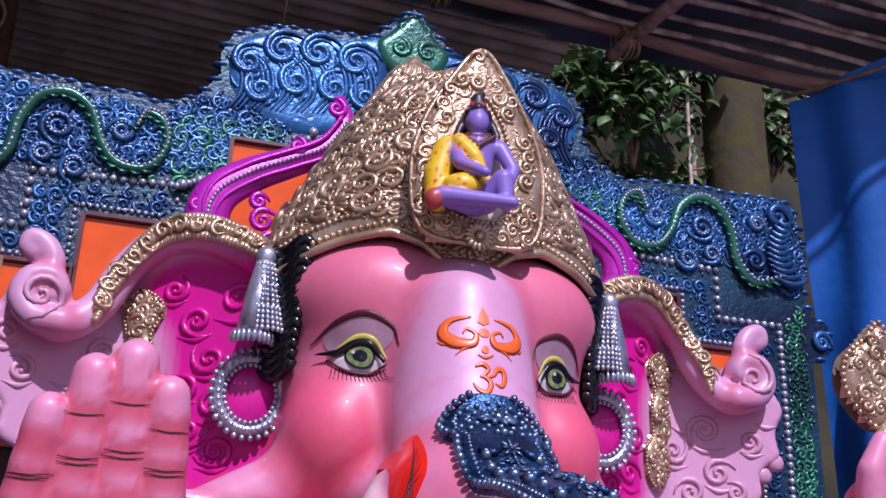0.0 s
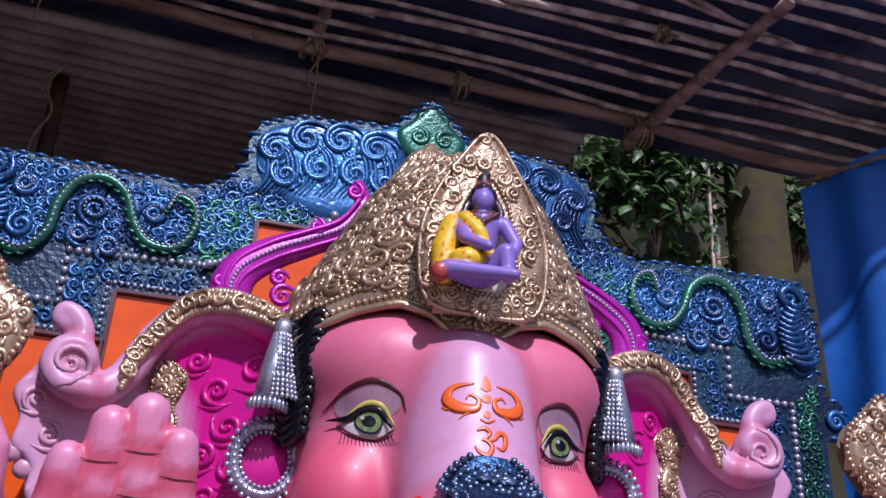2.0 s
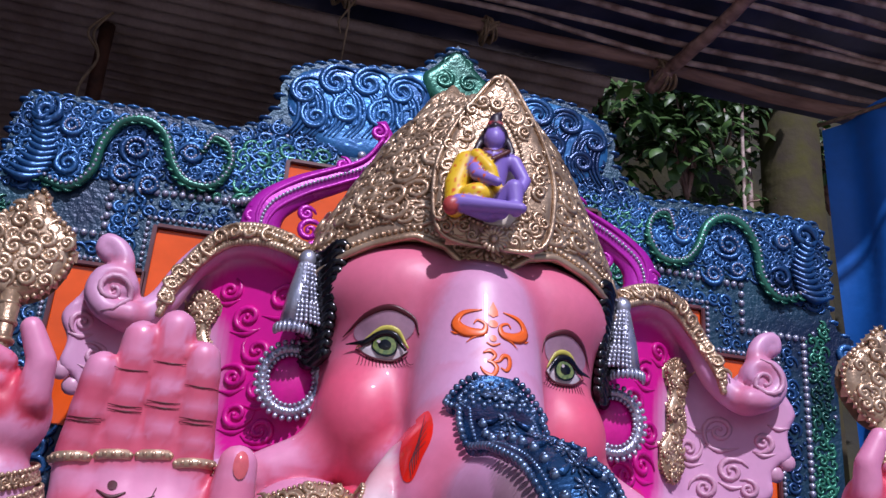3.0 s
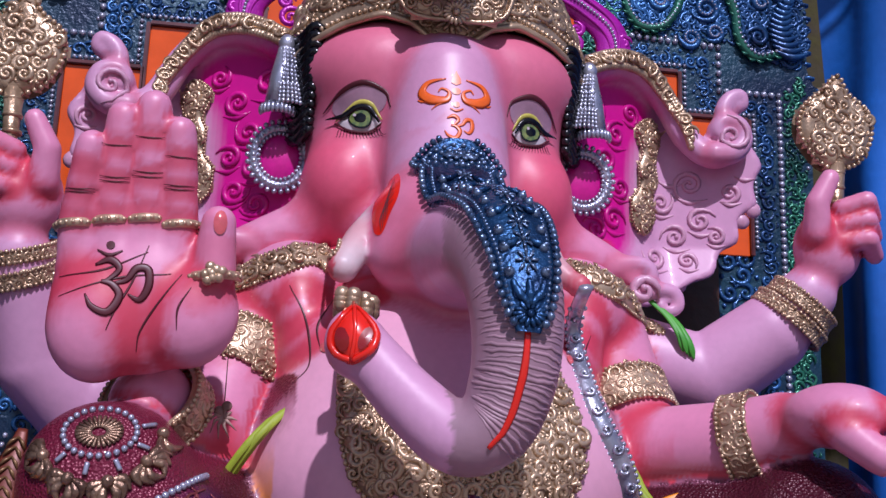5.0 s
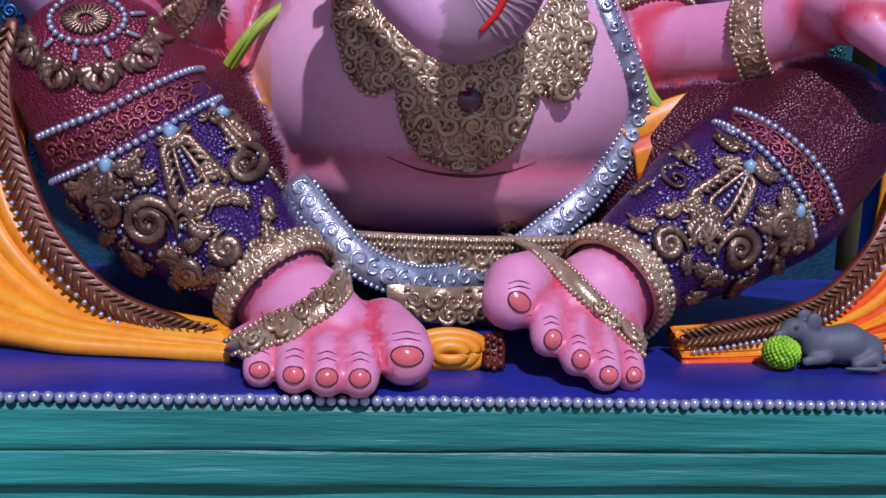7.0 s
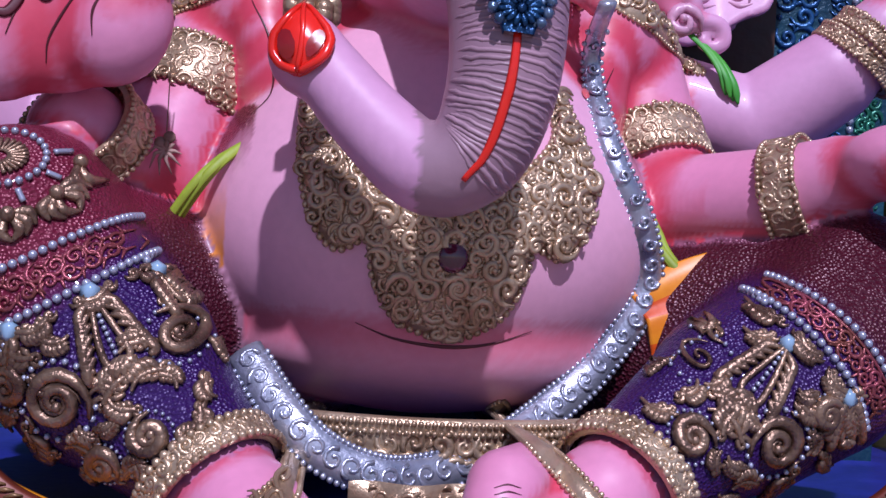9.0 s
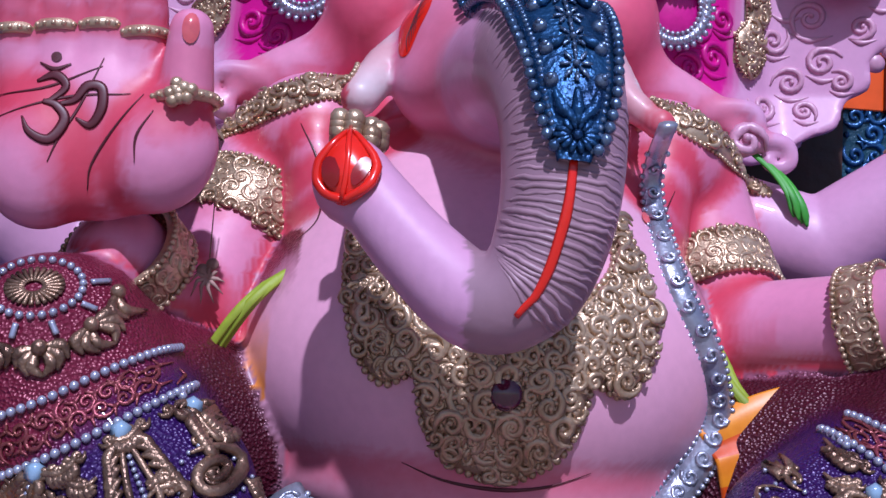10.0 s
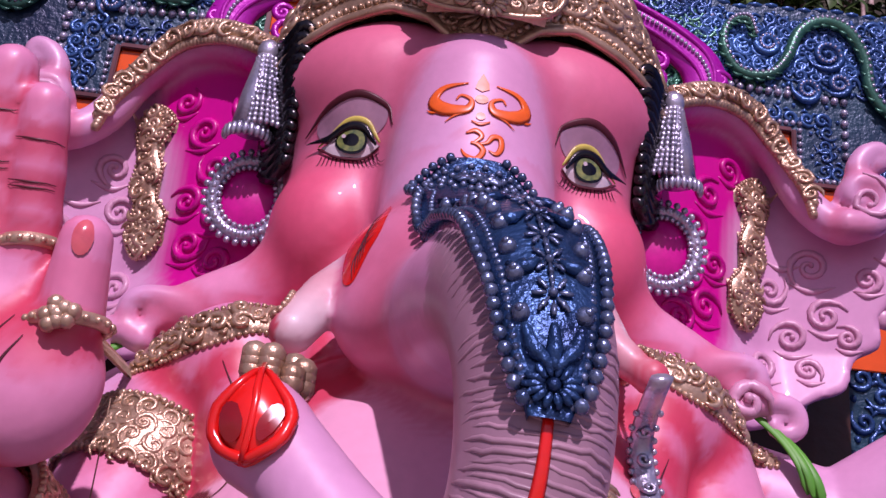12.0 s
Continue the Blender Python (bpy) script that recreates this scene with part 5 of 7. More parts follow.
def rear_surface(u, z):
    """The taller dome behind the front of the crown; u: metres round it at the foot."""
    w = float(np.interp(z + 2.7, *RW))
    a = u / 0.5 * math.pi / 2
    p = np.array((-0.06 + w * math.sin(a), 0.35 - 0.6 * w * math.cos(a), z))
    n = np.array((math.sin(a), -math.cos(a) / 0.6, 0.45))
    return p, n / np.linalg.norm(n)


sh = Shape()
sh.grid(np.array([[rear_surface(u, z)[0] for u in np.linspace(-1, 1, 49)[:-1]] for z in np.linspace(0.1, 1.07, 22)]), True)
sh.make("rear_body", GOLD, crown)
sh = Shape()
rear_room = lambda u, z: max(abs(u) - 0.66, 0.2 - z, z - 1.02)
fill(sh, rear_surface, (-0.7, 0.2), (0.7, 1.04), rear_room, 0.085, 0.012, 43)
fill(sh, rear_surface, (-0.7, 0.2), (0.7, 1.04), rear_room, 0.05, 0.008, 44)
for z in (0.45, 0.7, 0.9):
    bead_line(sh, rear_surface, [(-0.6, z), (0, z), (0.6, z)], 0.01)
sh.make("rear_scrollwork", GOLD, crown)
sh = Shape()


def crown_depth(u, z):
    w = float(np.interp(z + 2.7, *CW)) / 0.6
    return max(abs(u) - 0.72, crown_foot(u) - 2.7 + 0.06 - z, z - 0.78, 0.0 if w < 0.12 else -1, 0.16 * (1 - abs(z - 0.3) / 0.36) - abs(u) if 0.05 < z < 0.55 else -1)


fill(sh, crown_surface, (-0.75, -0.1), (0.75, 0.85), crown_depth, 0.088, 0.0125, 41)
fill(sh, crown_surface, (-0.75, -0.06), (0.75, 0.85), crown_depth, 0.052, 0.0085, 47)
sh.make("scrollwork", GOLD, crown)
sh = Shape()
for off, r in ((0.012, 0.016), (0.045, 0.011), (0.1, 0.01)):
    edge = [(u, crown_foot(crown_surface(u, 0.05)[0][0]) - 2.7 + off) for u in np.linspace(-0.8, 0.8, 90)]
    if r > 0.012:
        stroke(sh, crown_surface, edge, r, 0.006, 0.8, 180, 6)
    else:
        bead_line(sh, crown_surface, edge, r)
sh.make("brow_band", GOLD, crown)
sh = Shape()
rosette(sh, crown_surface, (0.0, 0.07), 0.055, 16)
for s in (-1, 1):
    rosette(sh, crown_surface, (s * 0.34, 0.17), 0.05, 12)
    volute(sh, crown_surface, (s * 0.62, 0.1), 0.06, 1.5, s, 0.022, 20, 1.3, 0.9)
    volute(sh, crown_surface, (s * 0.6, 0.2), 0.045, 1.5, -s, 0.018, 20, 1.3, 0.9)
    for k in range(7):
        z = 0.12 + 0.09 * k
        volute(sh, crown_surface, (s * 0.66, z + 0.12), 0.03, 0.5 * k, s, 0.014, 16, 1.2, 0.9)
sh.make("rosette_work", GOLD, crown)
# pointed niche on the front with a raised frame
NICHE = lambda x, z: (np.array((x, -0.285 - 0.02 * math.cos(x * 5), z)), np.array((0.0, -1.0, 0.0)))
arch = spline([(0.0, 0.72), (0.1, 0.6), (0.19, 0.42), (0.22, 0.25), (0.18, 0.06), (0.0, 0.03), (-0.18, 0.06), (-0.22, 0.25), (-0.19, 0.42), (-0.1, 0.6)], 60, True)
sh = Shape()
plate(sh, NICHE, arch, 0.02, 0.025)
fill(sh, NICHE, (-0.25, 0), (0.25, 0.75), lambda a, b: max(depth_of(arch)(a, b), 0.115 * (1 - abs(b - 0.27) / 0.3) - abs(a)), 0.055, 0.009, 51, lift=2.6)
niche = sh.make("niche", GOLD, crown)
sh = Shape()
inner = spline([(0.0, 0.52), (0.06, 0.43), (0.085, 0.3), (0.08, 0.12), (-0.08, 0.12), (-0.085, 0.3), (-0.06, 0.43)], 40, True)
plate(sh, NICHE, inner, 0.015, 0.03)
sh.make("niche_back", IVORY, niche, "cream painted niche back")
sh = Shape()
stroke(sh, NICHE, np.vstack([arch, arch[:1]]), 0.009, 0.015, 0.9, 120)
bead_line(sh, NICHE, np.vstack([inner, inner[:1]]) * np.array((1.15, 1.04)), 0.008, lift=3.6)
ON_NICHE = lambda x, z: (NICHE(x, z)[0] + np.array((0, -0.025, 0)), NICHE(x, z)[1])
rosette(sh, ON_NICHE, (0.0, 0.055), 0.05, 16)
for s in (-1, 1):
    for k in range(4):
        volute(sh, ON_NICHE, (s * (0.075 + 0.035 * k), 0.06 + 0.03 * k), 0.024, 0.8 * k, s, 0.008, 16, 1.3, 0.4)
sh.make("niche_frame", GOLD, niche)

# ---- small seated figure in the niche ----
def small_figure():
    c = Clay((-0.2, -0.16, -0.02), (0.2, 0.14, 0.5), 0.006)
    body, cloth, hair, bead = (0.26, 0.17, 0.55), (0.85, 0.55, 0.01), (0.02, 0.01, 0.02), (0.1, 0.02, 0.015)
    c.limb([(0.0, 0, 0.07), (0.0, 0.0, 0.15), (0.0, 0.0, 0.235)], [0.052, 0.044, 0.056], body, 0.02)
    c.limb([(-0.062, 0, 0.25), (0.062, 0, 0.25)], [0.026, 0.026], body, 0.02)
    c.limb([(0, 0, 0.26), (0, -0.008, 0.295)], [0.02, 0.019], body, 0.008)
    c.egg((0.0, -0.014, 0.332), (0.034, 0.034, 0.044), body, 0.004)
    c.egg((0.0, 0.016, 0.348), (0.05, 0.036, 0.058), hair, 0.003)
    c.limb([(-0.03, -0.01, 0.366), (0, -0.03, 0.376), (0.03, -0.01, 0.366)], [0.012, 0.012, 0.012], hair, 0.004)
    c.limb([(0.0, 0.0, 0.39), (0.0, 0.0, 0.42), (0.012, 0, 0.44)], [0.03, 0.022, 0.012], hair, 0.008)
    c.limb([(-0.02, -0.02, 0.392), (0.02, -0.02, 0.392)], [0.007, 0.007], (0.5, 0.05, 0.05), 0.003)
    for e in (-1, 1):
        c.limb([(e * 0.045, 0.01, 0.34), (e * 0.06, 0.0, 0.29), (e * 0.055, -0.01, 0.25)], [0.012, 0.013, 0.008], hair, 0.004)
    c.limb([(0.072, -0.005, 0.245), (0.108, -0.025, 0.165), (0.085, -0.065, 0.08)], [0.025, 0.022, 0.015], body, 0.008)
    c.limb([(-0.072, -0.02, 0.24), (-0.05, -0.07, 0.16), (0.02, -0.1, 0.12)], [0.025, 0.022, 0.016], body, 0.006)
    c.limb([(0.03, -0.03, 0.05), (0.075, -0.075, 0.11), (0.085, -0.085, 0.02)], [0.036, 0.032, 0.02], body, 0.01)
    c.limb([(-0.02, -0.03, 0.045), (-0.1, -0.08, 0.045), (0.1, -0.11, 0.02)], [0.036, 0.03, 0.019], body, 0.01)
    c.limb([(-0.02, -0.005, 0.262), (-0.09, -0.012, 0.235), (-0.115, -0.02, 0.14), (-0.115, -0.03, 0.05)], [0.028, 0.04, 0.042, 0.036], cloth, 0.008)
    c.limb([(-0.055, -0.04, 0.25), (-0.01, -0.058, 0.19), (0.025, -0.055, 0.115)], [0.024, 0.024, 0.016], cloth, 0.006)
    c.egg((-0.045, -0.055, 0.09), (0.055, 0.045, 0.04), cloth, 0.008)
    c.tint(lambda x, y, z: ((np.sin(x * 190) * np.sin(y * 170) * np.sin(z * 150) - 0.35) / 0.1 * (x < -0.02), (0.7, 0.12, 0.01)), (-0.2, -0.16, 0.05), (0.03, 0.1, 0.27))
    c.egg((-0.125, -0.085, 0.03), (0.028, 0.028, 0.035), (0.45, 0.06, 0.05), 0.004)
    c.limb([(-0.05, -0.035, 0.272), (0.0, -0.062, 0.225), (0.05, -0.035, 0.272)], [0.009, 0.009, 0.009], bead, 0.003)
    c.limb([(-0.03, -0.03, 0.28), (0.0, -0.045, 0.262), (0.03, -0.03, 0.28)], [0.008, 0.008, 0.008], bead, 0.003)
    v, q, col, _ = c.surface()
    me = bpy.data.meshes.new("figurine")
    me.from_pydata(v.tolist(), [], q.tolist())
    me.polygons.foreach_set("use_smooth", [True] * len(q))
    att = me.color_attributes.new("paint", "FLOAT_COLOR", "POINT")
    att.data.foreach_set("color", np.column_stack([col, np.ones(len(col))]).astype(np.float32).ravel())
    me.materials.append(PAINT)
    return new("figurine", me)


fig = small_figure()
fig.location = (-0.025, 4.24, 2.79)
fig.scale = (1.04, 1.0, 1.0)
fig.rotation_euler = (0, 0, radians(-14))
tagged(fig, "violet seated figurine in a yellow wrap, set in the crown", "figurine")

# ---- trunk cover ----
cover = tagged(empty("trunk_cover"), "embossed metallic blue cover along the trunk", "ornament")


def on_trunk(a, s):
    """The trunk's skin where it really lies, with the flesh that swells beside it."""
    p, n = TRUNK(a, s)
    q, m, _, _ = BODY.ray_cast(Vector(p + n * 0.16), Vector(-n), 0.3)
    return (np.array(q), n) if q is not None else (p, n)


sh = Shape()
half_w = lambda s: max(0.148 * math.sqrt(max(0.0, 1 - ((s - 0.222) / 0.058) ** 2)), float(np.interp(s, [0.23, 0.25, 0.32, 0.42, 0.5, 0.56, 0.6, 0.63], [0.0, 0.105, 0.125, 0.12, 0.1, 0.075, 0.05, 0.025])), 0.004)
S0, S1 = 0.166, 0.625
S_STEPS = S0 + (S1 - S0) * np.linspace(0, 1, 72) ** 1.35
rows = [[(lambda pn, e: pn[0] + pn[1] * (0.022 if abs(e) < 0.95 else 0.0))(on_trunk(half_w(s) * e, s), e) for e in np.linspace(-1, 1, 15)] for s in S_STEPS]
sh.grid(np.array(rows))
sh.make("plate", TRUNK_BLUE, cover)
sh = Shape()
for e in (-0.93, 0.93, -0.72, 0.72):
    pts = [(half_w(s) * e, s) for s in S_STEPS[2:-1]]
    bead_line(sh, on_trunk, pts, 0.0125 if abs(e) > 0.9 else 0.008, lift=2.2)
sh.make("beaded_border", BLUE_SILVER, cover)
LIFTED = lambda a, s: (lambda pn: (pn[0] + pn[1] * 0.024, pn[1]))(on_trunk(a, s))
SC = 2.1
FLATT = lambda a, b: LIFTED(a, 0.222 + b / SC)
sh = Shape()
rosette(sh, FLATT, (0, 0.0), 0.05, 10)
sh.make("disc_rosette", BLUE_SILVER, cover)
stud = Shape()
stud.ball((0, 0, 0), (0.013, 0.013, 0.013), 8, 6)
stud_mesh = stud.make("stud", BLUE_SILVER, cover)
stud_mesh.location = LIFTED(0, 0.262)[0]


def put_stud(at, k=1.0):
    ob = new("stud", stud_mesh.data)
    ob.parent, ob.location, ob.scale = cover, at, (k, k, k)


for r, k in ((0.075, 16), (0.105, 22)):
    for i in range(k):
        a = 2 * math.pi * i / k
        put_stud(FLATT(r * math.cos(a), r * math.sin(a) * 0.8)[0], 0.7)
for i in range(12):
    s = 0.29 + 0.0235 * i
    w = half_w(s)
    sh = Shape()
    rosette(sh, lambda a, b, s=s: LIFTED(a, s + b / SC), (0, 0), 0.026, 8)
    sh.make("rosette", BLUE_SILVER, cover)
    for e in (-0.5, 0.5):
        p, n = LIFTED(w * e, s + 0.008)
        put_stud(p, 1.2)
        put_stud(p + n * 0.012, 0.55)
    if i % 2 == 0:
        for e in (-0.38, 0.38):
            sh = Shape()
            stroke(sh, LIFTED, [(w * (e - 0.22), s), (w * e, s + 0.006), (w * (e + 0.22), s)], [0.005, 0.014, 0.005], 0.004, 0.9, 8)
            sh.make("cross_leaf", TRUNK_BLUE, cover)
sh = Shape()
for e in (-0.45, 0.0, 0.45):
    stroke(sh, LIFTED, [(0.08 * e, 0.565), (0.05 * e, 0.58), (0.0, 0.592)], [0.006, 0.014, 0.006], 0.004, 0.9, 9)
rosette(sh, lambda a, b: LIFTED(a, 0.603 + b / SC), (0, 0), 0.036, 14)
sh.make("tip_rosette", TRUNK_BLUE, cover)

# ---- gold ring on the trunk's tip ----
th = tagged(empty("trunk_ring"), "gold cap on the curled trunk tip", "ornament")
sh = Shape()
for k in range(20):
    a = k * 0.9
    sh.ball((-0.345 + 0.045 * math.cos(a), 3.66 + 0.03 * math.sin(a), 1.545 + 0.012 * math.sin(a * 2) + 0.002 * k), 0.024, 7, 5)
sh.make("cap", GOLD, th)

# ---- tassels, earrings, ear drops ----
for s in (-1, 1):
    th = tagged(empty("tassel", (s * 0.6, 4.62, 2.72)), "silver hanging tassel beside the temple", "tassel", "temple tassels")
    sh = Shape()
    for r in range(3):
        cols = 7 + 2 * r
        for i in range(cols):
            a = (i / (cols - 1) - 0.5) * 2.6
            for k in range(5):
                z = -0.03 - 0.075 * r - 0.017 * k
                w = 0.03 + 0.012 * r + 0.003 * k
                sh.ball((w * math.sin(a) + s * -0.02 * (z / 0.28) * -1, -w * 0.9 * math.cos(a), z), (0.0085, 0.0085, 0.011), 6, 4)
    for i in range(11):
        a = (i / 10 - 0.5) * 2.8
        sh.ball((0.062 * math.sin(a) + s * 0.02, -0.056 * math.cos(a), -0.275), (0.011, 0.011, 0.022), 6, 5)
    sh.make("beadwork", SILVER, th)
    sh = Shape()
    sh.ball((0, 0, 0), (0.035, 0.035, 0.04), 10, 7)
    sh.tube([(0, 0, 0), (s * 0.012, 0, -0.14), (s * 0.02, 0, -0.26)], [0.028, 0.045, 0.054], 10)
    sh.make("core", SILVER, th)
    th = tagged(empty("earring", (s * 0.6, 4.72, 2.29)), "round silver earring with beaded rim and pink centre", "earring", "earrings")
    sh = Shape()
    for k in range(30):
        a = 2 * math.pi * k / 30
        for R, r in ((0.1, 0.013), (0.122, 0.011), (0.08, 0.009)):
            sh.ball((R * math.cos(a), -0.03, R * 1.15 * math.sin(a)), r, 6, 4)
    sh.tube([(0.1 * math.cos(t), -0.02, 0.115 * math.sin(t)) for t in np.linspace(0, 2 * math.pi, 40)], 0.02, 6)
    sh.make("rim", SILVER, th)
    sh = Shape()
    patch(sh, plane_at(-0.012), oval(0, 0, 0.085, 0.1, 28), 0.0, 4, None, 0.02)
    sh.make("disc", HOT_RELIEF, th)
    # long gold drop on the ear
    th = tagged(empty("ear_ornament"), "long gold scrolled ornament on the ear", "ornament", "ear ornaments")
    A = lambda a, b, s=s: (lambda pn: (pn[0] + pn[1] * 0.008, pn[1]))(EAR(s * (0.945 + a), b))
    o = spline([(0.02, 2.66), (0.07, 2.58), (0.04, 2.48), (0.05, 2.38), (0.02, 2.32), (0.03, 2.22), (-0.02, 2.14), (-0.08, 2.18), (-0.09, 2.28), (-0.05, 2.34), (-0.05, 2.44), (-0.03, 2.5), (-0.06, 2.6)], 60, True)
    sh = Shape()
    plate(sh, A, o, 0.014, 0.02)
    sh.make("plate", GOLD, th)
    sh = Shape()
    fill(sh, A, (-0.1, 2.1), (0.1, 2.68), depth_of(o), 0.045, 0.009, 61, None, 1.2, 2.2)
    bead_line(sh, A, np.vstack([o, o[:1]]), 0.007, lift=1.2)
    sh.make("scrollwork", GOLD, th)
    # carved gold edging along the top of the ear
    th = tagged(empty("ear_edging"), "gold carved edging along the upper ear", "ornament", "ear edgings")
    rim = spline([(0.56, 2.72), (0.66, 2.8), (0.78, 2.85), (0.9, 2.85), (0.99, 2.77), (1.06, 2.65), (1.1, 2.54)], 60)
    sh = Shape()
    RS = body_from(4.4, miss=4.85)
    for k in range(0, 60, 1):
        x, z = rim[k]
        for e in (-0.035, 0.0, 0.03):
            p, nn = RS(s * x, z + e)
            sh.ball(p + nn * 0.006, (0.018, 0.016, 0.018), 6, 4)
    for k in range(2, 58, 5):
        volute(sh, RS, (s * rim[k][0], rim[k][1]), 0.026, k, s if k % 2 else -s, 0.009, 14, 1.2, 2.4)
    sh.make("edging", GOLD, th)


# ---- necklace, sacred thread, belt ----
def on_body(name, label, outline, surf, step, lift, pitch, rad, seed, mat, bead=0.009, category="ornament", group=""):
    th = empty(name)
    o = np.array(outline)
    sh = Shape()
    plate(sh, surf, o, step, lift)
    sh.make("plate", mat, th)
    sh = Shape()
    fill(sh, surf, o.min(0), o.max(0), depth_of(o), pitch, rad, seed, None, 1.25, lift / rad + 0.2)
    sh.make("scrollwork", mat, th)
    if bead:
        sh = Shape()
        bead_line(sh, surf, np.vstack([o, o[:1]]), bead, lift=0.6)
        sh.make("beaded_edge", mat, th)
    return tagged(th, label, category, group)


NS = body_from(3.68)
neck = spline([(-0.345, 1.47), (-0.36, 1.3), (-0.34, 1.16), (-0.3, 1.07), (-0.25, 1.035), (-0.185, 1.06), (-0.165, 0.97), (-0.11, 0.88), (-0.04, 0.845), (0.03, 0.83), (0.09, 0.85), (0.16, 0.9), (0.2, 0.99), (0.22, 1.06), (0.29, 1.04), (0.35, 1.1), (0.375, 1.2), (0.36, 1.32), (0.31, 1.46),
               (0.26, 1.45), (0.27, 1.35), (0.2, 1.26), (0.1, 1.2), (-0.1, 1.2), (-0.19, 1.25), (-0.25, 1.33), (-0.27, 1.45)], 110, True)
necklace = on_body("necklace", "broad gold carved necklace on the chest", neck, NS, 0.018, 0.024, 0.062, 0.0105, 71, GOLD, 0.0105, "necklace")
sh = Shape()
fill(sh, NS, (-0.4, 0.8), (0.4, 1.5), depth_of(neck), 0.042, 0.008, 73, None, 1.2, 3.2)
sh.make("fine_scrollwork", GOLD, necklace)
sh = Shape()
p, nn = NS(0.016, 1.035)
sh.ball(p + nn * 0.03, (0.038, 0.018, 0.038), 14, 9)
gem = sh.make("gem", GEM, necklace, "dark red round gem")
sh = Shape()
for k in range(18):
    a = k * math.pi / 9
    p, nn = NS(0.016 + 0.05 * math.cos(a), 1.035 + 0.05 * math.sin(a))
    sh.ball(p + nn * 0.028, 0.009, 6, 4)
sh.make("gem_setting", GOLD, gem)

thread = tagged(empty("sacred_thread"), "silver embossed band across the belly", "band")
line = spline([(0.41, 1.72), (0.425, 1.5), (0.45, 1.32), (0.54, 1.15), (0.585, 0.99), (0.51, 0.84), (0.39, 0.72), (0.27, 0.63), (0.15, 0.565), (0.0, 0.52), (-0.13, 0.52), (-0.26, 0.57), (-0.37, 0.67), (-0.46, 0.78)], 120)
yb = np.interp(np.arange(120), [0, 16, 40, 60, 75, 90, 105, 119], [4.45, 4.25, 4.05, 3.98, 3.85, 3.73, 3.72, 3.85])
way = []
for (x, z), y in zip(line, yb):
    if z > 0.78 and x > 0:
        p, n = NS(x, z)
        y = min(p[1], y + 0.12) - 0.024
    way.append((x, y, z))
way = np.array(way)
for _ in range(12):
    way[1:-1, 1] = (way[:-2, 1] + way[1:-1, 1] * 2 + way[2:, 1]) / 4
sh = Shape()
sh.tube(way, np.interp(np.arange(120), [0, 20, 60, 119], [0.026, 0.031, 0.045, 0.045]), 10, 0.45, (0, -1, 0.2))
sh.make("ribbon", SILVER, thread)
sh = Shape()
tang = np.gradient(way, axis=0)
for k in range(2, 118):
    t = tang[k] / np.linalg.norm(tang[k])
    side = np.cross(t, (0, -1, 0.2))
    side /= np.linalg.norm(side)
    w = float(np.interp(k, [0, 20, 60, 119], [0.026, 0.031, 0.045, 0.045]))
    nrm = np.cross(side, t)
    nrm = nrm if nrm[1] < 0 else -nrm
    for e in (-1, 1):
        sh.ball(way[k] + side * w * e + nrm * 0.004, 0.0085, 6, 4)
    if k % 3 == 0:
        th0 = np.linspace(0, 7.5, 12)
        g = 1 if k % 2 else -1
        q = way[k] + nrm * 0.018 + (np.cos(th0)[:, None] * side * g + np.sin(th0)[:, None] * t) * (w * 0.62 * (1 - th0 / 9))[:, None]
        sh.tube(q, 0.006, 5, 1, tuple(nrm))
sh.make("embossing", SILVER, thread)

bs = lambda a, b: (lambda n: (np.array((0.62 * math.sin(a / 0.62), 4.32 - 0.5 * math.cos(a / 0.62), b)), n))(np.array((math.sin(a / 0.62), -math.cos(a / 0.62), 0.0)))
belt = tagged(empty("belt"), "gold carved belt under the belly", "belt")
sh = Shape()
sh.grid(np.array([[bs(a, z)[0] + bs(a, z)[1] * d for a in np.linspace(-0.5, 0.5, 40)] for z, d in ((0.645, 0.0), (0.64, 0.016), (0.62, 0.018), (0.52, 0.01), (0.5, 0.0))]))
sh.make("strap", GOLD, belt)
sh = Shape()
fill(sh, bs, (-0.5, 0.5), (0.5, 0.62), lambda a, b: abs(b - 0.56) - 0.06, 0.06, 0.01, 81, None, 1.2, 1.6)
for z in (0.61, 0.632):
    bead_line(sh, bs, [(-0.5, z), (0.5, z)], 0.008, lift=3)
sh.make("scrollwork", GOLD, belt)
sh = Shape()
fc = lambda a, b: (np.array((a, 3.66 + 0.02 * math.sin(a * 30), b)), np.array((0, -1.0, 0)))
plate(sh, fc, np.array([(-0.2, 0.52), (0.14, 0.52), (0.13, 0.42), (-0.17, 0.42)]), 0.02, 0.02)
fill(sh, fc, (-0.2, 0.42), (0.15, 0.52), lambda a, b: max(abs(a + 0.02) - 0.16, abs(b - 0.47) - 0.05), 0.05, 0.008, 83, None, 1.2, 2.6)
sh.make("hanging_panel", GOLD, belt)

# shoulder pieces
for s in (-1, 1):
    SP = body_from(3.9, miss=4.5)
    o = spline([(s * x, z) for x, z in ((0.38, 1.86), (0.48, 1.88), (0.6, 1.84), (0.74, 1.78), (0.86, 1.72), (0.88, 1.67), (0.74, 1.7), (0.58, 1.75), (0.46, 1.8), (0.4, 1.78))], 50, True)
    on_body("collar", "gold collar strip over the shoulder", o, SP, 0.016, 0.014, 0.045, 0.009, 85, GOLD, 0.008, "ornament", "collar strips")

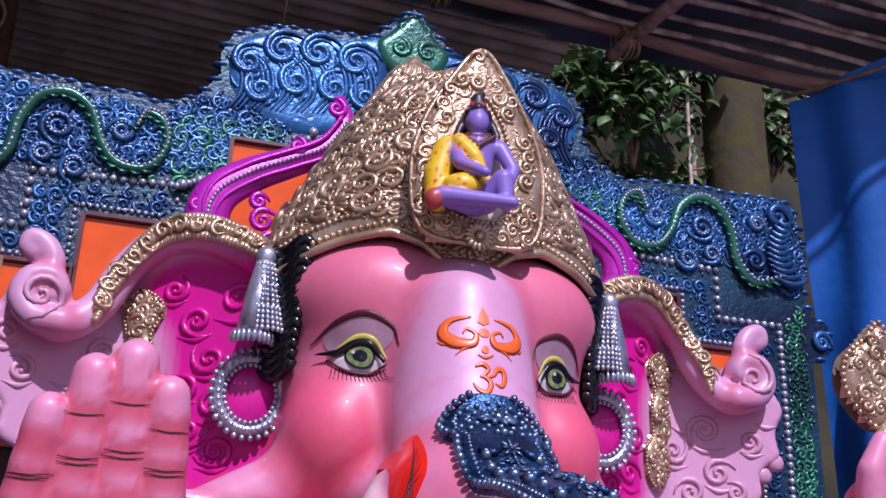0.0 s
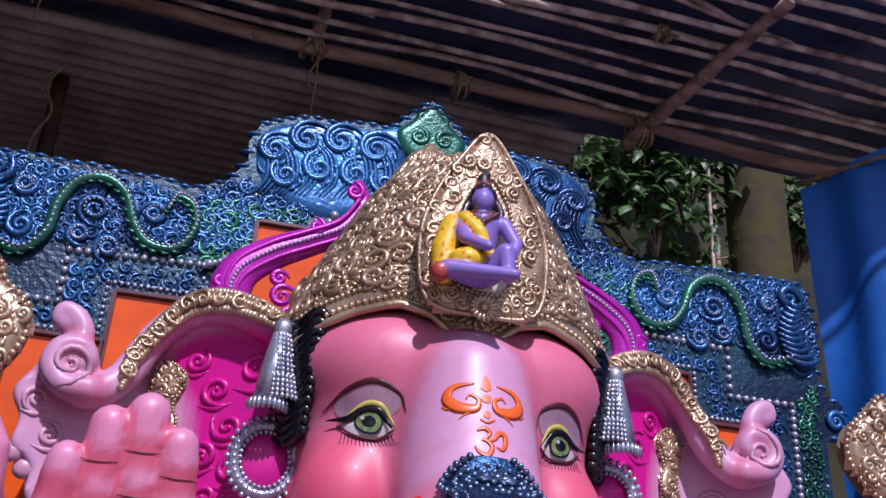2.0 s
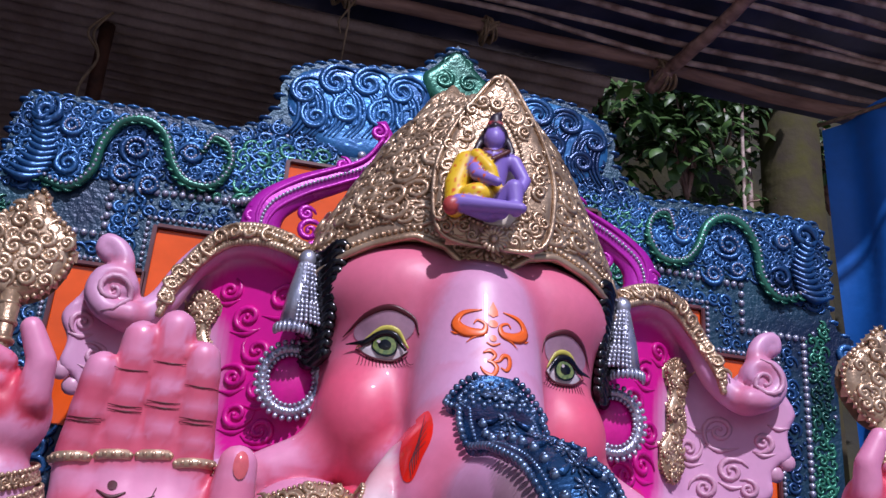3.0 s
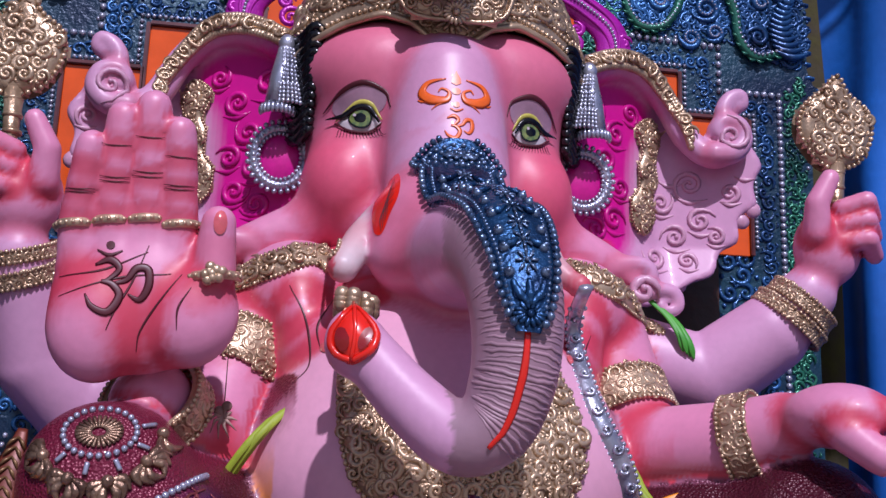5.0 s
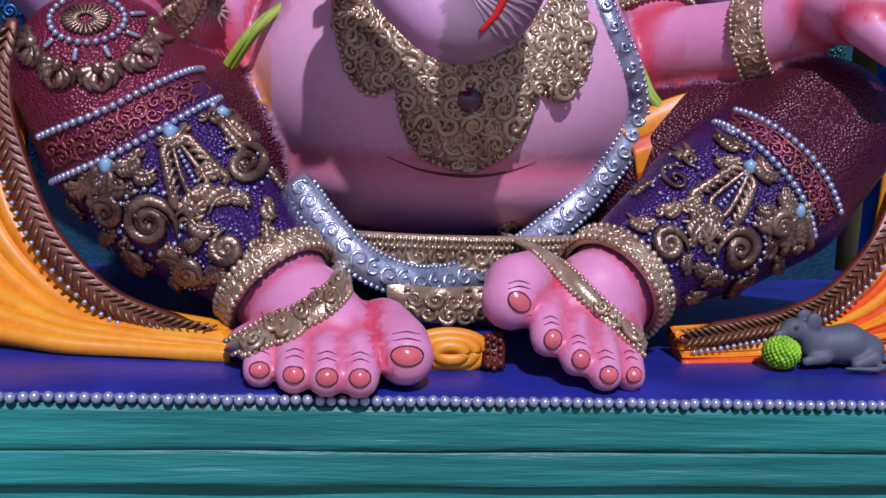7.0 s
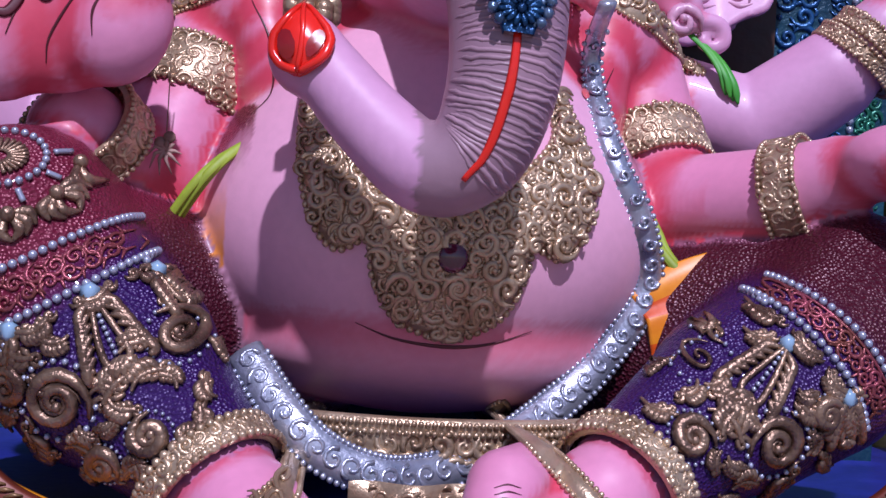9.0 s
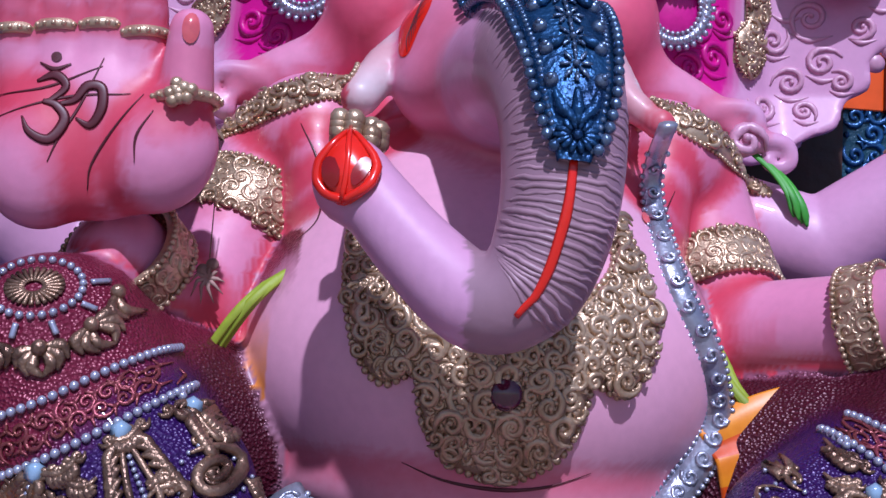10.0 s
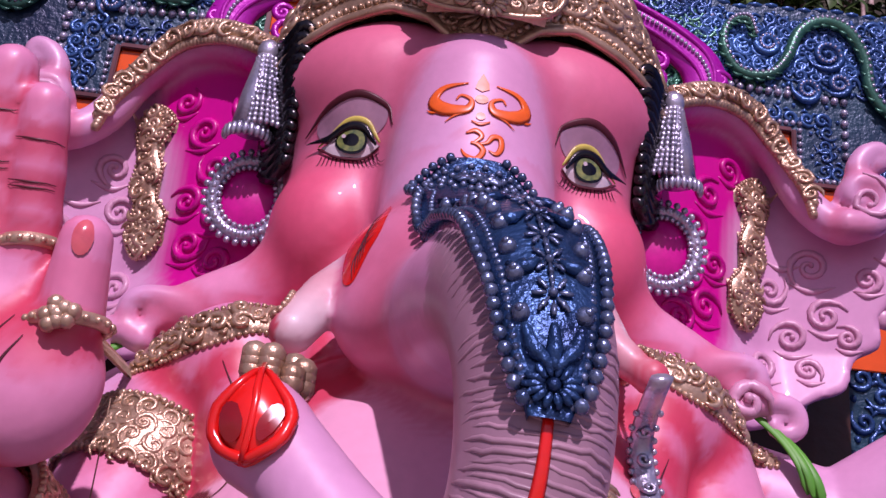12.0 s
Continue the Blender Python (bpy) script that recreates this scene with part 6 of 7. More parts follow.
# ---- bands on the arms, wrists and ankles ----
bangle("armlet", (-0.69, 4.44, 1.46), (-0.3, -0.5, -0.9), 0.186, 0.17, "gold carved armlet on the upper arm", group="armlets", category="armlet")
bangle("armlet", (0.68, 4.46, 1.37), (0.2, -0.5, -0.85), 0.185, 0.14, "gold carved armlet on the upper arm", group="armlets", category="armlet")
bangle("bangle", (-0.9, 4.03, 1.29), (-0.35, -0.75, 0.5), 0.155, 0.1, "wide gold carved wrist bangle", group="wrist bangles")
bangle("bangle", (0.965, 4.04, 1.26), (0.72, -0.66, 0.2), 0.148, 0.09, "wide gold carved wrist bangle", group="wrist bangles")
for at, ax, r, w in (((-1.44, 4.5, 1.74), (-0.25, -0.35, 0.9), 0.135, 0.05), ((-1.455, 4.48, 1.81), (-0.2, -0.3, 0.9), 0.125, 0.04), ((1.41, 4.51, 1.8), (0.6, -0.25, 0.75), 0.135, 0.05), ((1.37, 4.535, 1.75), (0.6, -0.25, 0.75), 0.15, 0.045)):
    bangle("bangle", at, ax, r, w, "gold ridged bangle on the raised arm", group="raised-arm bangles")
bangle("anklet", (-0.5, 3.655, 0.52), (0.55, -0.45, -0.55), 0.165, 0.055, "gold anklet with rosettes at the trouser hem", group="anklets", category="anklet", rim=0.011)
bangle("anklet", (0.43, 3.66, 0.54), (-0.6, -0.45, -0.4), 0.165, 0.055, "gold anklet with rosettes at the trouser hem", group="anklets", category="anklet", rim=0.011)
FS = body_from(2.9, miss=3.5)
for lab, o in (("gold strap with beads over the foot", [(-0.61, 0.4), (-0.53, 0.455), (-0.44, 0.5), (-0.35, 0.56), (-0.3, 0.61), (-0.265, 0.585), (-0.33, 0.51), (-0.43, 0.45), (-0.53, 0.41), (-0.6, 0.375)]),
               ("gold strap with beads over the foot", [(0.2, 0.67), (0.27, 0.6), (0.34, 0.53), (0.42, 0.46), (0.47, 0.41), (0.44, 0.395), (0.37, 0.45), (0.29, 0.52), (0.22, 0.585), (0.17, 0.64)])):
    on_body("foot_strap", lab, spline(o, 50, True), FS, 0.014, 0.016, 0.036, 0.007, 91, GOLD, 0.0075, "strap", "foot straps")
for x, z, r in ((-1.142, 1.775, 0.052), (-1.046, 1.79, 0.056), (-0.95, 1.8, 0.057), (-0.858, 1.79, 0.054), (-0.745, 1.64, 0.066)):
    th = tagged(empty("finger_ring", (x, 3.835 if x < -0.8 else 3.8, z)), "narrow gold ring on a raised finger", "ring", "finger rings")
    sh = Shape()
    rr = r * 1.04
    sh.tube([(rr * math.cos(t), rr * math.sin(t), 0.006 * math.cos(t)) for t in np.linspace(0, 2 * math.pi, 32)], 0.012, 6, 1.2, (0, 0, 1))
    for k in range(20):
        a = k * math.pi / 10
        sh.ball((rr * 1.15 * math.cos(a), rr * 1.15 * math.sin(a), 0.006 * math.cos(a)), 0.0075, 6, 4)
    sh.make("hoop", GOLD, th)
    if x > -0.8:
        sh = Shape()
        for k in range(9):
            sh.ball((0.03 * math.cos(k * 2.4) * math.sqrt(k / 9), -rr * 1.15, 0.025 * math.sin(k * 2.4) * math.sqrt(k / 9)), 0.016, 7, 5)
        sh.make("setting", GOLD, th)

# ---- gold emblems in the rear hands ----
for s, x, z in ((-1, -1.52, 2.5), (1, 1.53, 2.47)):
    th = tagged(empty("emblem", (x, 4.42, z)), "gold carved leaf-shaped emblem held upright", "emblem", "hand emblems")
    o = spline([(0.02, 0.24), (0.06, 0.17), (0.14, 0.1), (0.15, 0.0), (0.1, -0.1), (0.03, -0.14), (-0.04, -0.14), (-0.1, -0.09), (-0.15, 0.0), (-0.13, 0.1), (-0.05, 0.17)], 50, True)
    sh = Shape()
    E1 = plane_at(0.0)
    plate(sh, E1, o, 0.02, 0.03)
    sh.add([(a, 0.05, b) for a, b in o], [tuple(range(len(o)))])
    fill(sh, E1, (-0.16, -0.15), (0.16, 0.25), depth_of(o), 0.055, 0.011, 95, None, 1.3, 2.6)
    bead_line(sh, E1, np.vstack([o, o[:1]]), 0.011, lift=1.0)
    sh.make("blade", GOLD, th)
    sh = Shape()
    sh.tube([(0, 0.0, -0.12), (-0.005 * s, -0.0, -0.3), (-0.02 * s, 0.0, -0.5)], [0.035, 0.026, 0.02], 10)
    for k in range(5):
        sh.ball((-0.004 * k * s, 0, -0.16 - 0.06 * k), (0.036, 0.036, 0.016), 10, 6)
    sh.make("handle", GOLD, th)

# ---- ornaments moulded on the trousers ----
LS_RAW = body_from(2.9, miss=3.8)


def LS(x, z):
    p, n = LS_RAW(x, z)
    if p[1] > 3.93:
        q, m, _, _ = BODY.find_nearest(Vector((x, 3.72, z)))
        p, n = np.array(q), np.array(m if m[1] < 0 else -m)
    return p, n



def leaf_spray(sh, c, R, turn, s, n=6):
    """A curled leaf of n lobes that grows from a small volute."""
    c = np.array(c, float)
    d = np.array((math.cos(turn), math.sin(turn)))
    w = np.array((-d[1], d[0])) * s
    spine = spline([c, c + d * R * 0.5 + w * R * 0.12, c + d * R + w * R * 0.02, c + d * R * 1.3 - w * R * 0.3], 20)
    stroke(sh, LS, spine, np.interp(np.arange(20), [0, 6, 19], [0.007, 0.01, 0.004]), 0.008, 0.9)
    for k in range(n):
        p = spine[2 + int(16 * k / n)]
        f = R * (0.62 - 0.34 * k / n)
        stroke(sh, LS, [p, p + w * f * 0.5 + d * f * 0.25, p + w * f * 0.85 + d * f * 0.6, p + w * f * 0.7 + d * f * 0.9], [0.004, 0.0125, 0.0115, 0.005], 0.007, 0.9, 9)
        if k < n - 2:
            stroke(sh, LS, [p, p - w * f * 0.3 + d * f * 0.3, p - w * f * 0.42 + d * f * 0.65], [0.003, 0.0095, 0.004], 0.006, 0.9, 7)
    volute(sh, LS, c - d * R * 0.08, R * 0.26, turn + 2.2 * s, -s, 0.008, 12, 1.1, 0.6)


def paisley(c, R, turn, s):
    th = empty("trouser_motif")
    sh, pe = Shape(), Shape()
    R = R * 1.12
    volute(sh, LS, c, R * 0.62, turn, s, 0.017, 26, 1.7, 0.6)
    volute(sh, LS, c, R * 0.4, turn + 0.4, s, 0.007, 22, 1.3, 1.2)
    for k in range(20):
        a = turn + s * k * 0.3
        p, n = LS(c[0] + R * 0.84 * math.cos(a), c[1] + R * 0.84 * math.sin(a))
        pe.ball(p + n * 0.005, R * 0.075, 6, 4)
    for a, q in ((turn - 0.5 * s, 0.8), (turn + 1.6 * s, 0.62), (turn + 3.4 * s, 0.7)):
        leaf_spray(sh, (c[0] + R * math.cos(a), c[1] + R * math.sin(a)), R * q, a + 0.9 * s, s, 5)
    sh.make("scrollwork", BRONZE, th)
    pe.make("pearl_trim", PEARL, th)
    return tagged(th, "gold paisley scroll with pearl dots on purple cloth", "ornament", "trouser paisleys")


def drop_motif(c, R, turn, s):
    th = empty("trouser_drop")
    sh, pe = Shape(), Shape()
    d = np.array((math.cos(turn), math.sin(turn)))
    w = np.array((-d[1], d[0]))
    c = np.array(c)
    for e in (-1, 1):
        for q in range(6):
            f = 0.2 + 0.26 * q
            o = c + d * R * f + w * e * R * (0.1 + 0.07 * q)
            stroke(sh, LS, [o, o + d * R * 0.2 + w * e * R * 0.3, o + d * R * 0.5 + w * e * R * 0.36, o + d * R * 0.55 + w * e * R * 0.2], [0.005, 0.0145, 0.013, 0.006], 0.009, 0.9, 11)
        stroke(sh, LS, [c, c + d * R * 0.9 + w * e * R * 0.2, c + d * R * 1.75 + w * e * R * 0.3, c + d * R * 1.95], [0.006, 0.008, 0.009, 0.006], 0.008, 0.9, 14)
    for k in range(5):
        b = turn + (k - 2) * 0.42
        o = c + d * R * 1.75
        stroke(sh, LS, [o, o + R * 0.3 * np.array((math.cos(b), math.sin(b))), o + R * 0.52 * np.array((math.cos(b), math.sin(b)))], [0.005, 0.015, 0.006], 0.009, 0.9, 7)
    bead_line(pe, LS, [c + d * R * 0.3, c + d * R * 1.6], 0.0062, lift=1.3)
    sh.make("leafwork", BRONZE, th)
    pe.make("pearl_trim", PEARL, th)
    g = Shape()
    p, n = LS(*c)
    g.ball(p + n * 0.01, (0.024, 0.014, 0.024), 4, 3)
    g.make("stone", BLUE_STONE, th, "square pale blue stone")
    return tagged(th, "gold leaf drop with blue stone on purple cloth", "ornament", "trouser drops")


unit_pearl = Shape()
unit_pearl.ball((0, 0, 0), 1.0, 8, 6)
UNIT_PEARL = unit_pearl.make("pearl", PEARL)
UNIT_PEARL_MESH = UNIT_PEARL.data
bpy.data.objects.remove(UNIT_PEARL)


def hem(name, pts, label, r=0.0105):
    th = empty(name)
    q, nn = onto(LS, spline(pts, 160), r * 0.5)
    way = np.concatenate([[0], np.cumsum(np.linalg.norm(np.diff(q, axis=0), axis=1))])
    for s in np.linspace(0, way[-1], int(way[-1] / (2.05 * r))):
        ob = new("pearl", UNIT_PEARL_MESH)
        ob.parent = th
        ob.location = [np.interp(s, way, q[:, i]) for i in range(3)]
        ob.scale = (r, r, r)
    return tagged(th, label, "bead row", "pearl rows")


knee = tagged(empty("knee_rosette"), "round gold and silver rosette with leaf drops on the knee", "ornament")
sh, pe = Shape(), Shape()
KC = (-1.0, 1.19)
for k in range(26):
    a = 2 * math.pi * k / 26
    stroke(sh, LS, [(KC[0] + q * 0.06 * math.cos(a), KC[1] + q * 0.04 * math.sin(a)) for q in (0.3, 1.0)], [0.003, 0.006], 0.006, 0.9, 5)
    p, n = LS(KC[0] + 0.092 * math.cos(a), KC[1] + 0.062 * math.sin(a))
    pe.ball(p + n * 0.006, 0.0095, 6, 4)
for a0 in (-2.6, -1.95, -1.3, -0.6, 0.0):
    c = np.array((KC[0] + 0.15 * math.cos(a0), KC[1] + 0.13 * math.sin(a0)))
    for e in (-1, 1):
        for q in range(3):
            b = a0 + e * (0.5 + 0.5 * q)
            stroke(sh, LS, [c, c + 0.04 * np.array((math.cos(b), math.sin(b))), c + 0.06 * np.array((math.cos(b - 0.5 * e), math.sin(b - 0.5 * e)))], [0.006, 0.016, 0.004], 0.006, 0.9, 9)
    p, n = LS(*c)
    sh.ball(p + n * 0.012, 0.018, 8, 5)
    stroke(pe, LS, [(KC[0] + 0.105 * math.cos(a0 + 0.25), KC[1] + 0.08 * math.sin(a0 + 0.25)), (KC[0] + 0.135 * math.cos(a0 + 0.25), KC[1] + 0.11 * math.sin(a0 + 0.25))], 0.007, 0.006, 0.9, 6)
sh.make("leafwork", BRONZE, knee)
pe.make("pearl_trim", PEARL, knee)
for s, pts in ((-1, ((-1.12, 0.885), (-0.95, 0.955), (-0.84, 1.02), (-0.735, 1.085))), (-1, ((-1.1, 0.765), (-0.92, 0.845), (-0.77, 0.935), (-0.655, 1.015))), (1, ((0.755, 0.995), (0.85, 0.9), (0.94, 0.79), (1.0, 0.69))), (1, ((0.82, 1.03), (0.92, 0.95), (1.0, 0.86), (1.07, 0.76)))):
    hem("pearl_row", pts, "row of silver pearls across the trouser cloth")
for pts in (((-0.37, 0.68), (-0.46, 0.64), (-0.56, 0.54), (-0.64, 0.45)), ((0.3, 0.74), (0.4, 0.68), (0.5, 0.57), (0.545, 0.44))):
    hem("pearl_row", pts, "row of silver pearls along the trouser hem", 0.008)
paisley((-0.59, 0.83), 0.07, 1.6, -1)
paisley((-0.82, 0.68), 0.09, 0.5, 1)
paisley((-0.93, 0.7), 0.055, 2.0, -1)
paisley((-0.62, 0.62), 0.055, 2.6, 1)
paisley((-0.72, 0.55), 0.05, 0.2, 1)
paisley((0.6, 0.83), 0.07, 1.4, 1)
paisley((0.76, 0.65), 0.085, 2.6, -1)
paisley((0.55, 0.66), 0.06, 0.6, 1)
paisley((0.88, 0.72), 0.05, 0.6, 1)
drop_motif((-0.775, 0.905), 0.085, -1.05, 1)
drop_motif((0.79, 0.87), 0.085, -2.3, 1)
drop_motif((-0.93, 0.82), 0.055, -1.9, 1)
drop_motif((-0.66, 0.955), 0.05, -0.6, 1)
drop_motif((0.93, 0.76), 0.055, -1.4, 1)

for s, o in ((-1, ((-1.12, 0.74), (-0.92, 0.8), (-0.75, 0.9), (-0.64, 0.95), (-0.5, 0.78), (-0.46, 0.68), (-0.5, 0.62), (-0.62, 0.5), (-0.8, 0.5), (-0.95, 0.58))), (1, ((0.46, 0.72), (0.55, 0.86), (0.72, 0.95), (0.84, 0.86), (0.96, 0.68), (0.9, 0.56), (0.75, 0.5), (0.6, 0.48), (0.52, 0.6)))):
    th = tagged(empty("trouser_relief"), "fine gold foliage moulded on the purple cloth", "ornament", "trouser reliefs")
    sh = Shape()
    d = depth_of(o)
    rr = random.Random(8)
    spots = [(-0.555, 0.85), (-0.82, 0.68), (-0.93, 0.7), (-0.62, 0.62), (0.56, 0.86), (0.76, 0.65), (0.55, 0.66), (-0.75, 0.83), (0.73, 0.81)]
    for _ in range(140):
        c = (rr.uniform(min(q[0] for q in o), max(q[0] for q in o)), rr.uniform(0.48, 0.98))
        if d(*c) > -0.015 or min(math.dist(c, q) for q in spots) < 0.085:
            continue
        spots.append((c[0] + 5, c[1]))
        if min([math.dist((c[0] + 5, c[1]), q) for q in spots[:-1]] + [1]) < 0.05:
            continue
        leaf_spray(sh, c, rr.uniform(0.034, 0.05), rr.uniform(0, 6.28), rr.choice((-1, 1)), 5)
    sh.make("foliage", BRONZE, th)

# leaf garlands under the lower pearl row, and a low floral band between the rows
for s, low, high in ((-1, ((-1.1, 0.765), (-0.92, 0.845), (-0.77, 0.935), (-0.655, 1.015)), ((-1.12, 0.885), (-0.95, 0.955), (-0.84, 1.02), (-0.735, 1.085))), (1, ((1.0, 0.69), (0.94, 0.79), (0.85, 0.9), (0.755, 0.995)), ((1.07, 0.76), (1.0, 0.86), (0.92, 0.95), (0.82, 1.03)))):
    th = tagged(empty("leaf_garland"), "gold leaf garland and wine-red floral band on the trousers", "ornament", "leaf garlands")
    sh, band = Shape(), Shape()
    lo, hi = spline(low, 41), spline(high, 41)
    for k in range(3, 38, 5):
        t_ = (lo[k + 2] - lo[k - 2]) / np.linalg.norm(lo[k + 2] - lo[k - 2])
        dn = np.array((t_[1], -t_[0])) * (1 if s < 0 else -1)
        dn = dn if dn[1] < 0 else -dn
        e = 1 if k % 2 else -1
        leaf_spray(sh, lo[k] + dn * 0.026, 0.047, math.atan2(t_[1] * e, t_[0] * e) - 0.25 * e * np.sign(t_[0]), float(np.sign((t_[0] * dn[1] - t_[1] * dn[0]) * e)), 5)
    for k in range(2, 40, 2):
        m = lo[k] * 0.5 + hi[k] * 0.5
        volute(band, LS, m + (hi[k] - lo[k]) * 0.12 * (1 if k % 4 else -1), 0.02, 0.5 * k, 1 if k % 4 else -1, 0.0055, 14, 1.2, 0.5)
        for q in range(3):
            b_ = k + 2.1 * q
            o = m - (hi[k] - lo[k]) * 0.2 * (1 if k % 4 else -1)
            stroke(band, LS, [o, o + 0.02 * np.array((math.cos(b_), math.sin(b_)))], [0.005, 0.002], 0.003, 0.7, 4)
    for f in (0.14, 0.86):
        stroke(band, LS, lo * (1 - f) + hi * f, 0.004, 0.003, 0.7)
    sh.make("leaves", BRONZE, th)
    band.make("floral_band", WINE_METAL, th, "low wine-red floral relief")

# ---- cloths ----
def folds(name, rows, mat, label, thick=0.02, ripple=0.018, count=9, n=50):
    """A draped cloth between two edge lines, with running folds."""
    a, b = spline(rows[0], n), spline(rows[-1], n)
    mid = [spline(r, n) for r in rows]
    sh = Shape()
    grid = []
    for v in np.linspace(0, 1, 70):
        f = v * (len(mid) - 1)
        i = min(int(f), len(mid) - 2)
        line = mid[i] * (1 - (f - i)) + mid[i + 1] * (f - i)
        d = ripple * (0.6 + 0.4 * np.sin(np.arange(n) * 0.11 + v * 7)) * math.sin(v * count * 2 * math.pi)
        line = line + np.array((0, -1, 0.25)) * np.asarray(d)[:, None]
        grid.append(line)
    sh.grid(np.array(grid))
    ob = sh.make(name, mat)
    if mat is CLOTH_SAFFRON:
        ob.data.materials.append(SAFFRON_DEEP)
        ob.data.polygons.foreach_set("material_index", [1 if math.sin((k // (n - 1) + 0.5) / 69 * count * 2 * math.pi) < -0.1 else 0 for k in range(len(ob.data.polygons))])
    sol = ob.modifiers.new("thickness", "SOLIDIFY")
    sol.thickness = thick
    return tagged(ob, label, "cloth")


folds("saffron_cloth", [[(-1.22, 3.95, 1.0), (-1.2, 3.85, 0.75), (-1.05, 3.76, 0.53), (-0.85, 3.7, 0.43), (-0.62, 3.62, 0.4)], [(-1.42, 3.95, 0.9), (-1.32, 3.82, 0.6), (-1.1, 3.7, 0.43), (-0.85, 3.62, 0.385), (-0.6, 3.55, 0.375)],
                        [(-1.75, 3.95, 0.7), (-1.5, 3.7, 0.4), (-1.1, 3.56, 0.355), (-0.85, 3.53, 0.35), (-0.6, 3.5, 0.35)]], CLOTH_SAFFRON, "saffron and orange draped cloth folds under the leg", count=7, ripple=0.034)
folds("saffron_cloth", [[(1.35, 3.95, 0.9), (1.25, 3.85, 0.62), (1.05, 3.76, 0.48), (0.85, 3.72, 0.43), (0.6, 3.66, 0.41)], [(1.6, 3.9, 0.7), (1.35, 3.8, 0.48), (1.1, 3.7, 0.4), (0.85, 3.66, 0.38), (0.6, 3.6, 0.37)],
                        [(1.8, 3.85, 0.5), (1.45, 3.68, 0.36), (1.1, 3.6, 0.35), (0.85, 3.58, 0.35), (0.6, 3.55, 0.35)]], CLOTH_SAFFRON, "saffron and orange draped cloth folds under the leg", count=6, ripple=0.028)
folds("hip_cloth", [[(0.53, 4.1, 0.97), (0.7, 4.09, 1.06), (0.92, 4.09, 1.13)], [(0.58, 4.06, 0.89), (0.78, 4.04, 0.96), (1.0, 4.05, 1.03)], [(0.6, 4.06, 0.78), (0.82, 4.05, 0.84), (1.05, 4.06, 0.92)]], CLOTH_SAFFRON, "orange cloth fold between belly and thigh", count=2, ripple=0.008)
for pts, mat, lab, nm in ((((-0.7, 4.12, 1.02), (-0.66, 4.08, 1.1), (-0.58, 4.05, 1.22), (-0.49, 4.1, 1.32)), CLOTH_LIME, "lime green scarf edge beside the belly", "green_scarf"), (((0.57, 4.13, 1.2), (0.6, 4.1, 1.11), (0.665, 4.07, 1.03), (0.73, 4.06, 0.98)), CLOTH_LIME, "lime green scarf edge beside the belly", "green_scarf"),
                          (((0.8, 4.62, 1.84), (0.88, 4.56, 1.75), (0.92, 4.52, 1.67), (0.94, 4.52, 1.6)), CLOTH_GREEN, "bright green scarf over the shoulder", "shoulder_scarf"), (((-0.8, 4.62, 1.84), (-0.9, 4.54, 1.74), (-0.95, 4.48, 1.62)), CLOTH_GREEN, "bright green scarf over the shoulder", "shoulder_scarf")):
    th = tagged(empty(nm), lab, "scarf", "scarves")
    for k in range(4):
        sh = Shape()
        w = spline([np.array(p) + np.array((0.013 * k * (1 if p[0] > 0 else -1), -0.006 * (k % 2), -0.009 * k)) for p in pts], 24)
        sh.tube(w, np.interp(np.arange(24), [0, 4, 20, 23], [0.003, 0.011, 0.013, 0.004]), 7, 0.4, (0, -1, 0.2))
        sh.make("fold", mat, th)
# brown leaf-patterned border along each cloth
for s, pts in ((-1, ((-1.24, 3.9, 1.2), (-1.26, 3.84, 1.0), (-1.2, 3.78, 0.8), (-1.1, 3.7, 0.62), (-0.95, 3.64, 0.48), (-0.8, 3.6, 0.42), (-0.64, 3.55, 0.395))), (1, ((1.42, 3.9, 0.95), (1.3, 3.82, 0.68), (1.12, 3.72, 0.52), (0.95, 3.66, 0.45), (0.78, 3.62, 0.42), (0.6, 3.58, 0.4)))):
    th = tagged(empty("cloth_border"), "dark brown leaf-patterned border of the cloth", "border", "cloth borders")
    w = spline(pts, 90)
    sh = Shape()
    sh.tube(w, np.interp(np.arange(90), [0, 8, 78, 89], [0.014, 0.04, 0.036, 0.01]), 8, 0.3, (0, -1, 0.3))
    sh.make("strip", BORDER_BROWN, th)
    sh, pe = Shape(), Shape()
    tg = np.gradient(w, axis=0)
    for k in range(2, 88, 2):
        t = tg[k] / np.linalg.norm(tg[k])
        sd = np.cross(t, (0, -1, 0.3))
        sd /= np.linalg.norm(sd)
        nr = np.cross(sd, t)
        nr = nr if nr[1] < 0 else -nr
        for e in (-1, 1):
            sh.tube(np.array([w[k] + nr * 0.014, w[k] + nr * 0.016 + (sd * e + t) * 0.016, w[k] + nr * 0.012 + (sd * e * 1.6 + t * 2) * 0.016]), [0.003, 0.006, 0.002], 5, 0.9, tuple(nr))
        pe.ball(w[k] + sd * 0.04 * -s + nr * 0.006, 0.008, 6, 4)
    sh.make("leaf_pattern", BORDER_GOLD, th)
    pe.make("bead_edge", PEARL, th)
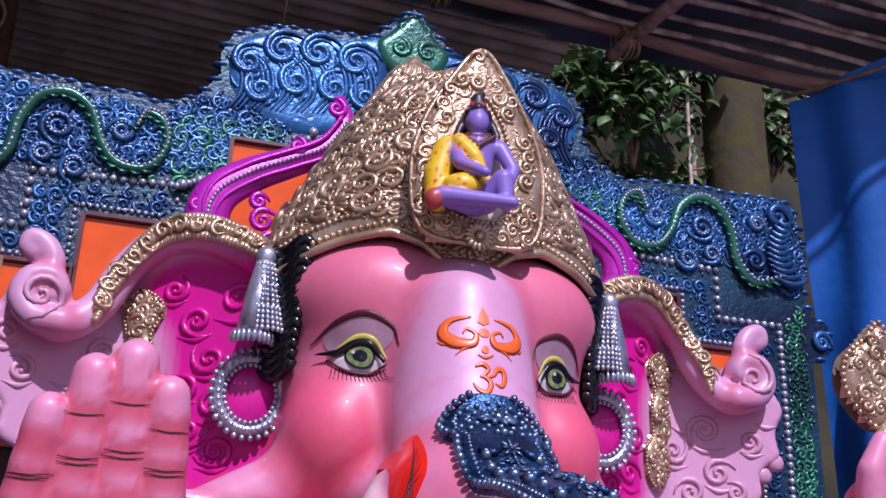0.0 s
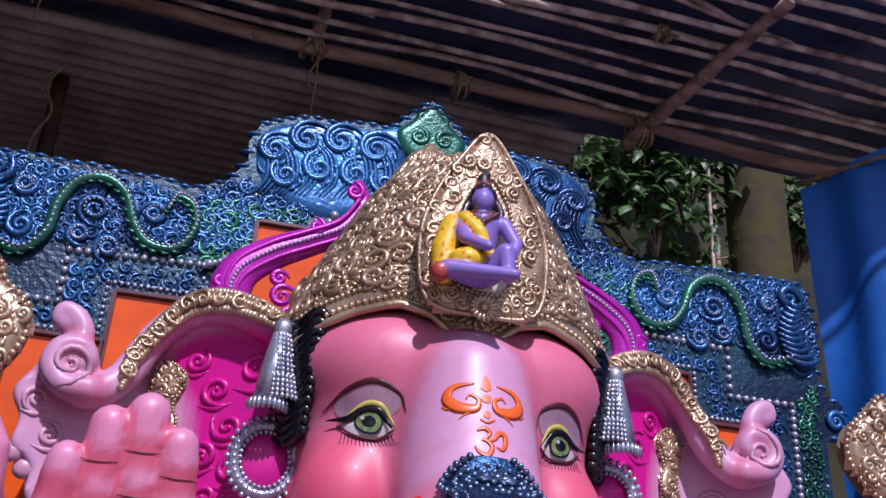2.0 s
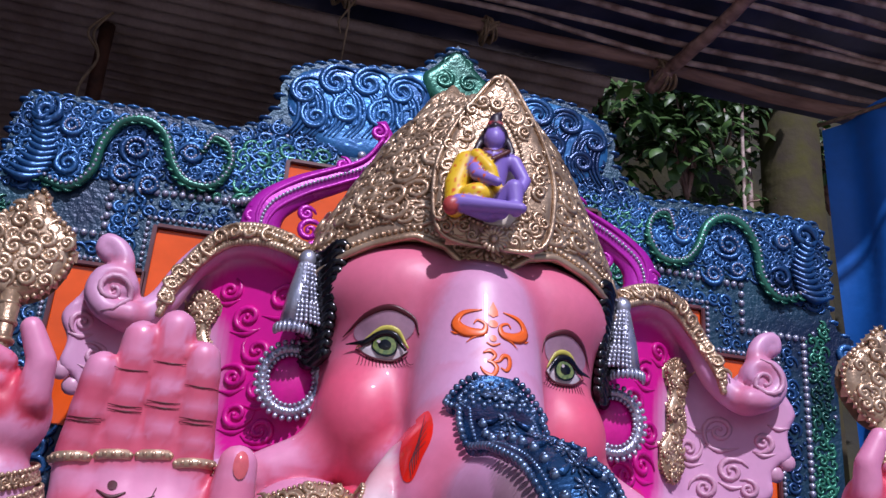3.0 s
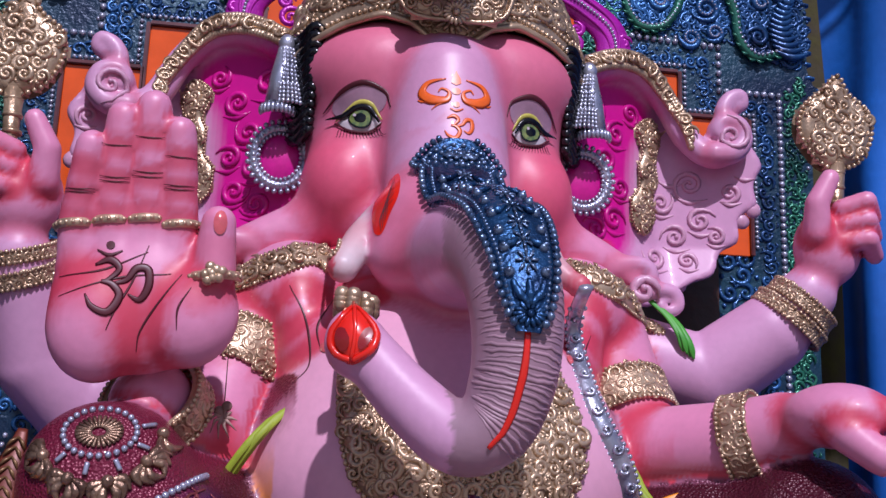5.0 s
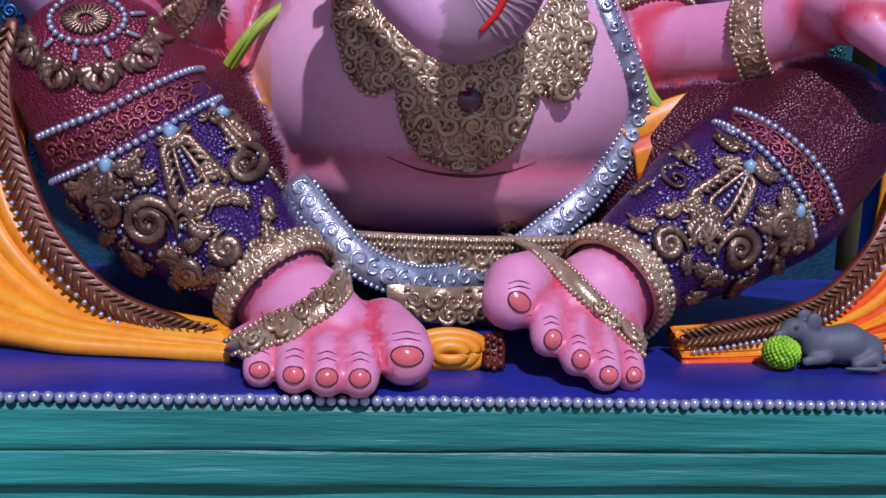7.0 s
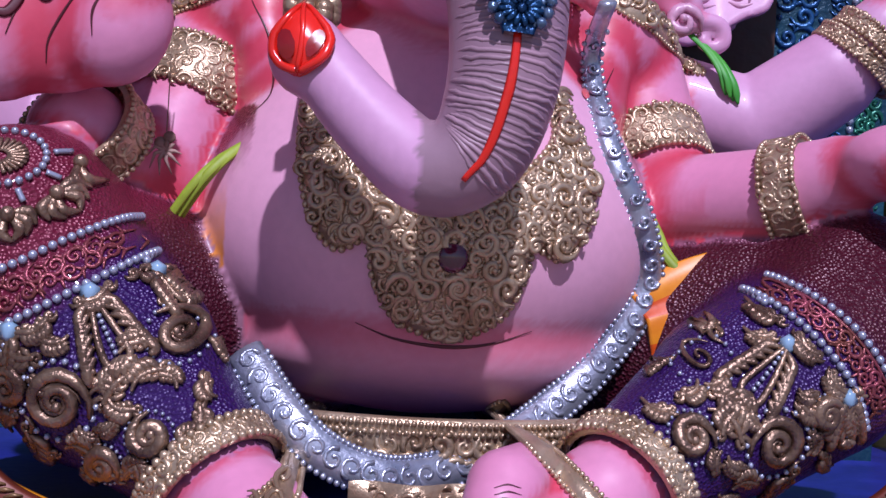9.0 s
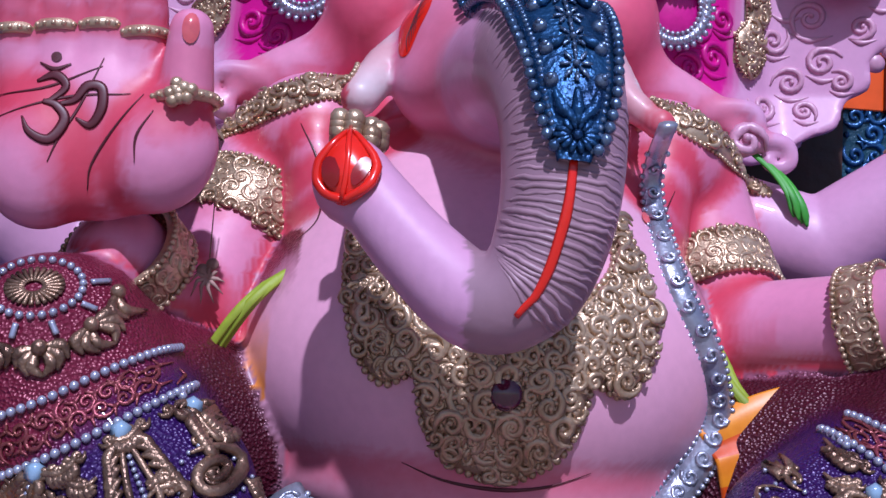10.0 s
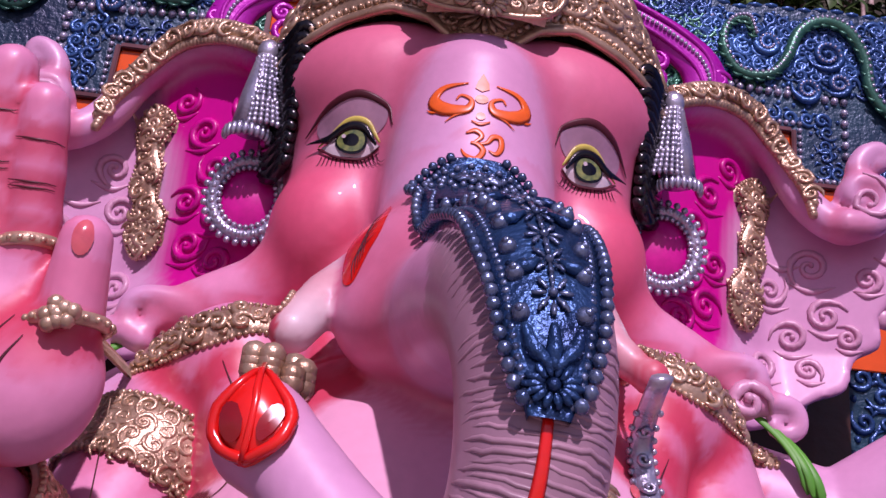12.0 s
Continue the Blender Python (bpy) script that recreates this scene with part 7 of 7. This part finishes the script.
# rolled cloth end between the feet
th = tagged(empty("cloth_end"), "rolled orange cloth end between the feet", "cloth")
sh = Shape()
for k in range(3):
    sh.tube([(-0.05 + (0.095 - 0.03 * k) * math.cos(t), 3.46 - 0.012 * k, 0.385 + (0.045 - 0.014 * k) * math.sin(t)) for t in np.linspace(0, 2 * math.pi, 30)], 0.017, 8)
sh.make("roll", CLOTH_SAFFRON, th)
sh = Shape()
sh.tube([(0.06, 3.47, 0.43), (0.065, 3.45, 0.39), (0.06, 3.42, 0.355)], 0.03, 8, 0.5)
for k in range(14):
    sh.ball((0.045 + 0.016 * (k % 3), 3.435 - 0.01 * (k // 5), 0.43 - 0.006 * k), 0.008, 6, 4)
sh.make("border", BORDER_BROWN, th)

# ---- mouse and green sweet ----
c = Clay((-0.2, -0.15, -0.01), (0.24, 0.15, 0.2), 0.0055)
grey = (0.1, 0.1, 0.125)
c.limb([(-0.02, 0, 0.055), (0.08, 0.0, 0.06), (0.14, 0, 0.045)], [0.045, 0.058, 0.045], grey, 0.02)
c.limb([(-0.03, 0, 0.085), (-0.085, -0.01, 0.1)], [0.038, 0.03], grey, 0.02)
c.limb([(-0.085, -0.01, 0.1), (-0.135, -0.02, 0.085)], [0.026, 0.009], grey, 0.015)
for y in (-0.03, 0.03):
    c.egg((-0.035, y, 0.125), (0.024, 0.01, 0.026), grey, 0.006)
    c.limb([(0.0, y * 1.2, 0.03), (-0.06, y - 0.02, 0.02)], [0.02, 0.012], grey, 0.01)
    c.limb([(0.13, y * 1.5, 0.03), (0.08, y * 1.9, 0.014)], [0.028, 0.014], grey, 0.01)
c.limb([(0.17, 0, 0.03), (0.2, -0.04, 0.012), (0.12, -0.09, 0.01), (0.04, -0.085, 0.01)], [0.012, 0.01, 0.008, 0.005], grey, 0.008)
c.egg((-0.088, -0.037, 0.108), (0.008, 0.007, 0.009), (0.002, 0.002, 0.002), 0.002)
v, q, col, _ = c.surface()
me = bpy.data.meshes.new("mouse_figure")
me.from_pydata(v.tolist(), [], q.tolist())
me.polygons.foreach_set("use_smooth", [True] * len(q))
att = me.color_attributes.new("paint", "FLOAT_COLOR", "POINT")
att.data.foreach_set("color", np.column_stack([col, np.ones(len(col))]).astype(np.float32).ravel())
me.materials.append(PAINT_DULL)
mouse = new("mouse_figure", me)
mouse.location = (0.985, 3.55, 0.342)
tagged(mouse, "small grey plaster mouse figure on the platform", "figure")
sh = Shape()
r = random.Random(2)
for k in range(220):
    z = 1 - 2 * (k + 0.5) / 220
    a = k * 2.399
    q = math.sqrt(1 - z * z)
    sh.ball((0.047 * q * math.cos(a), 0.047 * q * math.sin(a), 0.04 * z), r.uniform(0.005, 0.008), 5, 4)
sh.ball((0, 0, 0), (0.047, 0.047, 0.04), 14, 9)
ball = sh.make("sweet", LIME_GREEN)
ball.location = (0.855, 3.5, 0.386)
tagged(ball, "round bright green grainy sweet beside the mouse", "sweet")

# hanging charm on a thread
th = tagged(empty("charm", (-0.7, 4.03, 1.26)), "dark hanging charm on a thin thread", "charm")
sh = Shape()
sh.tube([(0, 0, 0.3), (0.0, 0, 0.05)], 0.0015, 4)
sh.make("thread", ROPE, th)
sh = Shape()
sh.ball((0.008, 0, 0.035), 0.016, 8, 6)
sh.ball((-0.014, 0, 0.02), 0.016, 8, 6)
for k in range(9):
    a = k * 0.7
    sh.tube([(0, 0, 0), (0.025 * math.cos(a), -0.01, 0.025 * math.sin(a)), (0.045 * math.cos(a + 0.3), -0.01, 0.045 * math.sin(a + 0.3) - 0.02)], [0.009, 0.005, 0.001], 5)
sh.make("pods", BARK, th)


# ---- roof, poles, tarpaulins, hillside ----
def wavy(a, b, n, amp, seed):
    t = np.linspace(0, 1, n)
    p = np.outer(1 - t, a) + np.outer(t, b)
    return p + np.array([[0, amp * noise.noise((k * 0.35, seed, 0.3)), amp * noise.noise((k * 0.35, seed, 7.1))] for k in range(n)])


def pole(name, a, b, r, mat, label, seed, group, category="pole", knots=True):
    sh = Shape()
    n = 26
    L = np.linalg.norm(np.array(b) - np.array(a))
    path = wavy(a, b, n, 0.012 + 0.004 * L, seed)
    rad = [r * (1 - 0.15 * k / n + 0.1 * noise.noise((k * 0.9, seed, 2))) for k in range(n)]
    sh.tube(path, rad, 8, 1, (0.1, 0.9, 0.3))
    if knots:
        rr = random.Random(seed)
        for k in range(4):
            i = rr.randrange(2, n - 2)
            sh.ball(path[i] + np.array((0, -0.5 * r, -0.4 * r)), r * 0.6, 7, 5)
    return tagged(sh.make(name, mat), label, category, group)


ROOF_Z = lambda y: 4.63 + 0.10 * (5.65 - y)
sh = Shape()
sh.grid(np.array([[(x, y, ROOF_Z(y) + 0.09 + 0.03 * noise.noise((x * 1.5, y * 4, 0)) - 0.03 * (x + 1) * 0.5) for x in np.linspace(-6, 6, 90) for y in [5.95 - (1.0 + 0.32 * min(2.4, max(0.0, x - 0.2))) * v]] for v in np.linspace(0, 1, 24)]))
tagged(sh.make("roof", TARP_BLACK), "black plastic sheeting over the roof battens", "roof", kind="structure")
pole("beam", (-4.2, 5.68, 4.86), (4.2, 5.58, 4.38), 0.042, BARK, "long reddish barked roof beam", 1, "roof beams")
pole("beam", (1.16, 5.7, 4.46), (1.5, 4.6, 4.66), 0.038, BARK, "barked cross pole tied to the roof beam", 2, "roof beams")
pole("beam", (-0.56, 5.66, 4.66), (-0.46, 4.62, 4.8), 0.036, BARK, "barked cross pole tied to the roof beam", 3, "roof beams")
pole("beam", (-1.9, 5.7, 4.76), (-1.8, 4.62, 4.88), 0.036, BARK, "barked cross pole tied to the roof beam", 4, "roof beams")
for k in range(8):
    y = 5.54 - 0.115 * k
    r = random.Random(k)
    pole("batten", (-4.0 + r.uniform(-0.3, 0.3), y + r.uniform(-0.03, 0.03), ROOF_Z(y) + 0.19 + r.uniform(-0.015, 0.015)), (4.2, y + r.uniform(-0.05, 0.05), ROOF_Z(y) - 0.2 + r.uniform(-0.015, 0.015)), r.uniform(0.014, 0.024), BATTEN, "thin rough wooden roof batten", 20 + k, "roof battens", "batten", False)
for k in range(4):
    y = 4.62 - 0.11 * k
    pole("batten", (0.9 + 0.2 * k, y, ROOF_Z(y) + 0.0), (4.2, y, ROOF_Z(y) - 0.14), 0.02, BATTEN, "thin rough wooden roof batten", 45 + k, "roof battens", "batten", False)
for a, b in (((0.6, 4.75, 4.75), (1.7, 4.9, 4.68)), ((0.2, 4.5, 4.8), (1.35, 4.85, 4.7)), ((-1.5, 5.2, 4.74), (-0.3, 5.35, 4.68)), ((-2.6, 5.1, 4.82), (-1.3, 5.3, 4.73))):
    pole("batten", a, b, 0.016, BATTEN, "split pale bamboo lath under the roof", 60 + int(a[0] * 7), "bamboo laths", "lath", False)


def lashing(at, r, seed, tail=0.0, label="coir rope lashing round crossed poles"):
    th = empty("rope_lashing", at)
    rr = random.Random(seed)
    sh = Shape()
    for k in range(9):
        ax = rr.uniform(-0.9, 0.9)
        c = (rr.uniform(-0.03, 0.03), 0, rr.uniform(-0.02, 0.02))
        sh.tube([(c[0] + r * 0.9 * math.sin(ax) * math.cos(t), c[1] + r * 1.1 * math.sin(t), c[2] + r * math.cos(ax) * math.cos(t)) for t in np.linspace(0, 2 * math.pi, 20)], 0.007, 5, 1, (0.3, 0.4, 0.8))
    sh.make("turns", ROPE, th)
    if tail:
        for q in range(2):
            sh = Shape()
            sh.tube([(0.02 + 0.05 * q, -0.04, -0.03), (0.03 - 0.05 * q, -0.05, -tail * 0.5), (0.02 - 0.02 * q, -0.05, -tail * (1 - 0.35 * q))], [0.007, 0.006, 0.004], 5)
            sh.make("loose_end", ROPE, th)
    return tagged(th, label, "rope", "lashings")


lashing((-0.55, 5.64, 4.66), 0.065, 1, 0.45, "coir rope lashing with loose hanging ends")
lashing((0.21, 5.64, 4.59), 0.065, 2)
lashing((1.2, 5.62, 4.5), 0.075, 3)
lashing((-1.88, 5.64, 4.74), 0.07, 4, 0.3, "coir rope lashing with loose hanging ends")
lashing((1.05, 5.0, 4.66), 0.03, 5, 0.08)

# corrugated sheets behind the panel
for x0, x1, y0, y1, z0 in ((-5.0, 0.98, 5.78, 9.2, 4.62),):
    sh = Shape()
    ys = np.arange(y0, y1, 0.0127)
    sh.grid(np.array([[(x, y, z0 - 0.045 * (x + 1) * 0.9 - 0.03 * (y - y0) + 0.02 * math.sin(2 * math.pi * (y - y0) / 0.1)) for x in np.linspace(x0, x1, 14)] for y in ys]))
    tagged(sh.make("roof_sheet", TIN), "rusty corrugated metal roof sheet", "sheet", "roof sheets")
pole("post", (-1.74, 6.2, 0.0), (-1.8, 6.3, 4.62), 0.05, RUST, "rusty upright pipe under the sheets", 71, "rear posts", "post", False)
th = tagged(empty("hanging_wire"), "thin wire looped on the rusty pipe", "wire")
sh = Shape()
for q in range(2):
    sh.tube(spline([(-1.76, 6.13, 4.6), (-1.83 - 0.03 * q, 6.12, 4.45), (-1.78, 6.12, 4.3), (-1.84, 6.12, 4.1), (-1.8 - 0.05 * q, 6.12, 3.8)], 24), 0.007, 5)
sh.make("wire_loop", ROPE, th)
pole("post", (1.0, 6.6, 4.5), (0.85, 6.2, 0.0), 0.05, RUST, "rusty pipe end behind the panel", 75, "rear posts", "post", False)


# blue tarpaulin hung at the side
def tarp(u, v):
    x = 2.06 + 0.75 * u + 0.05 * math.sin(v * 3 + u * 4)
    y = 5.5 - 1.5 * u
    top = 4.24 + 0.2 * u + 0.35 * u * u
    fold = 0.065 * math.sin(u * 26 + 1.2 * math.sin(v * 2.2)) * (0.35 + 0.65 * v) + 0.035 * noise.noise((u * 9, v * 3, 2))
    return (x + fold, y + fold * 0.7, top * (1 - v) - 0.0 * v + 0.02)


sh = Shape()
sh.grid(np.array([[tarp(u, v) for u in np.linspace(0, 1.6, 110)] for v in np.linspace(0, 1, 60)]))
tagged(sh.make("tarpaulin", TARP_BLUE), "creased blue tarpaulin hung as side wall", "tarpaulin")
sh = Shape()
sh.tube(wavy((2.05, 5.52, 4.3), (2.6, 4.4, 4.2), 12, 0.01, 3), 0.012, 5)
tagged(sh.make("rope", ROPE), "rope along the tarpaulin's upper edge", "rope")

# left side and back: an added dark sheet stands in for deep shade
sh = Shape()
sh.grid(np.array([[(-2.75 - 0.4 * u + 0.04 * math.sin(u * 20 + v * 3), 3.2 + 4.5 * u, 4.9 * v) for u in np.linspace(0, 1, 60)] for v in np.linspace(0, 1, 20)]))
tagged(sh.make("dark_sheet_left", TARP_BLACK), "dark sheet added to keep the left side black", "wall", kind="structure")

# mossy bank with shrubs behind
sh = Shape()
sh.grid(np.array([[(x, 8.3 + 0.25 * z * 0.5 + 0.5 * noise.noise((x * 0.7, z * 0.6, 3)) + 0.12 * noise.noise((x * 3, z * 3, 5)), z) for x in np.linspace(-7, 9, 110)] for z in np.linspace(-0.3, 9, 60)]))
tagged(sh.make("backdrop", MOSS), "mossy rock bank behind the shed", "bank", kind="structure")
pole("tree_trunk", (3.05, 7.5, 0.0), (3.15, 7.7, 7.2), 0.27, MOSSY, "moss-covered tree trunk on the bank", 81, "", "tree", False)
for k, (x, y) in enumerate(((2.5, 7.3), (3.45, 7.2), (2.75, 7.7))):
    sh = Shape()
    sh.tube(wavy((x, y, 0.0), (x + 0.12, y + 0.1, 7.0), 14, 0.06, k), 0.022 if k else 0.015, 6)
    tagged(sh.make("root", BATTEN), "pale hanging root on the bank", "root", "hanging roots")


def shrub(at, spread, count, seed):
    """Stems with broad drooping leaves."""
    th = empty("shrub", at)
    rr = random.Random(seed)
    lv = Shape()
    for k in range(14):
        e = np.array((rr.uniform(-1, 1) * spread[0], rr.uniform(-1, 0.4) * spread[1], rr.uniform(-0.7, 1) * spread[2]))
        st = Shape()
        st.tube(spline([(0, 0, -spread[2]), e * 0.5 + np.array((0, 0, 0.1)), e], 8), [0.012, 0.011, 0.01, 0.009, 0.008, 0.007, 0.005, 0.003], 5)
        st.make("stem", BARK, th)
        for j in range(count // 14):
            b = e * rr.uniform(0.35, 1.05) + np.array([rr.gauss(0, 0.12) for _ in range(3)])
            L, W = rr.uniform(0.09, 0.2), rr.uniform(0.03, 0.055)
            d = np.array((rr.uniform(-1, 1), rr.uniform(-0.9, 0.2), rr.uniform(-0.9, 0.35)))
            d /= np.linalg.norm(d)
            sd = np.cross(d, (rr.uniform(-0.4, 0.4), -0.5, 1.0))
            sd /= np.linalg.norm(sd)
            up = np.cross(sd, d)
            lv.add([b, b + d * L * 0.35 + sd * W - up * 0.01, b + d * L * 0.75 + sd * W * 0.7 - up * 0.02, b + d * L - up * 0.05, b + d * L * 0.75 - sd * W * 0.7 - up * 0.02, b + d * L * 0.35 - sd * W - up * 0.01, b + d * L * 0.4 + up * 0.008, b + d * L * 0.75 - up * 0.01],
                   [(0, 1, 6), (0, 6, 5), (1, 2, 7, 6), (6, 7, 4, 5), (2, 3, 7), (7, 3, 4)])
    tagged(lv.make("leaves", LEAF, th), kind="stuff")
    return tagged(th, "leafy green shrub growing on the bank", "shrub", "bank shrubs")


shrub((2.15, 7.4, 5.3), (0.5, 0.4, 0.55), 420, 1)
shrub((2.55, 7.7, 5.7), (0.6, 0.4, 0.5), 420, 2)
shrub((1.7, 7.9, 5.6), (0.5, 0.4, 0.6), 380, 3)
shrub((3.6, 7.9, 5.6), (0.6, 0.3, 0.5), 300, 4)
shrub((2.4, 7.8, 4.7), (0.7, 0.3, 0.4), 300, 5)
